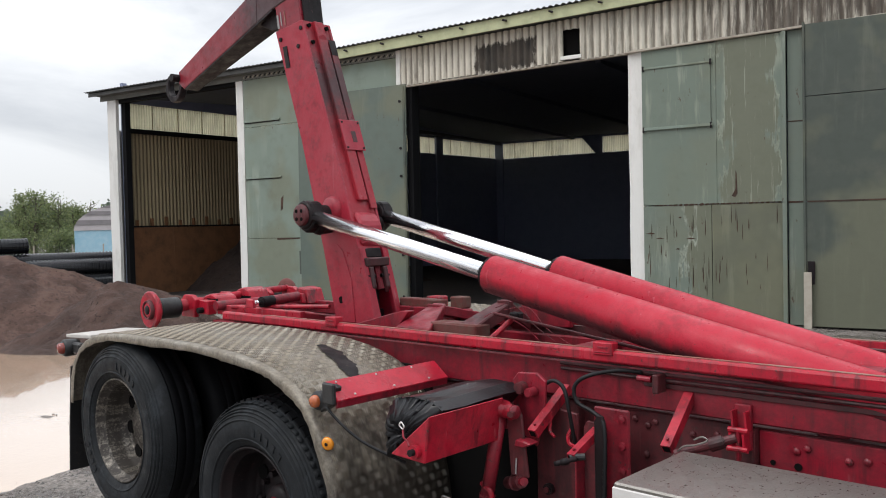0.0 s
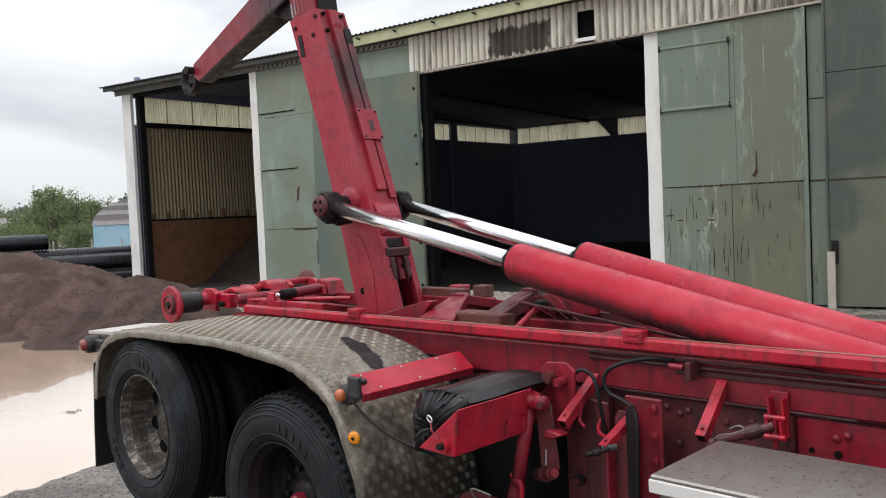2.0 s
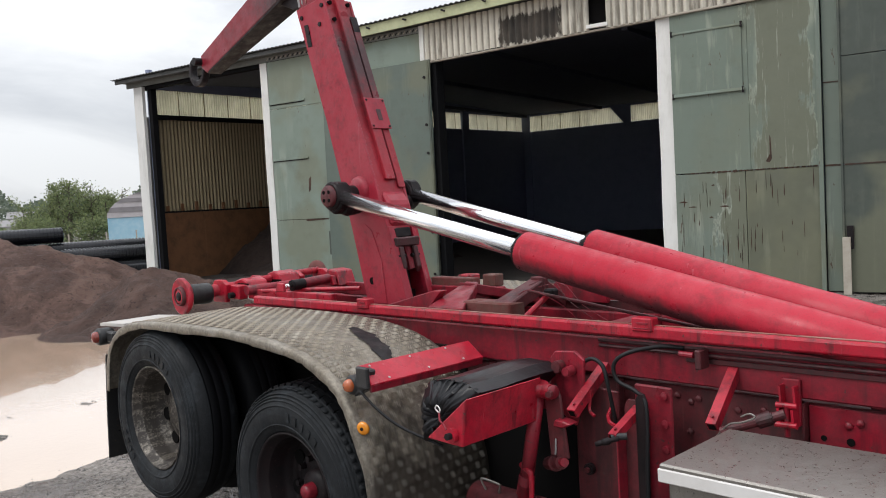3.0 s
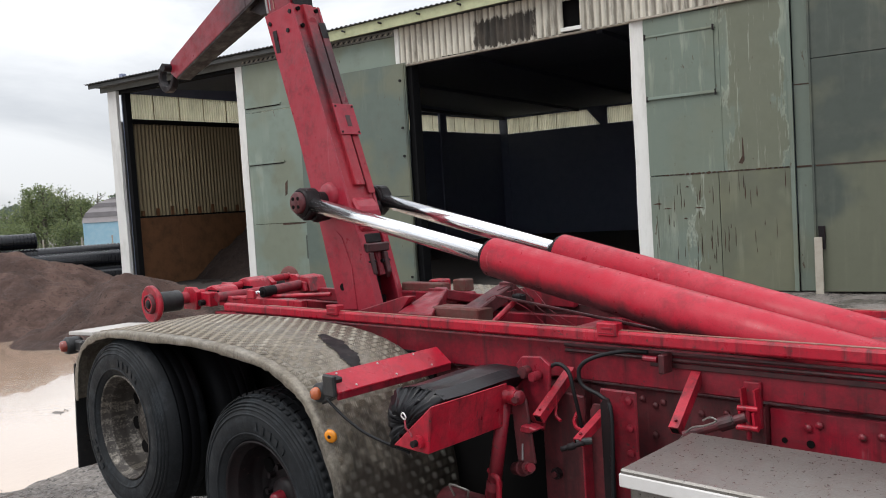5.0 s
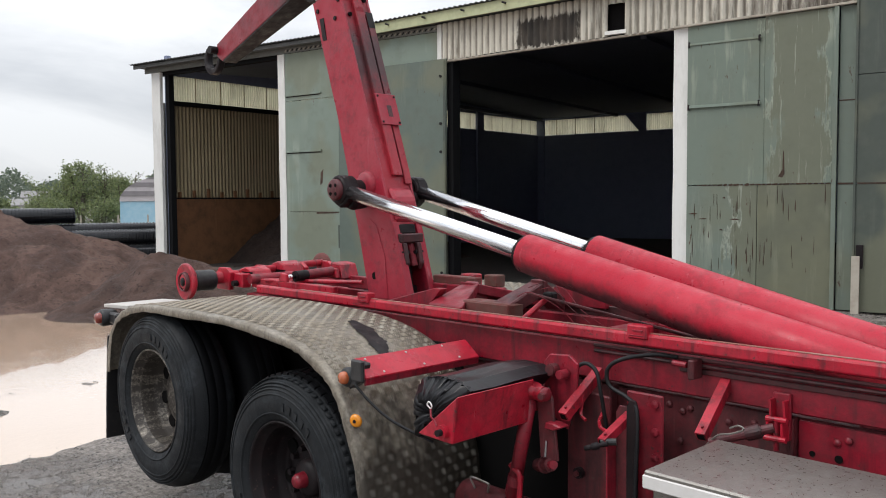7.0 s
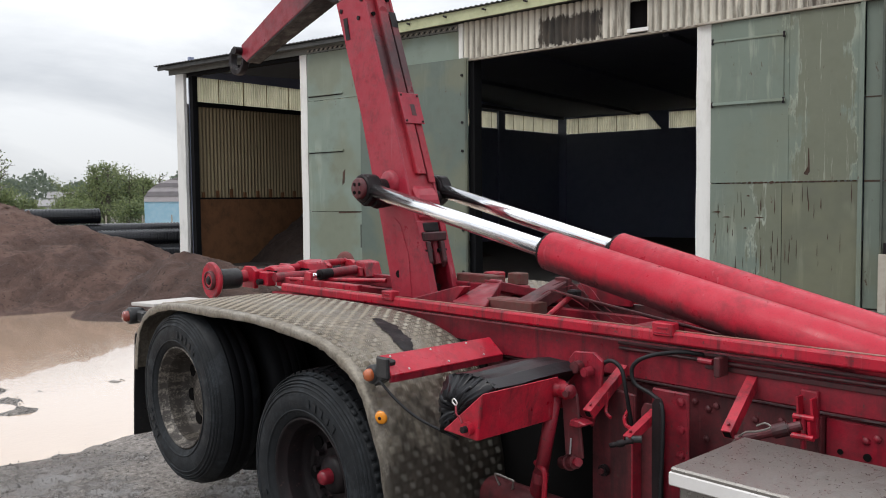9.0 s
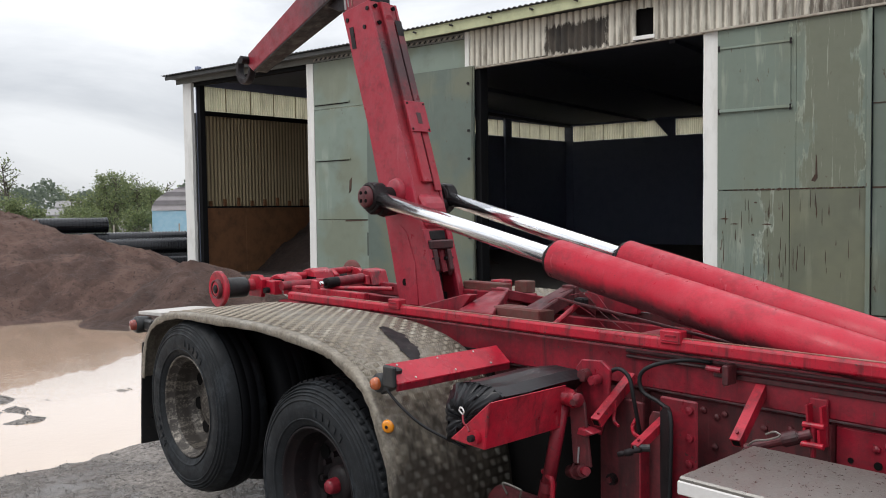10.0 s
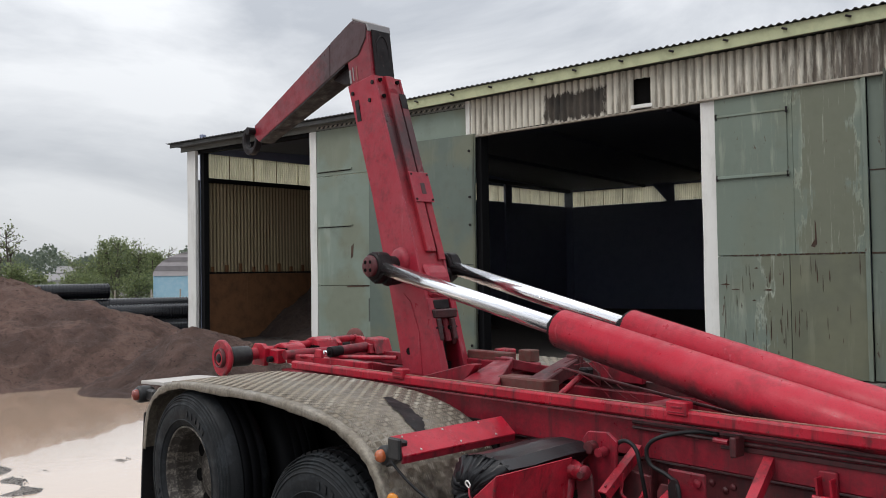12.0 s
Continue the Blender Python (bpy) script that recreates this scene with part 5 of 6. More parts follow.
# lifting cylinders
for yy in (0.90, mirror(0.90)):
    near = yy < YC
    p0, p1 = Vector((0.68, yy, 1.915)), Vector((4.72, yy, 1.0 if near else 0.93))
    d = (p1 - p0).normalized()
    q = p0 + d * 1.435
    s = 1 if yy < YC else -1
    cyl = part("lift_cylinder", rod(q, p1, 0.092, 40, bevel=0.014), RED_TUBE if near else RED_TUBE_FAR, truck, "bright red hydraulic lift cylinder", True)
    cyl.data.polygons.foreach_set("use_smooth", [len(f.vertices) == 4 for f in cyl.data.polygons])
    part("gland", rod(q - d * 0.012, q + d * 0.01, 0.078, 32), GREASE, cyl)
    part("piston", rod(p0, q, 0.043, 32), CHROME, cyl, "polished chrome piston rod", True)
    eye = part("rod_eye", lathe([(0.0005, -0.05), (0.072, -0.05), (0.082, -0.042), (0.084, -0.02), (0.084, 0.05), (0.075, 0.06), (0.0005, 0.06)], p0, (0, 1, 0), 48), GREASE, cyl, "greasy black rod eye")
    part("eye_block", prism([(p0.x - 0.03, p0.z + 0.088), (p0.x + 0.065, p0.z + 0.075), (p0.x + 0.09, p0.z + 0.01), (p0.x + 0.075, p0.z - 0.07), (p0.x + 0.01, p0.z - 0.11), (p0.x - 0.05, p0.z - 0.08)], "y", p0.y - 0.035, p0.y + 0.045, 0.01), GREASE, eye, "black cast block of the rod eye")
    part("grease_lump", lathe([(0.0005, -0.03), (0.05, -0.028), (0.062, 0.0), (0.05, 0.09)], p0 + Vector((0.03, s * 0.045, -0.06)), (0, s, 0), 14), GREASE, eye)
    part("pin_cap", lathe([(0.0005, -0.075), (0.056, -0.075), (0.064, -0.066), (0.064, -0.045)], p0, (0, s, 0), 28), RED_DARK, eye, smooth=True)
    for k in range(4):
        a = math.pi / 4 + k * math.pi / 2
        c = p0 + Vector((math.cos(a) * 0.034, -s * 0.074, math.sin(a) * 0.034))
        part("screw_hole", rod(c, c - Vector((0, s * 0.004, 0)), 0.011, 10), VOID, eye)
part("pivot_pin", rod((0.68, 0.92, 1.915), (0.68, mirror(0.92), 1.915), 0.06, 24), GREASE, truck)

# hook arm
A0, A1 = 1.055, 1.285
REAR = [(0.72, 1.26), (0.61, 1.71), (0.53, 2.0), (0.425, 2.38), (0.18, 3.11)]
FRONT = [(1.075, 1.26), (0.94, 1.71), (0.845, 2.0), (0.715, 2.38), (0.455, 3.14)]
arm = thing("hook_arm", "red worn hook-lift arm raised on its truck", "hook arm")
sidep = REAR + FRONT[::-1]
part("side_plate", prism(sidep, "y", A0, A0 + 0.02, 0.004), RED_ARM, arm, "scuffed red side plate")
part("side_plate", prism(sidep, "y", A1 - 0.02, A1, 0.004), RED_ARM, arm)
part("rear_plate", prism([(REAR[k][0] + 0.004, REAR[k][1]) for k in range(5)] + [(REAR[k][0] + 0.024, REAR[k][1]) for k in range(4, -1, -1)], "y", A0 + 0.02, A1 - 0.02, 0), RED_ARM, arm)
F2 = FRONT[1:]
part("front_plate", prism([(p[0] - 0.028, p[1]) for p in F2] + [(p[0] - 0.008, p[1]) for p in F2[::-1]], "y", A0 + 0.02, A1 - 0.02, 0), RED_SPINE, arm, "red front plate stained with grease")
part("spine", prism([(p[0] - 0.02, p[1]) for p in F2[1:]] + [(p[0] + 0.022, p[1]) for p in F2[:0:-1]], "y", A0 + 0.085, A0 + 0.155, 0.005), RED_SPINE, arm)
def front_x(z):
    """The arm's front edge at a height."""
    for (xa, za), (xb, zb) in zip(FRONT, FRONT[1:]):
        if za <= z <= zb:
            return xa + (xb - xa) * (z - za) / (zb - za)
    return FRONT[-1][0]


def on_front(z0, z1, y0, y1, lo, hi, bevel=0.002):
    """A plate laid on the arm's front face."""
    zs = [z0] + [z for _, z in FRONT if z0 < z < z1] + [z1]
    return prism([(front_x(z) + lo, z) for z in zs] + [(front_x(z) + hi, z) for z in reversed(zs)], "y", y0, y1, bevel)


cover = part("cover_plate", on_front(2.31, 2.50, A0 + 0.075, A1 + 0.002, 0.021, 0.031), RED_ARM, arm, "thin red cover plate smeared with grease")
part("smear", on_front(2.36, 2.43, A0 + 0.145, A0 + 0.18, 0.0311, 0.0322, 0), SOOT_SHADE_RED, cover, "oval smear of grease")
for yy, z in ((A0 + 0.09, 2.325), (A0 + 0.09, 2.485), (A1 - 0.012, 2.325), (A1 - 0.012, 2.485)):
    part("bolt", rod((front_x(z) + 0.028, yy, z), (front_x(z) + 0.035, yy, z), 0.007, 8), GREASE, cover)
part("slide_groove", on_front(2.0, 3.0, A0 + 0.157, A0 + 0.169, 0.0, 0.004, 0), GREASE, arm, "black groove along the slide")
part("slide_strip", on_front(1.95, 3.02, A0 + 0.172, A1 - 0.006, -0.002, 0.012, 0.003), RED_SPINE, arm)
part("spine_top", rod((front_x(3.02) - 0.02, A0 + 0.12, 3.02), (front_x(3.02) + 0.021, A0 + 0.12, 3.02), 0.035, 20, bevel=0.004), RED_SPINE, arm)
part("soot_patch", on_front(2.93, 3.03, A0 + 0.17, A1 - 0.008, 0.0125, 0.0135, 0), GREASE, arm, "sooty patch beside the spine")
part("stiffener", prism([(0.80, 1.27), (0.90, 1.27), (0.875, 1.52), (0.80, 1.70), (0.745, 1.74)], "y", A0 - 0.005, A0 + 0.001, 0.002), RED_ARM, arm, "welded stiffening plate at the arm's foot")
part("boss", lathe([(0.0005, -0.03), (0.065, -0.03), (0.078, -0.018), (0.084, 0.0)], (0.71, A0, 1.945), (0, 1, 0), 28), RED_ARM, arm, smooth=True)
part("boss", lathe([(0.0005, 0.03), (0.11, 0.03), (0.125, 0.015), (0.125, 0.0)], (0.69, A1, 1.915), (0, 1, 0), 28), RED_ARM, arm, smooth=True)
part("pin_hole", rod((0.775, A0 + 0.002, 1.40), (0.775, A0 - 0.004, 1.40), 0.022, 16), VOID, arm)
part("rounded_cover", prism([(0.90, 1.71), (0.945, 1.73), (0.93, 1.86), (0.88, 1.92), (0.85, 1.93)], "y", A0 + 0.035, A1 - 0.025, 0.02), RED_ARM, arm, "rounded red cover over the latch")
part("latch_block", box(0.90, 0.985, A0 + 0.02, A1 - 0.02, 1.60, 1.655, 0.008), SOOT_SHADE_RED, arm, "grimy latch block")
part("latch_block", prism([(0.93, 1.655), (0.965, 1.655), (0.95, 1.71), (0.92, 1.71)], "y", A0 + 0.04, A1 - 0.06, 0.006), GREASE, arm)
for yy in (A0 + 0.055, A1 - 0.065):
    part("latch_link", prism([(0.965, 1.60), (0.995, 1.60), (1.02, 1.48), (1.0, 1.44), (0.975, 1.50)], "y", yy - 0.016, yy + 0.016, 0.005), SOOT_SHADE_RED, arm)
    part("latch_pin", rod((0.985, yy - 0.03, 1.545), (0.985, yy + 0.03, 1.545), 0.012, 10), GREASE, arm)
part("latch_rod", rod((0.93, YC, 1.28), (0.90, YC, 1.64), 0.036, 16), GREASE, arm)
part("latch_rod", rod((0.97, YC + 0.02, 1.46), (0.93, YC + 0.02, 1.60), 0.028, 12), RED_GRIMY, arm)
part("latch_block", box(0.86, 0.95, A0 + 0.04, A1 - 0.04, 1.26, 1.34, 0.008), GREASE, arm)
for y0, y1 in ((A0 + 0.001, A0 + 0.058), (A1 - 0.046, A1 - 0.001)):
    part("front_flange", prism([(1.045, 1.26), (1.079, 1.26), (0.944, 1.72), (0.91, 1.72)], "y", y0, y1, 0.003), RED_ARM, arm)
for x, z in ((0.24, 3.05), (0.30, 2.95), (0.45, 3.09), (0.42, 2.98)):
    part("bolt", rod((x, A0 + 0.002, z), (x, A0 - 0.008, z), 0.014, 8), GREASE, arm)
for yy in (A0 + 0.05, A1 - 0.04):
    for f in (0.03, 0.14):
        x, z = 0.455 + 0.34 * f, 3.14 - f
        part("bolt", rod((x - 0.01, yy, z), (x + 0.008, yy, z), 0.013, 8), VOID, arm)
part("slot", prism([(0.29, 2.86), (0.33, 2.86), (0.30, 3.0), (0.26, 3.0)], "y", A0 - 0.004, A0 + 0.002, 0.0), GREASE, arm)
# telescopic head, jib and hook
T0, T1 = 1.075, 1.255
part("inner_arm", prism([(0.20, 3.02), (0.44, 3.02), (0.385, 3.44), (0.33, 3.50), (0.19, 3.50), (0.15, 3.28)], "y", T0, T1, 0.008), RED_INNER, arm, "telescopic inner arm, blackened at the top")
part("inner_cover", prism([(0.432, 3.10), (0.446, 3.10), (0.398, 3.45), (0.384, 3.45)], "y", T0 + 0.02, T1 - 0.01, 0.003), GREASE, arm, "greasy dark front of the head")


def tapered(profile, grow, bevel):
    """A profile in x and z whose half width shrinks towards the hook."""
    b_ = prism(profile, "y", -1.0, 1.0, 0)
    for v in b_.verts:
        k = min(1.0, max(0.0, (v.co.x + 1.16) / 1.3))
        v.co.y = (T0 + T1) / 2 + (1 if v.co.y > 0 else -1) * (0.050 + 0.047 * k + grow)
    if bevel:
        bmesh.ops.recalc_face_normals(b_, faces=b_.faces)
        bmesh.ops.bevel(b_, geom=b_.edges[:], offset=bevel, segments=1, affect="EDGES", clamp_overlap=True)
    return b_


part("jib", tapered([(-0.05, 3.452), (-0.05, 3.215), (-1.08, 2.908), (-1.16, 2.955), (-1.155, 3.050)], 0.0, 0.008), RED_JIB, arm, "tapering dull red jib")
part("jib_head", tapered([(0.22, 3.548), (0.37, 3.485), (0.362, 3.40), (0.28, 3.30), (0.14, 3.272), (-0.052, 3.215), (-0.052, 3.452), (0.17, 3.532)], 0.0, 0.006), RED_JIB, arm, "soot-blackened knuckle of the jib")
part("jib_underside", tapered([(0.13, 3.268), (-1.06, 2.912), (-1.06, 2.902), (0.13, 3.256)], 0.001, 0), GREASE, arm, "near-black plate along the underside of the jib")
part("knuckle_cap", prism([(0.205, 3.553), (0.22, 3.560), (0.378, 3.494), (0.386, 3.44), (0.376, 3.44), (0.367, 3.487)], "y", T0 - 0.004, T1 + 0.004, 0.003), GREY_ROOF, arm, "bare grey steel wear cap")
part("saddle_weld", bent([(0.424, T0 + 0.045, 3.20), (0.412, T0 + 0.045, 3.34), (0.405, T0 + 0.075, 3.405), (0.405, T1 - 0.065, 3.405), (0.412, T1 - 0.04, 3.34), (0.418, T1 - 0.04, 3.27)], 0.006, 6), GREASE, arm, "black weld bead round the head")
for z0, z1, yy in ((3.14, 3.26, T0 + 0.05), (3.14, 3.22, T1 - 0.05)):
    part("weld_seam", prism([(0.402 + 0.10 * (3.42 - z0), z0), (0.410 + 0.10 * (3.42 - z0), z0), (0.412, z1), (0.404, z1)], "y", yy - 0.006, yy + 0.006, 0), GREASE, arm)
for dx in (0.035, 0.075):
    part("wear_mark", prism([(0.185 + dx, 3.145), (0.197 + dx, 3.14), (0.183 + dx, 3.235), (0.175 + dx, 3.23)], "y", T0 - 0.003, T0 + 0.002, 0), WORN if dx > 0.05 else GREY_ROOF, arm)
part("wear_mark", prism([(0.185, 3.13), (0.205, 3.13), (0.19, 3.22), (0.172, 3.22)], "y", T0 - 0.003, T0 + 0.002, 0), GREY_ROOF, arm, "rubbed bare streak on the inner arm")
part("jib_web", prism([(0.18, 3.27), (0.20, 3.14), (0.08, 3.14), (-0.06, 3.20), (-0.06, 3.215)], "y", T0 + 0.03, T1 - 0.03, 0.006), GREASE, arm)
hk = []
for k in range(15):
    a = radians(50 - 285 * k / 14)
    hk.append((-1.285 + 0.122 * math.cos(a), 2.955 + 0.122 * math.sin(a)))
for k in range(15):
    a = radians(-235 + 285 * k / 14)
    hk.append((-1.280 + 0.080 * math.cos(a), 2.962 + 0.080 * math.sin(a)))
part("hook", prism(hk, "y", 1.14, 1.195, 0.008), GREASE, arm, "dark worn steel lifting hook")
part("hook_latch", rod((-1.16, T0 - 0.02, 3.0), (-1.16, T1 + 0.02, 3.0), 0.03, 14), GREASE, arm)


# ---- chequer tread on the near mudguard, raised bars along the plate ----
def tread(parent, y0, y1, pitch=0.041):
    arc = [0.0]
    for p, q in zip(GUARD, GUARD[1:]):
        arc.append(arc[-1] + math.hypot(q[0] - p[0], q[1] - p[1]))
    verts, faces = [], []
    rows = int(arc[-1] / pitch)
    cols = int((y1 - y0) / pitch)
    seg = 0
    for i in range(rows):
        s = (i + 0.5) * pitch
        while arc[seg + 1] < s:
            seg += 1
        f = (s - arc[seg]) / (arc[seg + 1] - arc[seg])
        p, q = GUARD[seg], GUARD[seg + 1]
        o = Vector((p[0] + (q[0] - p[0]) * f, 0, p[1] + (q[1] - p[1]) * f))
        t = Vector((q[0] - p[0], 0, q[1] - p[1])).normalized()
        n = Vector((-t.z, 0, t.x))
        for j in range(cols):
            c = o + Vector((0, y0 + (j + 0.5) * pitch, 0)) + n * 0.0015
            d, w = (t + Vector((0, 1, 0)), t - Vector((0, 1, 0))) if (i + j) % 2 else (t - Vector((0, 1, 0)), t + Vector((0, 1, 0)))
            d, w = d.normalized(), w.normalized()
            for k5, reach in ((-2, 0.0085), (-1, 0.0170), (0, 0.0255), (1, 0.0170), (2, 0.0085)):
                e = c + w * (0.0085 * k5)
                l, g = d * reach * 0.93, w * 0.0032
                k = len(verts)
                verts += [e + l, e + g, e - l, e - g, e + l * 0.6 + n * 0.0035, e - l * 0.6 + n * 0.0035]
                faces += [(k, k + 1, k + 4), (k + 1, k + 2, k + 5, k + 4), (k + 2, k + 3, k + 5), (k + 3, k, k + 4, k + 5)]
    me = bpy.data.meshes.new("tread_pattern")
    me.from_pydata([tuple(v) for v in verts], [], faces)
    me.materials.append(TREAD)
    ob = new("tread_pattern", me)
    ob.parent = parent
    return tagged(ob, "raised bars of the chequer plate, rubbed bright", kind="stuff")


tread(g1, 0.03, 0.69)
tread(g2, mirror(0.69), mirror(0.03))

# ---- brackets, boxes and hoses along the near side of the truck ----
plate = part("lamp_board", prism([(1.880, 1.178), (1.892, 1.190), (1.985, 1.118), (1.972, 1.106)], "y", 0.015, 0.69, 0.004), RED_CLEAN, truck, "bright red riveted plate across the mudguard")
for yy in (0.07, 0.30, 0.52):
    for x, z in ((1.905, 1.180), (1.970, 1.130)):
        part("rivet", lathe([(0.0055, -0.002), (0.005, 0.003), (0.0005, 0.0045)], (x, yy + (0.05 if z < 1.16 else 0), z), (0.68, 0, 0.73), 10), ALU_PLATE, plate)
part("lamp_board_skirt", prism([(1.966, 1.112), (1.980, 1.120), (1.975, 1.085), (1.962, 1.085)], "y", 0.016, 0.69, 0.002), RED_GRIMY, truck, "folded lower edge of the red plate")
part("lamp_board_end", box(1.90, 1.975, -0.005, 0.016, 1.10, 1.19, 0.006), BLACK, truck)

wedge = part("chock_box", prism([(2.285, 0.948), (2.475, 0.942), (2.505, 1.128)], "y", 0.02, 0.46, 0.005), RED, truck, "red wedge-shaped steel box")
part("pin_boss", rod((2.435, 0.022, 0.985), (2.435, 0.0, 0.985), 0.026, 18), RED, wedge)
part("pin", rod((2.435, 0.0, 0.985), (2.435, -0.02, 0.985), 0.013, 10), GREASE, wedge)
part("chain", bent([(2.37, 0.012, 1.06), (2.385, 0.0, 1.035), (2.40, 0.004, 1.02), (2.415, 0.0, 1.005)], 0.004, 6), RED_GRIMY, wedge)
part("chain", bent([(2.37, 0.012, 1.06), (2.355, 0.008, 1.075), (2.365, 0.008, 1.088), (2.38, 0.008, 1.075), (2.37, 0.012, 1.06)], 0.003, 6), ALU_EDGE, wedge)
HOOD = ((2.19, 0.90), (2.185, 1.02), (2.205, 1.10), (2.245, 1.150), (2.335, 1.166), (2.385, 1.162), (2.44, 1.160), (2.495, 1.132), (2.44, 1.075), (2.33, 0.985), (2.27, 0.93))
hood = bmesh.new()
rows = []
for i in range(15):
    yy = 0.10 + 0.50 * i / 14
    sag = 0.012 * math.sin(i * 0.5)
    rows.append([hood.verts.new((x + 0.003 * noise.noise((x * 11, yy * 7, z * 11)), yy, z + (0.003 * noise.noise((x * 8, yy * 9, 3)) - sag * (0.3 if z > 1.1 else 0.0)))) for x, z in HOOD])
for p, q in zip(rows, rows[1:]):
    for j in range(len(HOOD)):
        hood.faces.new((p[j], p[(j + 1) % len(HOOD)], q[(j + 1) % len(HOOD)], q[j]))
hood.faces.new(rows[-1])
part("rubber_hood", hood, SACK, truck, "creased black rubber hood over the wedge box")
bag = bmesh.new()
rings = []
for r in range(6):
    f = r / 5
    ring = []
    for k in range(66):
        g = k / 66 * len(HOOD)
        i = int(g)
        pa, pb = HOOD[i % len(HOOD)], HOOD[(i + 1) % len(HOOD)]
        x, z = pa[0] + (pb[0] - pa[0]) * (g - i), pa[1] + (pb[1] - pa[1]) * (g - i)
        pleat = 0.011 * math.sin(k * 2.1 + 1.3 * noise.noise((k * 0.2, f * 2, 1))) * (1 - 0.5 * f)
        ring.append(bag.verts.new((x + (2.315 - x) * f * 0.93 + pleat, 0.104 - 0.055 * math.sin(f * 2.6) + 0.014 * noise.noise((x * 30, z * 30, f * 3)) + pleat * 0.7, z + (1.02 - z) * f * 0.93 + pleat * 0.4)))
    rings.append(ring)
for p, q in zip(rings, rings[1:]):
    for k in range(66):
        bag.faces.new((p[k], p[(k + 1) % 66], q[(k + 1) % 66], q[k]))
bag.faces.new(rings[-1])
part("gathered_end", bag, SACK, truck, "gathered pleats of black plastic at the hood's end", True)

# link with hydraulic strut
link = part("link_plate", prism([(2.44, 0.98), (2.44, 1.17), (2.47, 1.205), (2.57, 1.212), (2.615, 1.18), (2.60, 1.02), (2.56, 0.90)], "y", 0.60, 0.618, 0.004), RED_GRIMY, truck, "red cut-steel link plate")
part("link_plate", prism([(2.51, 0.80), (2.49, 1.06), (2.515, 1.09), (2.55, 1.09), (2.57, 1.05), (2.60, 0.80)], "y", 0.49, 0.505, 0.004), RED_DARK, truck)
part("link_plate", prism([(2.41, 0.96), (2.40, 1.06), (2.415, 1.085), (2.445, 1.085), (2.46, 1.05), (2.45, 0.97)], "y", 0.545, 0.558, 0.004), RED_GRIMY, truck)
part("pivot", rod((2.53, 0.485, 1.055), (2.53, 0.46, 1.055), 0.022, 16, bevel=0.004), RED, truck)
part("pivot", rod((2.50, 0.56, 1.145), (2.50, 0.70, 1.145), 0.026, 16, bevel=0.004), RED_DARK, truck)
part("pivot", rod((2.56, 0.545, 1.135), (2.56, 0.60, 1.135), 0.020, 16, bevel=0.004), RED_GRIMY, truck)
strut = part("strut", rod((2.482, 0.47, 1.075), (2.375, 0.47, 0.60), 0.029, 24, bevel=0.004), RED_GRIMY, truck, "red hydraulic strut", True)
part("collar", rod((2.425, 0.47, 1.068), (2.550, 0.47, 1.068), 0.030, 20, bevel=0.006), RED, strut)
part("collar", rod((2.489, 0.47, 1.102), (2.478, 0.47, 1.050), 0.041, 20, bevel=0.006), RED, strut, smooth=True)
for x in (2.425, 2.552):
    part("ear", lathe([(0.0005, -0.009), (0.018, -0.009), (0.027, -0.006), (0.029, 0.0), (0.027, 0.006), (0.0005, 0.008)], (x, 0.47, 1.068), (1, -0.35, 0), 22), RED_GRIMY, strut, smooth=True)
    part("ear_bolt", rod((x, 0.452, 1.066), (x + 0.006, 0.432, 1.066), 0.014, 6), RED_DARK, strut)
part("collar", rod((2.399, 0.47, 0.705), (2.389, 0.47, 0.66), 0.034, 20, bevel=0.004), RED_GRIMY, strut)
part("piston", rod((2.35, 0.50, 0.66), (2.33, 0.50, 0.58), 0.022, 16), RED_GRIMY, strut)
part("pipe", bent([(2.37, 0.47, 0.74), (2.41, 0.45, 0.735), (2.435, 0.45, 0.71), (2.43, 0.45, 0.60)], 0.012, 8), RED, strut)
part("spindle", rod((2.44, 0.56, 0.735), (2.575, 0.48, 0.785), 0.027, 18, bevel=0.005), RED_DARK, truck)
part("spindle", rod((2.50, 0.525, 0.757), (2.525, 0.51, 0.766), 0.034, 18, bevel=0.004), RED_DARK, truck)
part("spindle", rod((2.575, 0.48, 0.785), (2.598, 0.466, 0.793), 0.018, 10), RED_GRIMY, truck)
part("return_spring", rod((2.545, 0.485, 0.875), (2.540, 0.485, 0.81), 0.004, 8), GREY_ROOF, truck, "bare steel tension spring")
part("mount_plate", prism([(2.515, 0.45), (2.515, 0.93), (2.55, 1.03), (2.62, 1.06), (2.725, 1.05), (2.735, 0.45)], "y", 0.664, 0.682, 0.004), RED_DARK, truck, "dull red backing plate filmed with oil")
part("bolt", rod((2.585, 0.664, 0.715), (2.585, 0.635, 0.715), 0.024, 10, bevel=0.004), GREASE, truck)
part("bolt", rod((2.585, 0.64, 0.715), (2.585, 0.625, 0.715), 0.013, 6), RED_DARK, truck)


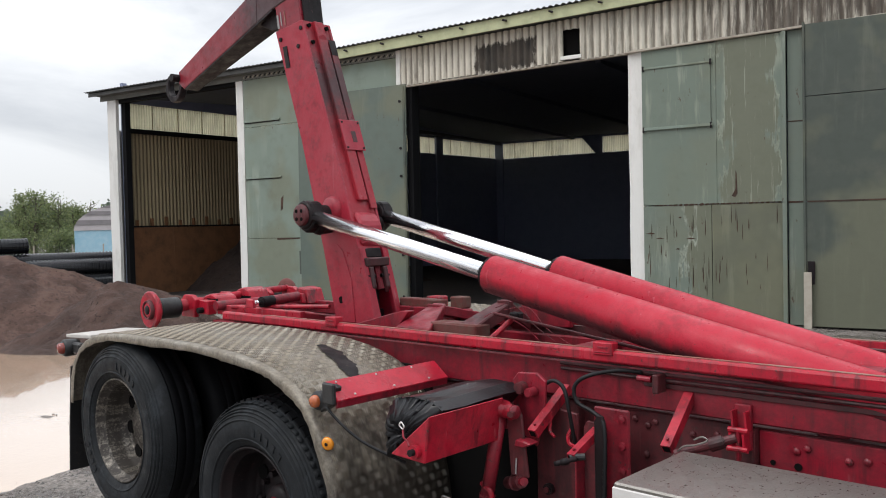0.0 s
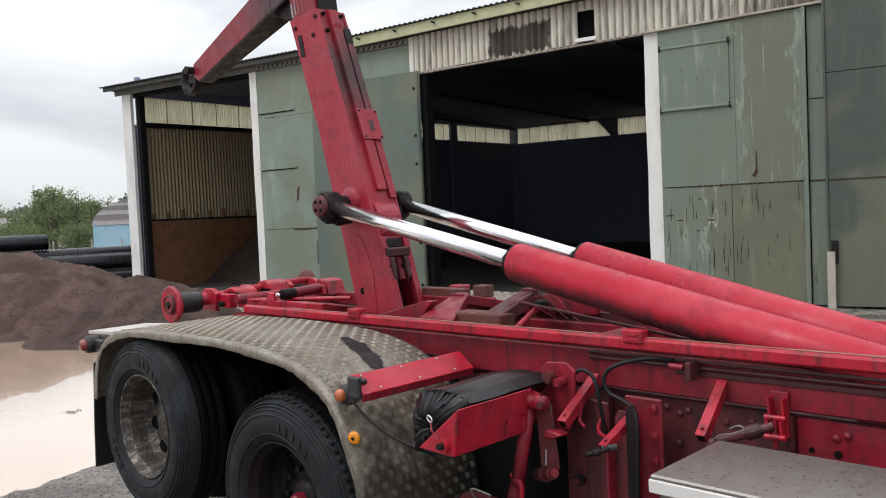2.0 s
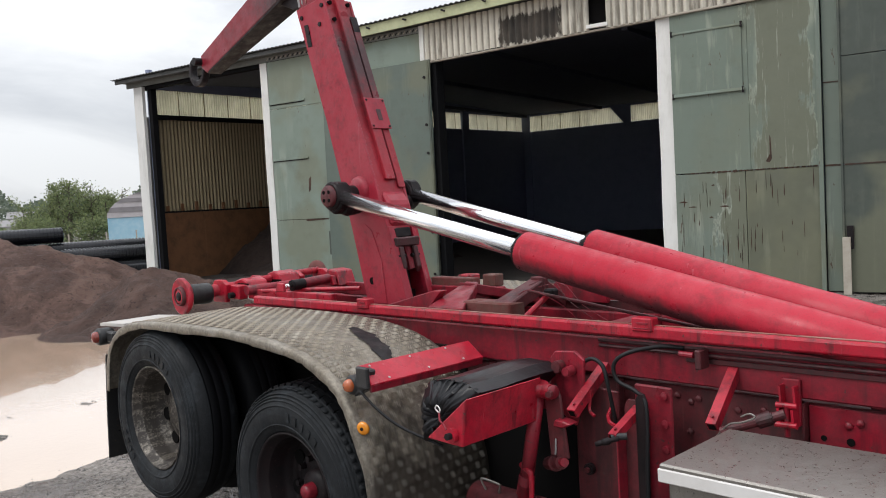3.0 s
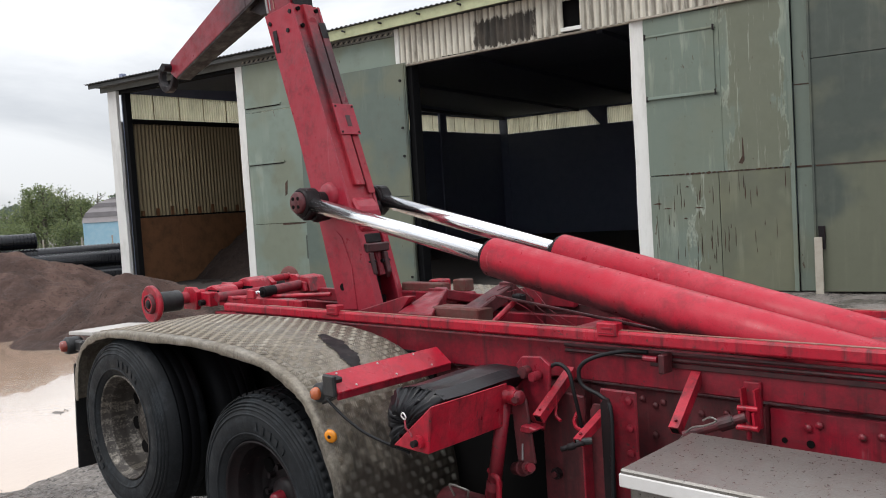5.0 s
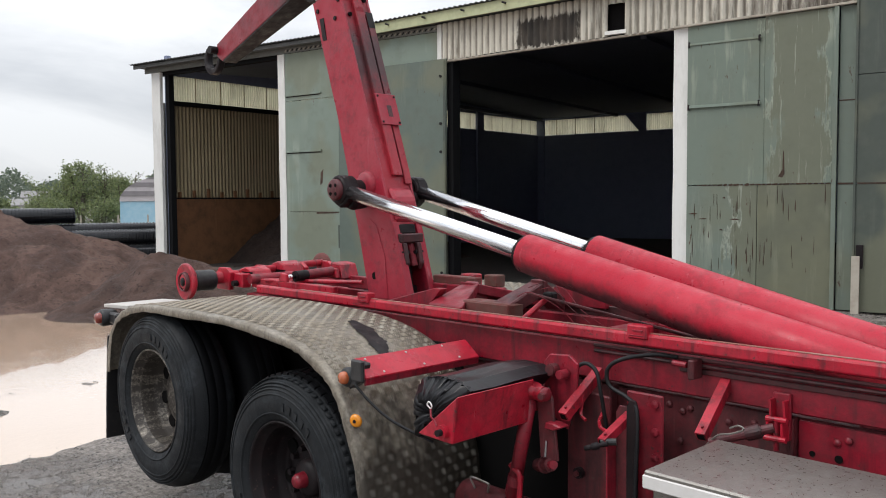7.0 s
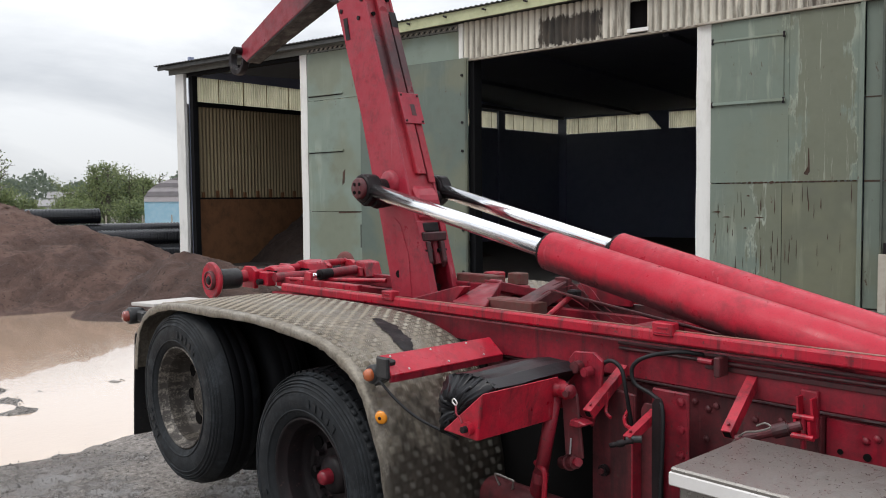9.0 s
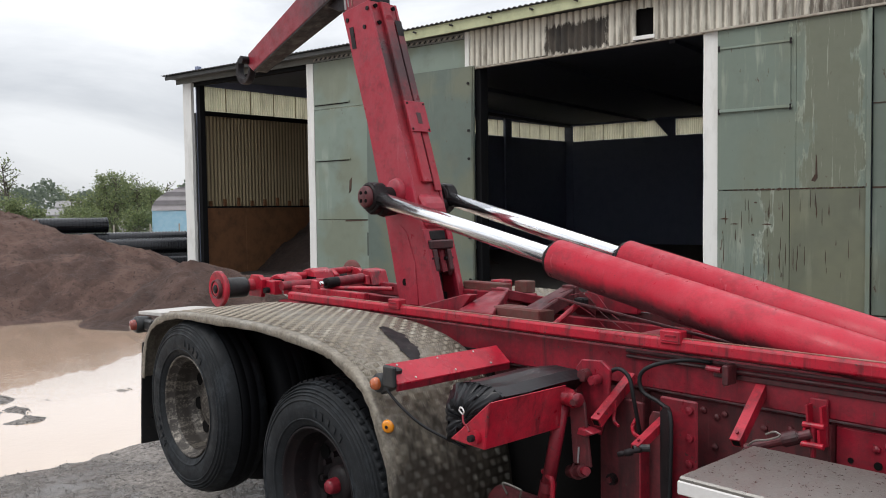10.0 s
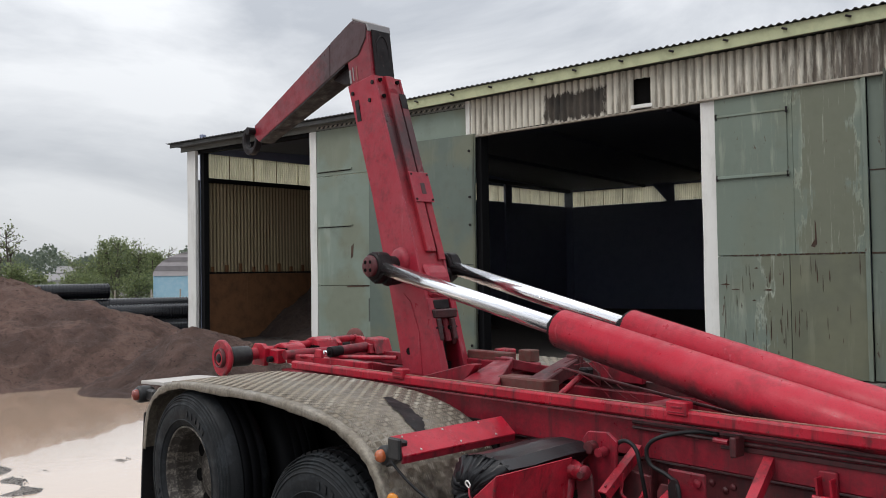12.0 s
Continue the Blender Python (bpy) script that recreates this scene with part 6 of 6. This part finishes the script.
def socket(p, q, half, label):
    """A hollow square tube from p to q, its end closed by shade-black."""
    p, q = Vector(p), Vector(q)
    half *= 0.70
    d = (q - p).normalized()
    u = d.cross(Vector((1, 0, 0))).normalized()
    v = d.cross(u)
    b_ = bmesh.new()
    rings = []
    for c, h in ((p, half), (q, half), (q, half * 0.72), (q - d * 0.05, half * 0.72)):
        rings.append([b_.verts.new(c + u * a * h + v * e * h) for a, e in ((1, 1), (1, -1), (-1, -1), (-1, 1))])
    for a, c in zip(rings, rings[1:]):
        for j in range(4):
            b_.faces.new((a[j], a[(j + 1) % 4], c[(j + 1) % 4], c[j]))
    b_.faces.new(rings[0])
    ob = part("socket_tube", b_, RED, truck, label)
    e_ = bmesh.new()
    e_.faces.new([e_.verts.new(q + d * 0.0015 + u * a * half * 0.72 + v * e * half * 0.72) for a, e in ((1, 1), (1, -1), (-1, -1), (-1, 1))])
    part("socket_end", e_, VOID, ob)
    part("bolt", rod(q - d * 0.03 + u * half, q - d * 0.03 + u * half * 1.45, 0.006, 6), RED_GRIMY, ob)
    return ob


socket((2.625, 0.74, 1.135), (2.62, 0.50, 0.985), 0.028, "red square socket tube")
socket((2.82, 0.70, 1.008), (2.825, 0.47, 0.928), 0.024, "red square tube with hose coupling")
socket((3.14, 0.86, 1.175), (3.15, 0.62, 0.985), 0.028, "red square socket tube")
part("lug", prism([(2.55, 0.93), (2.60, 0.93), (2.64, 0.95), (2.60, 0.96), (2.56, 0.96)], "y", 0.46, 0.52, 0.005), RED_GRIMY, truck)
part("hose_coupling", lathe([(0.0005, 0.0), (0.010, 0.0), (0.011, 0.02), (0.008, 0.025), (0.014, 0.03), (0.014, 0.055), (0.008, 0.06), (0.010, 0.09), (0.0005, 0.09)], (2.775, 0.43, 0.905), (0.75, 0.35, 0.25), 14), GREASE, truck, "steel hose coupling", True)
part("hose_coupling", rod((2.82, 0.47, 0.93), (2.87, 0.50, 0.935), 0.014, 12), BLACK, truck)
part("side_plate", box(2.78, 2.945, 0.70, 0.715, 0.50, 1.085, 0.006), RED_GRIMY, truck, "bolted red side plate")
part("rib_plate", prism([(2.758, 0.45), (2.758, 1.0), (2.775, 1.03), (2.83, 1.03), (2.842, 1.0), (2.842, 0.45)], "y", 0.658, 0.672, 0.003), RED_DARK, truck)
part("rib_edge", box(2.752, 2.760, 0.60, 0.672, 0.45, 0.93, 0.002), RED_GRIMY, truck)
# black strip paints the shade in the gap between plate edges
part("rib_plate", prism([(2.846, 0.45), (2.846, 1.05), (2.862, 1.075), (2.884, 1.075), (2.895, 1.05), (2.895, 0.45)], "y", 0.60, 0.612, 0.003), GREASE, truck, "black strip painted as the shaded gap between two plates")
part("clip_stud", bent([(2.700, 0.655, 0.985), (2.690, 0.645, 0.955), (2.700, 0.64, 0.930), (2.730, 0.635, 0.922)], 0.008, 6), RED, truck)
for z in (1.05, 0.94, 0.84):
    part("bolt", lathe([(0.017, 0.0), (0.016, -0.012), (0.0005, -0.016)], (2.915, 0.70, z), (0, 1, 0), 12), RED_GRIMY, truck)
part("hook_rod", bent([(2.64, 0.60, 1.06), (2.635, 0.60, 1.01), (2.64, 0.59, 0.98), (2.67, 0.58, 0.965)], 0.007, 6), RED, truck)
for pts in ([(2.95, 0.80, 1.225), (2.88, 0.74, 1.235), (2.803, 0.64, 1.222), (2.746, 0.62, 1.177), (2.756, 0.62, 1.111), (2.841, 0.62, 1.075), (2.895, 0.60, 1.02), (2.90, 0.58, 0.7), (2.90, 0.58, 0.5)],
            [(2.575, 0.66, 1.03), (2.588, 0.62, 1.143), (2.638, 0.62, 1.185), (2.692, 0.62, 1.158), (2.715, 0.62, 1.07), (2.72, 0.66, 0.9)]):
    part("hose", bent(pts, 0.0085, 8), HOSE, truck, "black hydraulic hose", True)
part("hose_clip", box(3.03, 3.055, 0.73, 0.80, 1.16, 1.235, 0.004), RED_DARK, truck)
part("hose_coupling", rod((2.96, 0.745, 1.213), (3.02, 0.745, 1.212), 0.012, 10), RED_GRIMY, truck)
for x, z in ((2.881, 1.019), (2.940, 0.999), (2.974, 1.016), (2.933, 0.878), (3.136, 0.992), (3.237, 1.005), (3.543, 0.997), (3.580, 1.011), (3.72, 0.99), (3.78, 1.0)):
    part("rivet", lathe([(0.0145, 0.002), (0.013, -0.008), (0.006, -0.013), (0.0005, -0.014)], (x, 0.86 if x < 3.4 else 0.846, z), (0, 1, 0), 12), RED_DARK if x < 3.4 else RED_GRIMY, truck)
part("patch_plate", box(3.405, 6.1, 0.846, 0.861, 0.72, 1.052, 0.004), RED_GRIMY, truck, "cleaner red plate on the side member")
for x, z in ((3.457, 0.941), (3.548, 0.94)):
    part("drilled_hole", rod((x, 0.850, z), (x, 0.842, z), 0.010 if x < 3.5 else 0.014, 16), VOID, truck)
for x in (1.9, 2.62, 3.39):
    part("web_plate", box(x, x + 0.012, 0.815, 0.86, 0.72, 1.06, 0.002), RED_DARK, truck)
clamp = part("strap_clamp", box(3.33, 3.395, 0.80, 0.82, 0.98, 1.15, 0.004), RED_GRIMY, truck, "red strap clamp")
for x in (3.333, 3.383):
    part("clamp_side", prism([(x, 1.13), (x + 0.008, 1.13), (x + 0.014, 1.06), (x + 0.006, 1.06)], "y", 0.76, 0.80, 0.0), RED, clamp)
    part("clamp_side", prism([(x - 0.003, 1.05), (x + 0.006, 1.05), (x + 0.011, 0.985), (x + 0.002, 0.985)], "y", 0.75, 0.80, 0.0), RED, clamp)
part("clamp_bar", rod((3.325, 0.765, 1.06), (3.40, 0.765, 1.062), 0.011, 10), RED, clamp)
part("clamp_bar", rod((3.323, 0.755, 0.992), (3.402, 0.755, 0.994), 0.011, 10), RED, clamp)
part("clamp_bar", rod((3.362, 0.765, 1.06), (3.362, 0.765, 0.95), 0.010, 10), RED_GRIMY, clamp)
part("lever", rod((3.205, 0.58, 0.985), (3.40, 0.66, 1.060), 0.017, 12), RED_DARK, truck)
part("lever_head", rod((3.315, 0.625, 1.027), (3.365, 0.645, 1.047), 0.026, 14, bevel=0.005), SOOT_SHADE_RED, truck)
part("cable", bent([(3.19, 0.58, 0.97), (3.24, 0.57, 1.02), (3.29, 0.57, 1.035), (3.33, 0.58, 1.055), (3.31, 0.58, 1.065), (3.28, 0.58, 1.05)], 0.0035, 6), ALU, truck, "thin steel safety cable")
tank = part("air_tank", rod((2.06, 0.50, 0.53), (2.75, 0.50, 0.53), 0.075, 28, bevel=0.02), RED_DARK, truck, "small red air tank", True)
part("drain_ring", bent([(2.17, 0.46, 0.595), (2.155, 0.45, 0.635), (2.165, 0.45, 0.645), (2.255, 0.45, 0.638), (2.26, 0.45, 0.628), (2.245, 0.46, 0.595)], 0.005, 6), ALU, tank)

# added box and sheets, black to stand for the shade under the frame
part("gearbox", prism([(0.98, 0.40), (1.40, 0.36), (1.42, 0.92), (0.96, 0.92)], "x", 1.75, 5.9, 0.03), GREASE, truck, "added dark box filling the shade under the frame")
part("under_shade_sheet", box(1.86, 2.62, 0.74, 0.755, 0.12, 0.95, 0.004), VOID, truck, "added black sheet for the shade behind the wheel arch")
part("under_shade_sheet", box(2.60, 3.40, 0.80, 0.815, 0.30, 0.72, 0.004), VOID, truck)

# aluminium tool locker
locker = part("tool_locker", box(3.28, 4.53, 0.085, 0.50, 0.45, 0.985, 0.008), ALU, truck, "aluminium tool locker with a wet lid")
part("lid", box(3.265, 4.55, 0.06, 0.52, 0.998, 1.022, 0.006), ALU, locker, "dull wet aluminium lid")
part("lid_edge", box(3.262, 4.552, 0.056, 0.075, 0.965, 1.008, 0.004), ALU_EDGE, locker, "bright folded front edge")
part("lid_edge", box(3.260, 3.272, 0.075, 0.52, 0.98, 1.006, 0.003), ALU, locker)

for x in (3.45, 4.35):
    part("locker_bracket", box(x, x + 0.06, 0.48, 0.88, 0.74, 0.80, 0.006), RED_DARK, truck, "bracket that carries the locker")

# wiring and dirt seen between the rails
for k, pts in enumerate(([(2.02, 1.0, 1.42), (2.12, 1.05, 1.45), (2.25, 1.0, 1.36), (2.42, 0.95, 1.29)], [(2.0, 1.1, 1.40), (2.15, 1.1, 1.42), (2.3, 1.05, 1.33), (2.5, 1.0, 1.26)], [(1.95, 1.0, 1.37), (2.05, 0.98, 1.40), (2.2, 1.0, 1.34), (2.3, 1.0, 1.27)])):
    part("wire", bent(pts, 0.0018, 6), RED_GRIMY if k else RED_DARK, truck, "loose thin red wire")
part("valve_block", box(2.08, 2.14, 1.03, 1.08, 1.36, 1.40, 0.008), GREASE, truck)
part("brace", rod((2.09, 0.88, 1.285), (2.09, 1.06, 1.37), 0.014, 10), RED, truck)
part("pipe", rod((2.0, 1.02, 1.39), (4.0, 1.05, 1.12), 0.008, 10), RED_DARK, truck)


# ---- black drainage pipes ----
def drain_pipe(p, q, r, label):
    p, q = Vector(p), Vector(q)
    length = (q - p).length
    prof, h = [], 0.0
    while h < length:
        prof += [(r * 0.88, h), (r * 0.88, h + 0.030), (r, h + 0.042), (r, h + 0.085), (r * 0.88, h + 0.097)]
        h += 0.10
    inner = [(r * 0.82, length), (r * 0.82, 0.0), (r * 0.90, 0.0)]
    ob = part("drain_pipe", lathe(prof + inner, p, q - p, 24), PIPE)
    return tagged(ob, label, "drain pipe", "stacked drainage pipes")


E0 = Vector((4.642, -2.158, 1.867))


def spot(bearing, dist, z):
    """A place seen from the yard by its bearing (degrees left of the y axis)."""
    a = radians(bearing)
    return Vector((E0.x - math.sin(a) * dist, E0.y + math.cos(a) * dist, z))


for (b0, b1, dist, z, r) in ((74.6, 69.9, 27.5, 1.47, 0.24), (75.6, 71.6, 28.4, 1.47, 0.24), (73.5, 63.2, 27.9, 1.02, 0.22), (72.5, 63.2, 27.2, 0.80, 0.25), (72.0, 63.4, 26.9, 0.28, 0.25), (74.0, 63.0, 27.8, 0.33, 0.25), (75.0, 63.5, 28.4, 0.60, 0.25), (75.5, 64.0, 28.6, 1.0, 0.22)):
    drain_pipe(spot(b0, dist, z), spot(b1, dist + 0.5, z), r, "black corrugated drainage pipe in a stack")


# ---- trees ----
def tree(x, y, height, spread, leaves, seed, label, leaf=0.12, mat=None, bare=False):
    rng = random.Random(seed)
    t = thing("tree", label, "tree", "trees behind the yard", pose(x, y, -0.05))
    wood = bmesh.new()
    tips = []
    stems = 3 if not bare else 2
    for s in range(stems):
        a = rng.uniform(0, 6.28)
        base = Vector((rng.uniform(-0.3, 0.3) * spread * 0.4, rng.uniform(-0.3, 0.3) * spread * 0.4, 0))
        top = base + Vector((math.cos(a) * spread * 0.25, math.sin(a) * spread * 0.25, height * rng.uniform(0.75, 0.95)))
        mid = (base + top) / 2 + Vector((rng.uniform(-0.15, 0.15), rng.uniform(-0.15, 0.15), 0))
        r = 0.022 * height
        join(wood, rod(base, mid, r, 7, r * 0.65))
        join(wood, rod(mid, top, r * 0.65, 6, r * 0.15))
        for k in range(11 if not bare else 16):
            f = rng.uniform(0.18, 0.98)
            o = base.lerp(mid, f * 2) if f < 0.5 else mid.lerp(top, f * 2 - 1)
            b_ = rng.uniform(0, 6.28)
            reach = spread * rng.uniform(0.25, 0.6) * (1.1 - 0.6 * f)
            e = o + Vector((math.cos(b_) * reach, math.sin(b_) * reach, reach * rng.uniform(0.2, 0.9)))
            join(wood, rod(o, e, r * 0.28, 5, r * 0.08))
            tips.append((o, e))
            for j in range(3 if not bare else 4):
                g = rng.uniform(0.3, 0.95)
                o2 = o.lerp(e, g)
                e2 = o2 + Vector((rng.uniform(-1, 1), rng.uniform(-1, 1), rng.uniform(0.0, 1.1))) * reach * 0.45
                join(wood, rod(o2, e2, r * 0.12, 4, r * 0.05))
                tips.append((o2, e2))
    part("trunk", wood, BARK, t)
    verts, faces = [], []
    for k in range(leaves):
        o, e = rng.choice(tips)
        c = o.lerp(e, rng.uniform(0.35, 1.1)) + Vector([rng.gauss(0, 0.075 * spread) for _ in range(3)])
        c.z = max(0.15, c.z)
        u = Vector([rng.gauss(0, 1) for _ in range(3)]).normalized()
        v = u.cross(Vector([rng.gauss(0, 1) for _ in range(3)])).normalized()
        s = leaf * rng.uniform(0.6, 1.3)
        i = len(verts)
        verts += [tuple(c - u * s), tuple(c + v * s * 0.55), tuple(c + u * s), tuple(c - v * s * 0.55)]
        faces.append((i, i + 1, i + 2, i + 3))
    me = bpy.data.meshes.new("crown")
    me.from_pydata(verts, [], faces)
    me.materials.append(mat or LEAF)
    c = new("crown", me)
    c.parent = t
    return t


for k, (b, dist, h, sp, n) in enumerate(((71.2, 58, 3.3, 2.4, 4000), (70.3, 60, 4.3, 2.5, 4500), (69.2, 58, 5.1, 2.3, 5000), (68.1, 60, 5.0, 2.3, 5000), (66.9, 62, 4.4, 2.0, 3600), (69.8, 64, 3.4, 3.0, 6000), (67.4, 65, 3.4, 3.0, 6000), (68.6, 56, 2.0, 2.4, 4000), (70.6, 56, 1.9, 2.2, 4000), (72.0, 66, 2.4, 1.8, 2600))):
    p = spot(b, dist, 0)
    tree(p.x, p.y, h, sp, int(n * 0.68), 40 + k, "leafy spring-green tree beyond the yard", 0.070)
for k, (b, dist, h, sp, n) in enumerate(((74.0, 42, 2.3, 1.5, 4500), (75.0, 41, 2.6, 1.8, 5000), (76.3, 40, 2.8, 2.0, 5000), (73.3, 44, 1.9, 1.2, 3000), (78.2, 40, 3.0, 2.2, 4000))):
    p = spot(b, dist, 0)
    tree(p.x, p.y, h, sp, int(n * 0.6), 60 + k, "low leafy bush behind the soil heap", 0.065)
p = spot(74.9, 43, 0)
tree(p.x, p.y, 4.6, 1.9, 320, 77, "thin half-bare tree with few leaves", 0.07, None, True)
p = spot(75.9, 44, 0)
tree(p.x, p.y, 4.0, 1.6, 260, 78, "thin half-bare tree with few leaves", 0.07, None, True)
p = spot(66.3, 55, 0)
tree(p.x, p.y, 4.3, 1.4, 300, 79, "thin half-bare tree with few leaves", 0.07, None, True)


def far_woods():
    rng = random.Random(9)
    verts, faces = [], []
    for k in range(70000):
        b = rng.uniform(48, 118)
        d = rng.uniform(235, 300)
        top = 8.5 + 1.6 * math.sin(b * 1.3) + 1.2 * math.sin(b * 3.1 + 1) + rng.uniform(-0.8, 0.8)
        c = spot(b, d, rng.uniform(0, 1) ** 0.6 * top)
        i = len(verts)
        u = Vector([rng.gauss(0, 1) for _ in range(3)]).normalized()
        v = u.cross(Vector([rng.gauss(0, 1) for _ in range(3)])).normalized()
        s = rng.uniform(0.25, 0.6)
        verts += [tuple(c - u * s), tuple(c + v * s * 0.7), tuple(c + u * s), tuple(c - v * s * 0.7)]
        faces.append((i, i + 1, i + 2, i + 3))
    me = bpy.data.meshes.new("woodland")
    me.from_pydata(verts, [], faces)
    me.materials.append(LEAF_FAR)
    return tagged(new("woodland", me), "distant dark line of mixed forest", "woodland", kind="stuff")


far_woods()


# ---- distant buildings ----
def house(bearing, dist, w, d, h, turn, wall, label):
    p = spot(bearing, dist, 0)
    t = thing("house", label, "house", "far houses", pose(p.x, p.y, 0, 0, 0, turn))
    part("wall", box(-w / 2, w / 2, -d / 2, d / 2, -0.3, h, 0.0), wall, t)
    part("roof", prism([(-d / 2 - 0.4, h - 0.1), (d / 2 + 0.4, h - 0.1), (0, h + d * 0.32)], "x", -w / 2 - 0.4, w / 2 + 0.4, 0.0), GREY_ROOF, t)
    for k in range(int(w / 2.2)):
        x = -w / 2 + 1.3 + 2.2 * k
        win = part("window", box(x - 0.5, x + 0.5, -d / 2 - 0.06, -d / 2 + 0.02, h - 1.7, h - 0.6, 0.01), GLASS_DARK, t)
        part("frame", box(x - 0.6, x + 0.6, -d / 2 - 0.05, -d / 2 + 0.01, h - 1.8, h - 1.7, 0.0), HOUSE_WHITE, win)


house(71.95, 235, 5.6, 5, 3.6, 62, HOUSE_WHITE, "far pale house with a grey roof")
house(72.7, 200, 4.6, 4, 1.7, 66, HOUSE_WHITE, "far low white building")
house(75.0, 150, 3.6, 4, 2.2, 70, HOUSE_RED, "far red wooden house half hidden by bushes")

# arched store with blue tarpaulin sides
p = spot(63.6, 50, 0)
store = thing("arched_store", "arched store with pale blue tarpaulin walls and grey ribbed roof", "store", at=pose(p.x, p.y, -0.05, 0, 0, 64))
R_ = 3.0
part("wall", prism([(-R_, 0.0), (R_, 0.0), (R_, 2.0), (-R_, 2.0)], "y", 0.0, 9.0, 0.02), BLUE, store, "pale blue tarpaulin wall")
for k in range(8):
    a0, a1 = radians(180 * k / 16), radians(180 * (k + 1) / 16)
    for s in (1, -1):
        q0, q1 = (s * R_ * 1.02 * math.cos(a0), 2.0 + 1.5 * math.sin(a0)), (s * R_ * 1.02 * math.cos(a1), 2.0 + 1.5 * math.sin(a1))
        part("roof_board", prism([q0, q1, (0, q1[1]), (0, q0[1])] if k < 7 else [q0, q1, (0, q0[1])], "y", -0.05 - 0.03 * (k % 2), 9.0, 0.0), STORE_LINE if k % 2 else STORE_ROOF, store, "pale grey horizontal roof board")
for k in range(4):
    part("pole", rod((-3.0 + 2 * k, -0.04, 0), (-3.0 + 2 * k, -0.04, 2.0), 0.03, 6), BLUE, store)
for k, b in enumerate((69.4, 67.2, 65.4)):
    p = spot(b, 46, 0)
    tagged(part("fence_post", rod((p.x, p.y, -0.1), (p.x, p.y, 1.25), 0.04, 8), PLANK), "thin pale fence post", "fence post", "fence posts")

# pebbles and crumbs on the wet gravel by the puddle
rng = random.Random(3)
verts, faces = [], []
for k in range(5200):
    x, y = rng.uniform(-5.0, 1.6), rng.uniform(-2.2, 1.6)
    s = rng.uniform(0.004, 0.014) * (1.6 if rng.random() < 0.06 else 1)
    z = ground_height(x, y)
    if z < -0.075:
        continue
    i = len(verts)
    a = rng.uniform(0, 3)
    for j in range(4):
        verts.append((x + s * math.cos(a + j * 1.57) * rng.uniform(0.7, 1.2), y + s * math.sin(a + j * 1.57) * rng.uniform(0.7, 1.2), z - 0.003))
    verts.append((x, y, z + s * 0.7))
    faces += [(i, i + 1, i + 4), (i + 1, i + 2, i + 4), (i + 2, i + 3, i + 4), (i + 3, i, i + 4)]
me = bpy.data.meshes.new("gravel")
me.from_pydata(verts, [], faces)
me.materials.append(GRIT)
tagged(new("gravel", me), "loose small stones on the wet ground", "gravel", kind="stuff")
rng = random.Random(4)
verts, faces = [], []
for k in range(9000):
    x, y = rng.uniform(-17, -8), rng.uniform(-3, 7)
    s = rng.uniform(0.02, 0.05) * (2.0 if rng.random() < 0.05 else 1)
    h = soil_top(x, y)
    if h < 0.03:
        continue
    i = len(verts)
    a = rng.uniform(0, 3)
    for j in range(4):
        verts.append((x + s * math.cos(a + j * 1.57) * rng.uniform(0.6, 1.2), y + s * math.sin(a + j * 1.57) * rng.uniform(0.6, 1.2), h - 0.02))
    verts.append((x, y, h + s * 0.6))
    faces += [(i, i + 1, i + 4), (i + 1, i + 2, i + 4), (i + 2, i + 3, i + 4), (i + 3, i, i + 4)]
me = bpy.data.meshes.new("soil_clods")
me.from_pydata(verts, [], faces)
me.materials.append(SAND)
tagged(new("soil_clods", me), "loose clods on the soil heaps", "soil", kind="stuff")
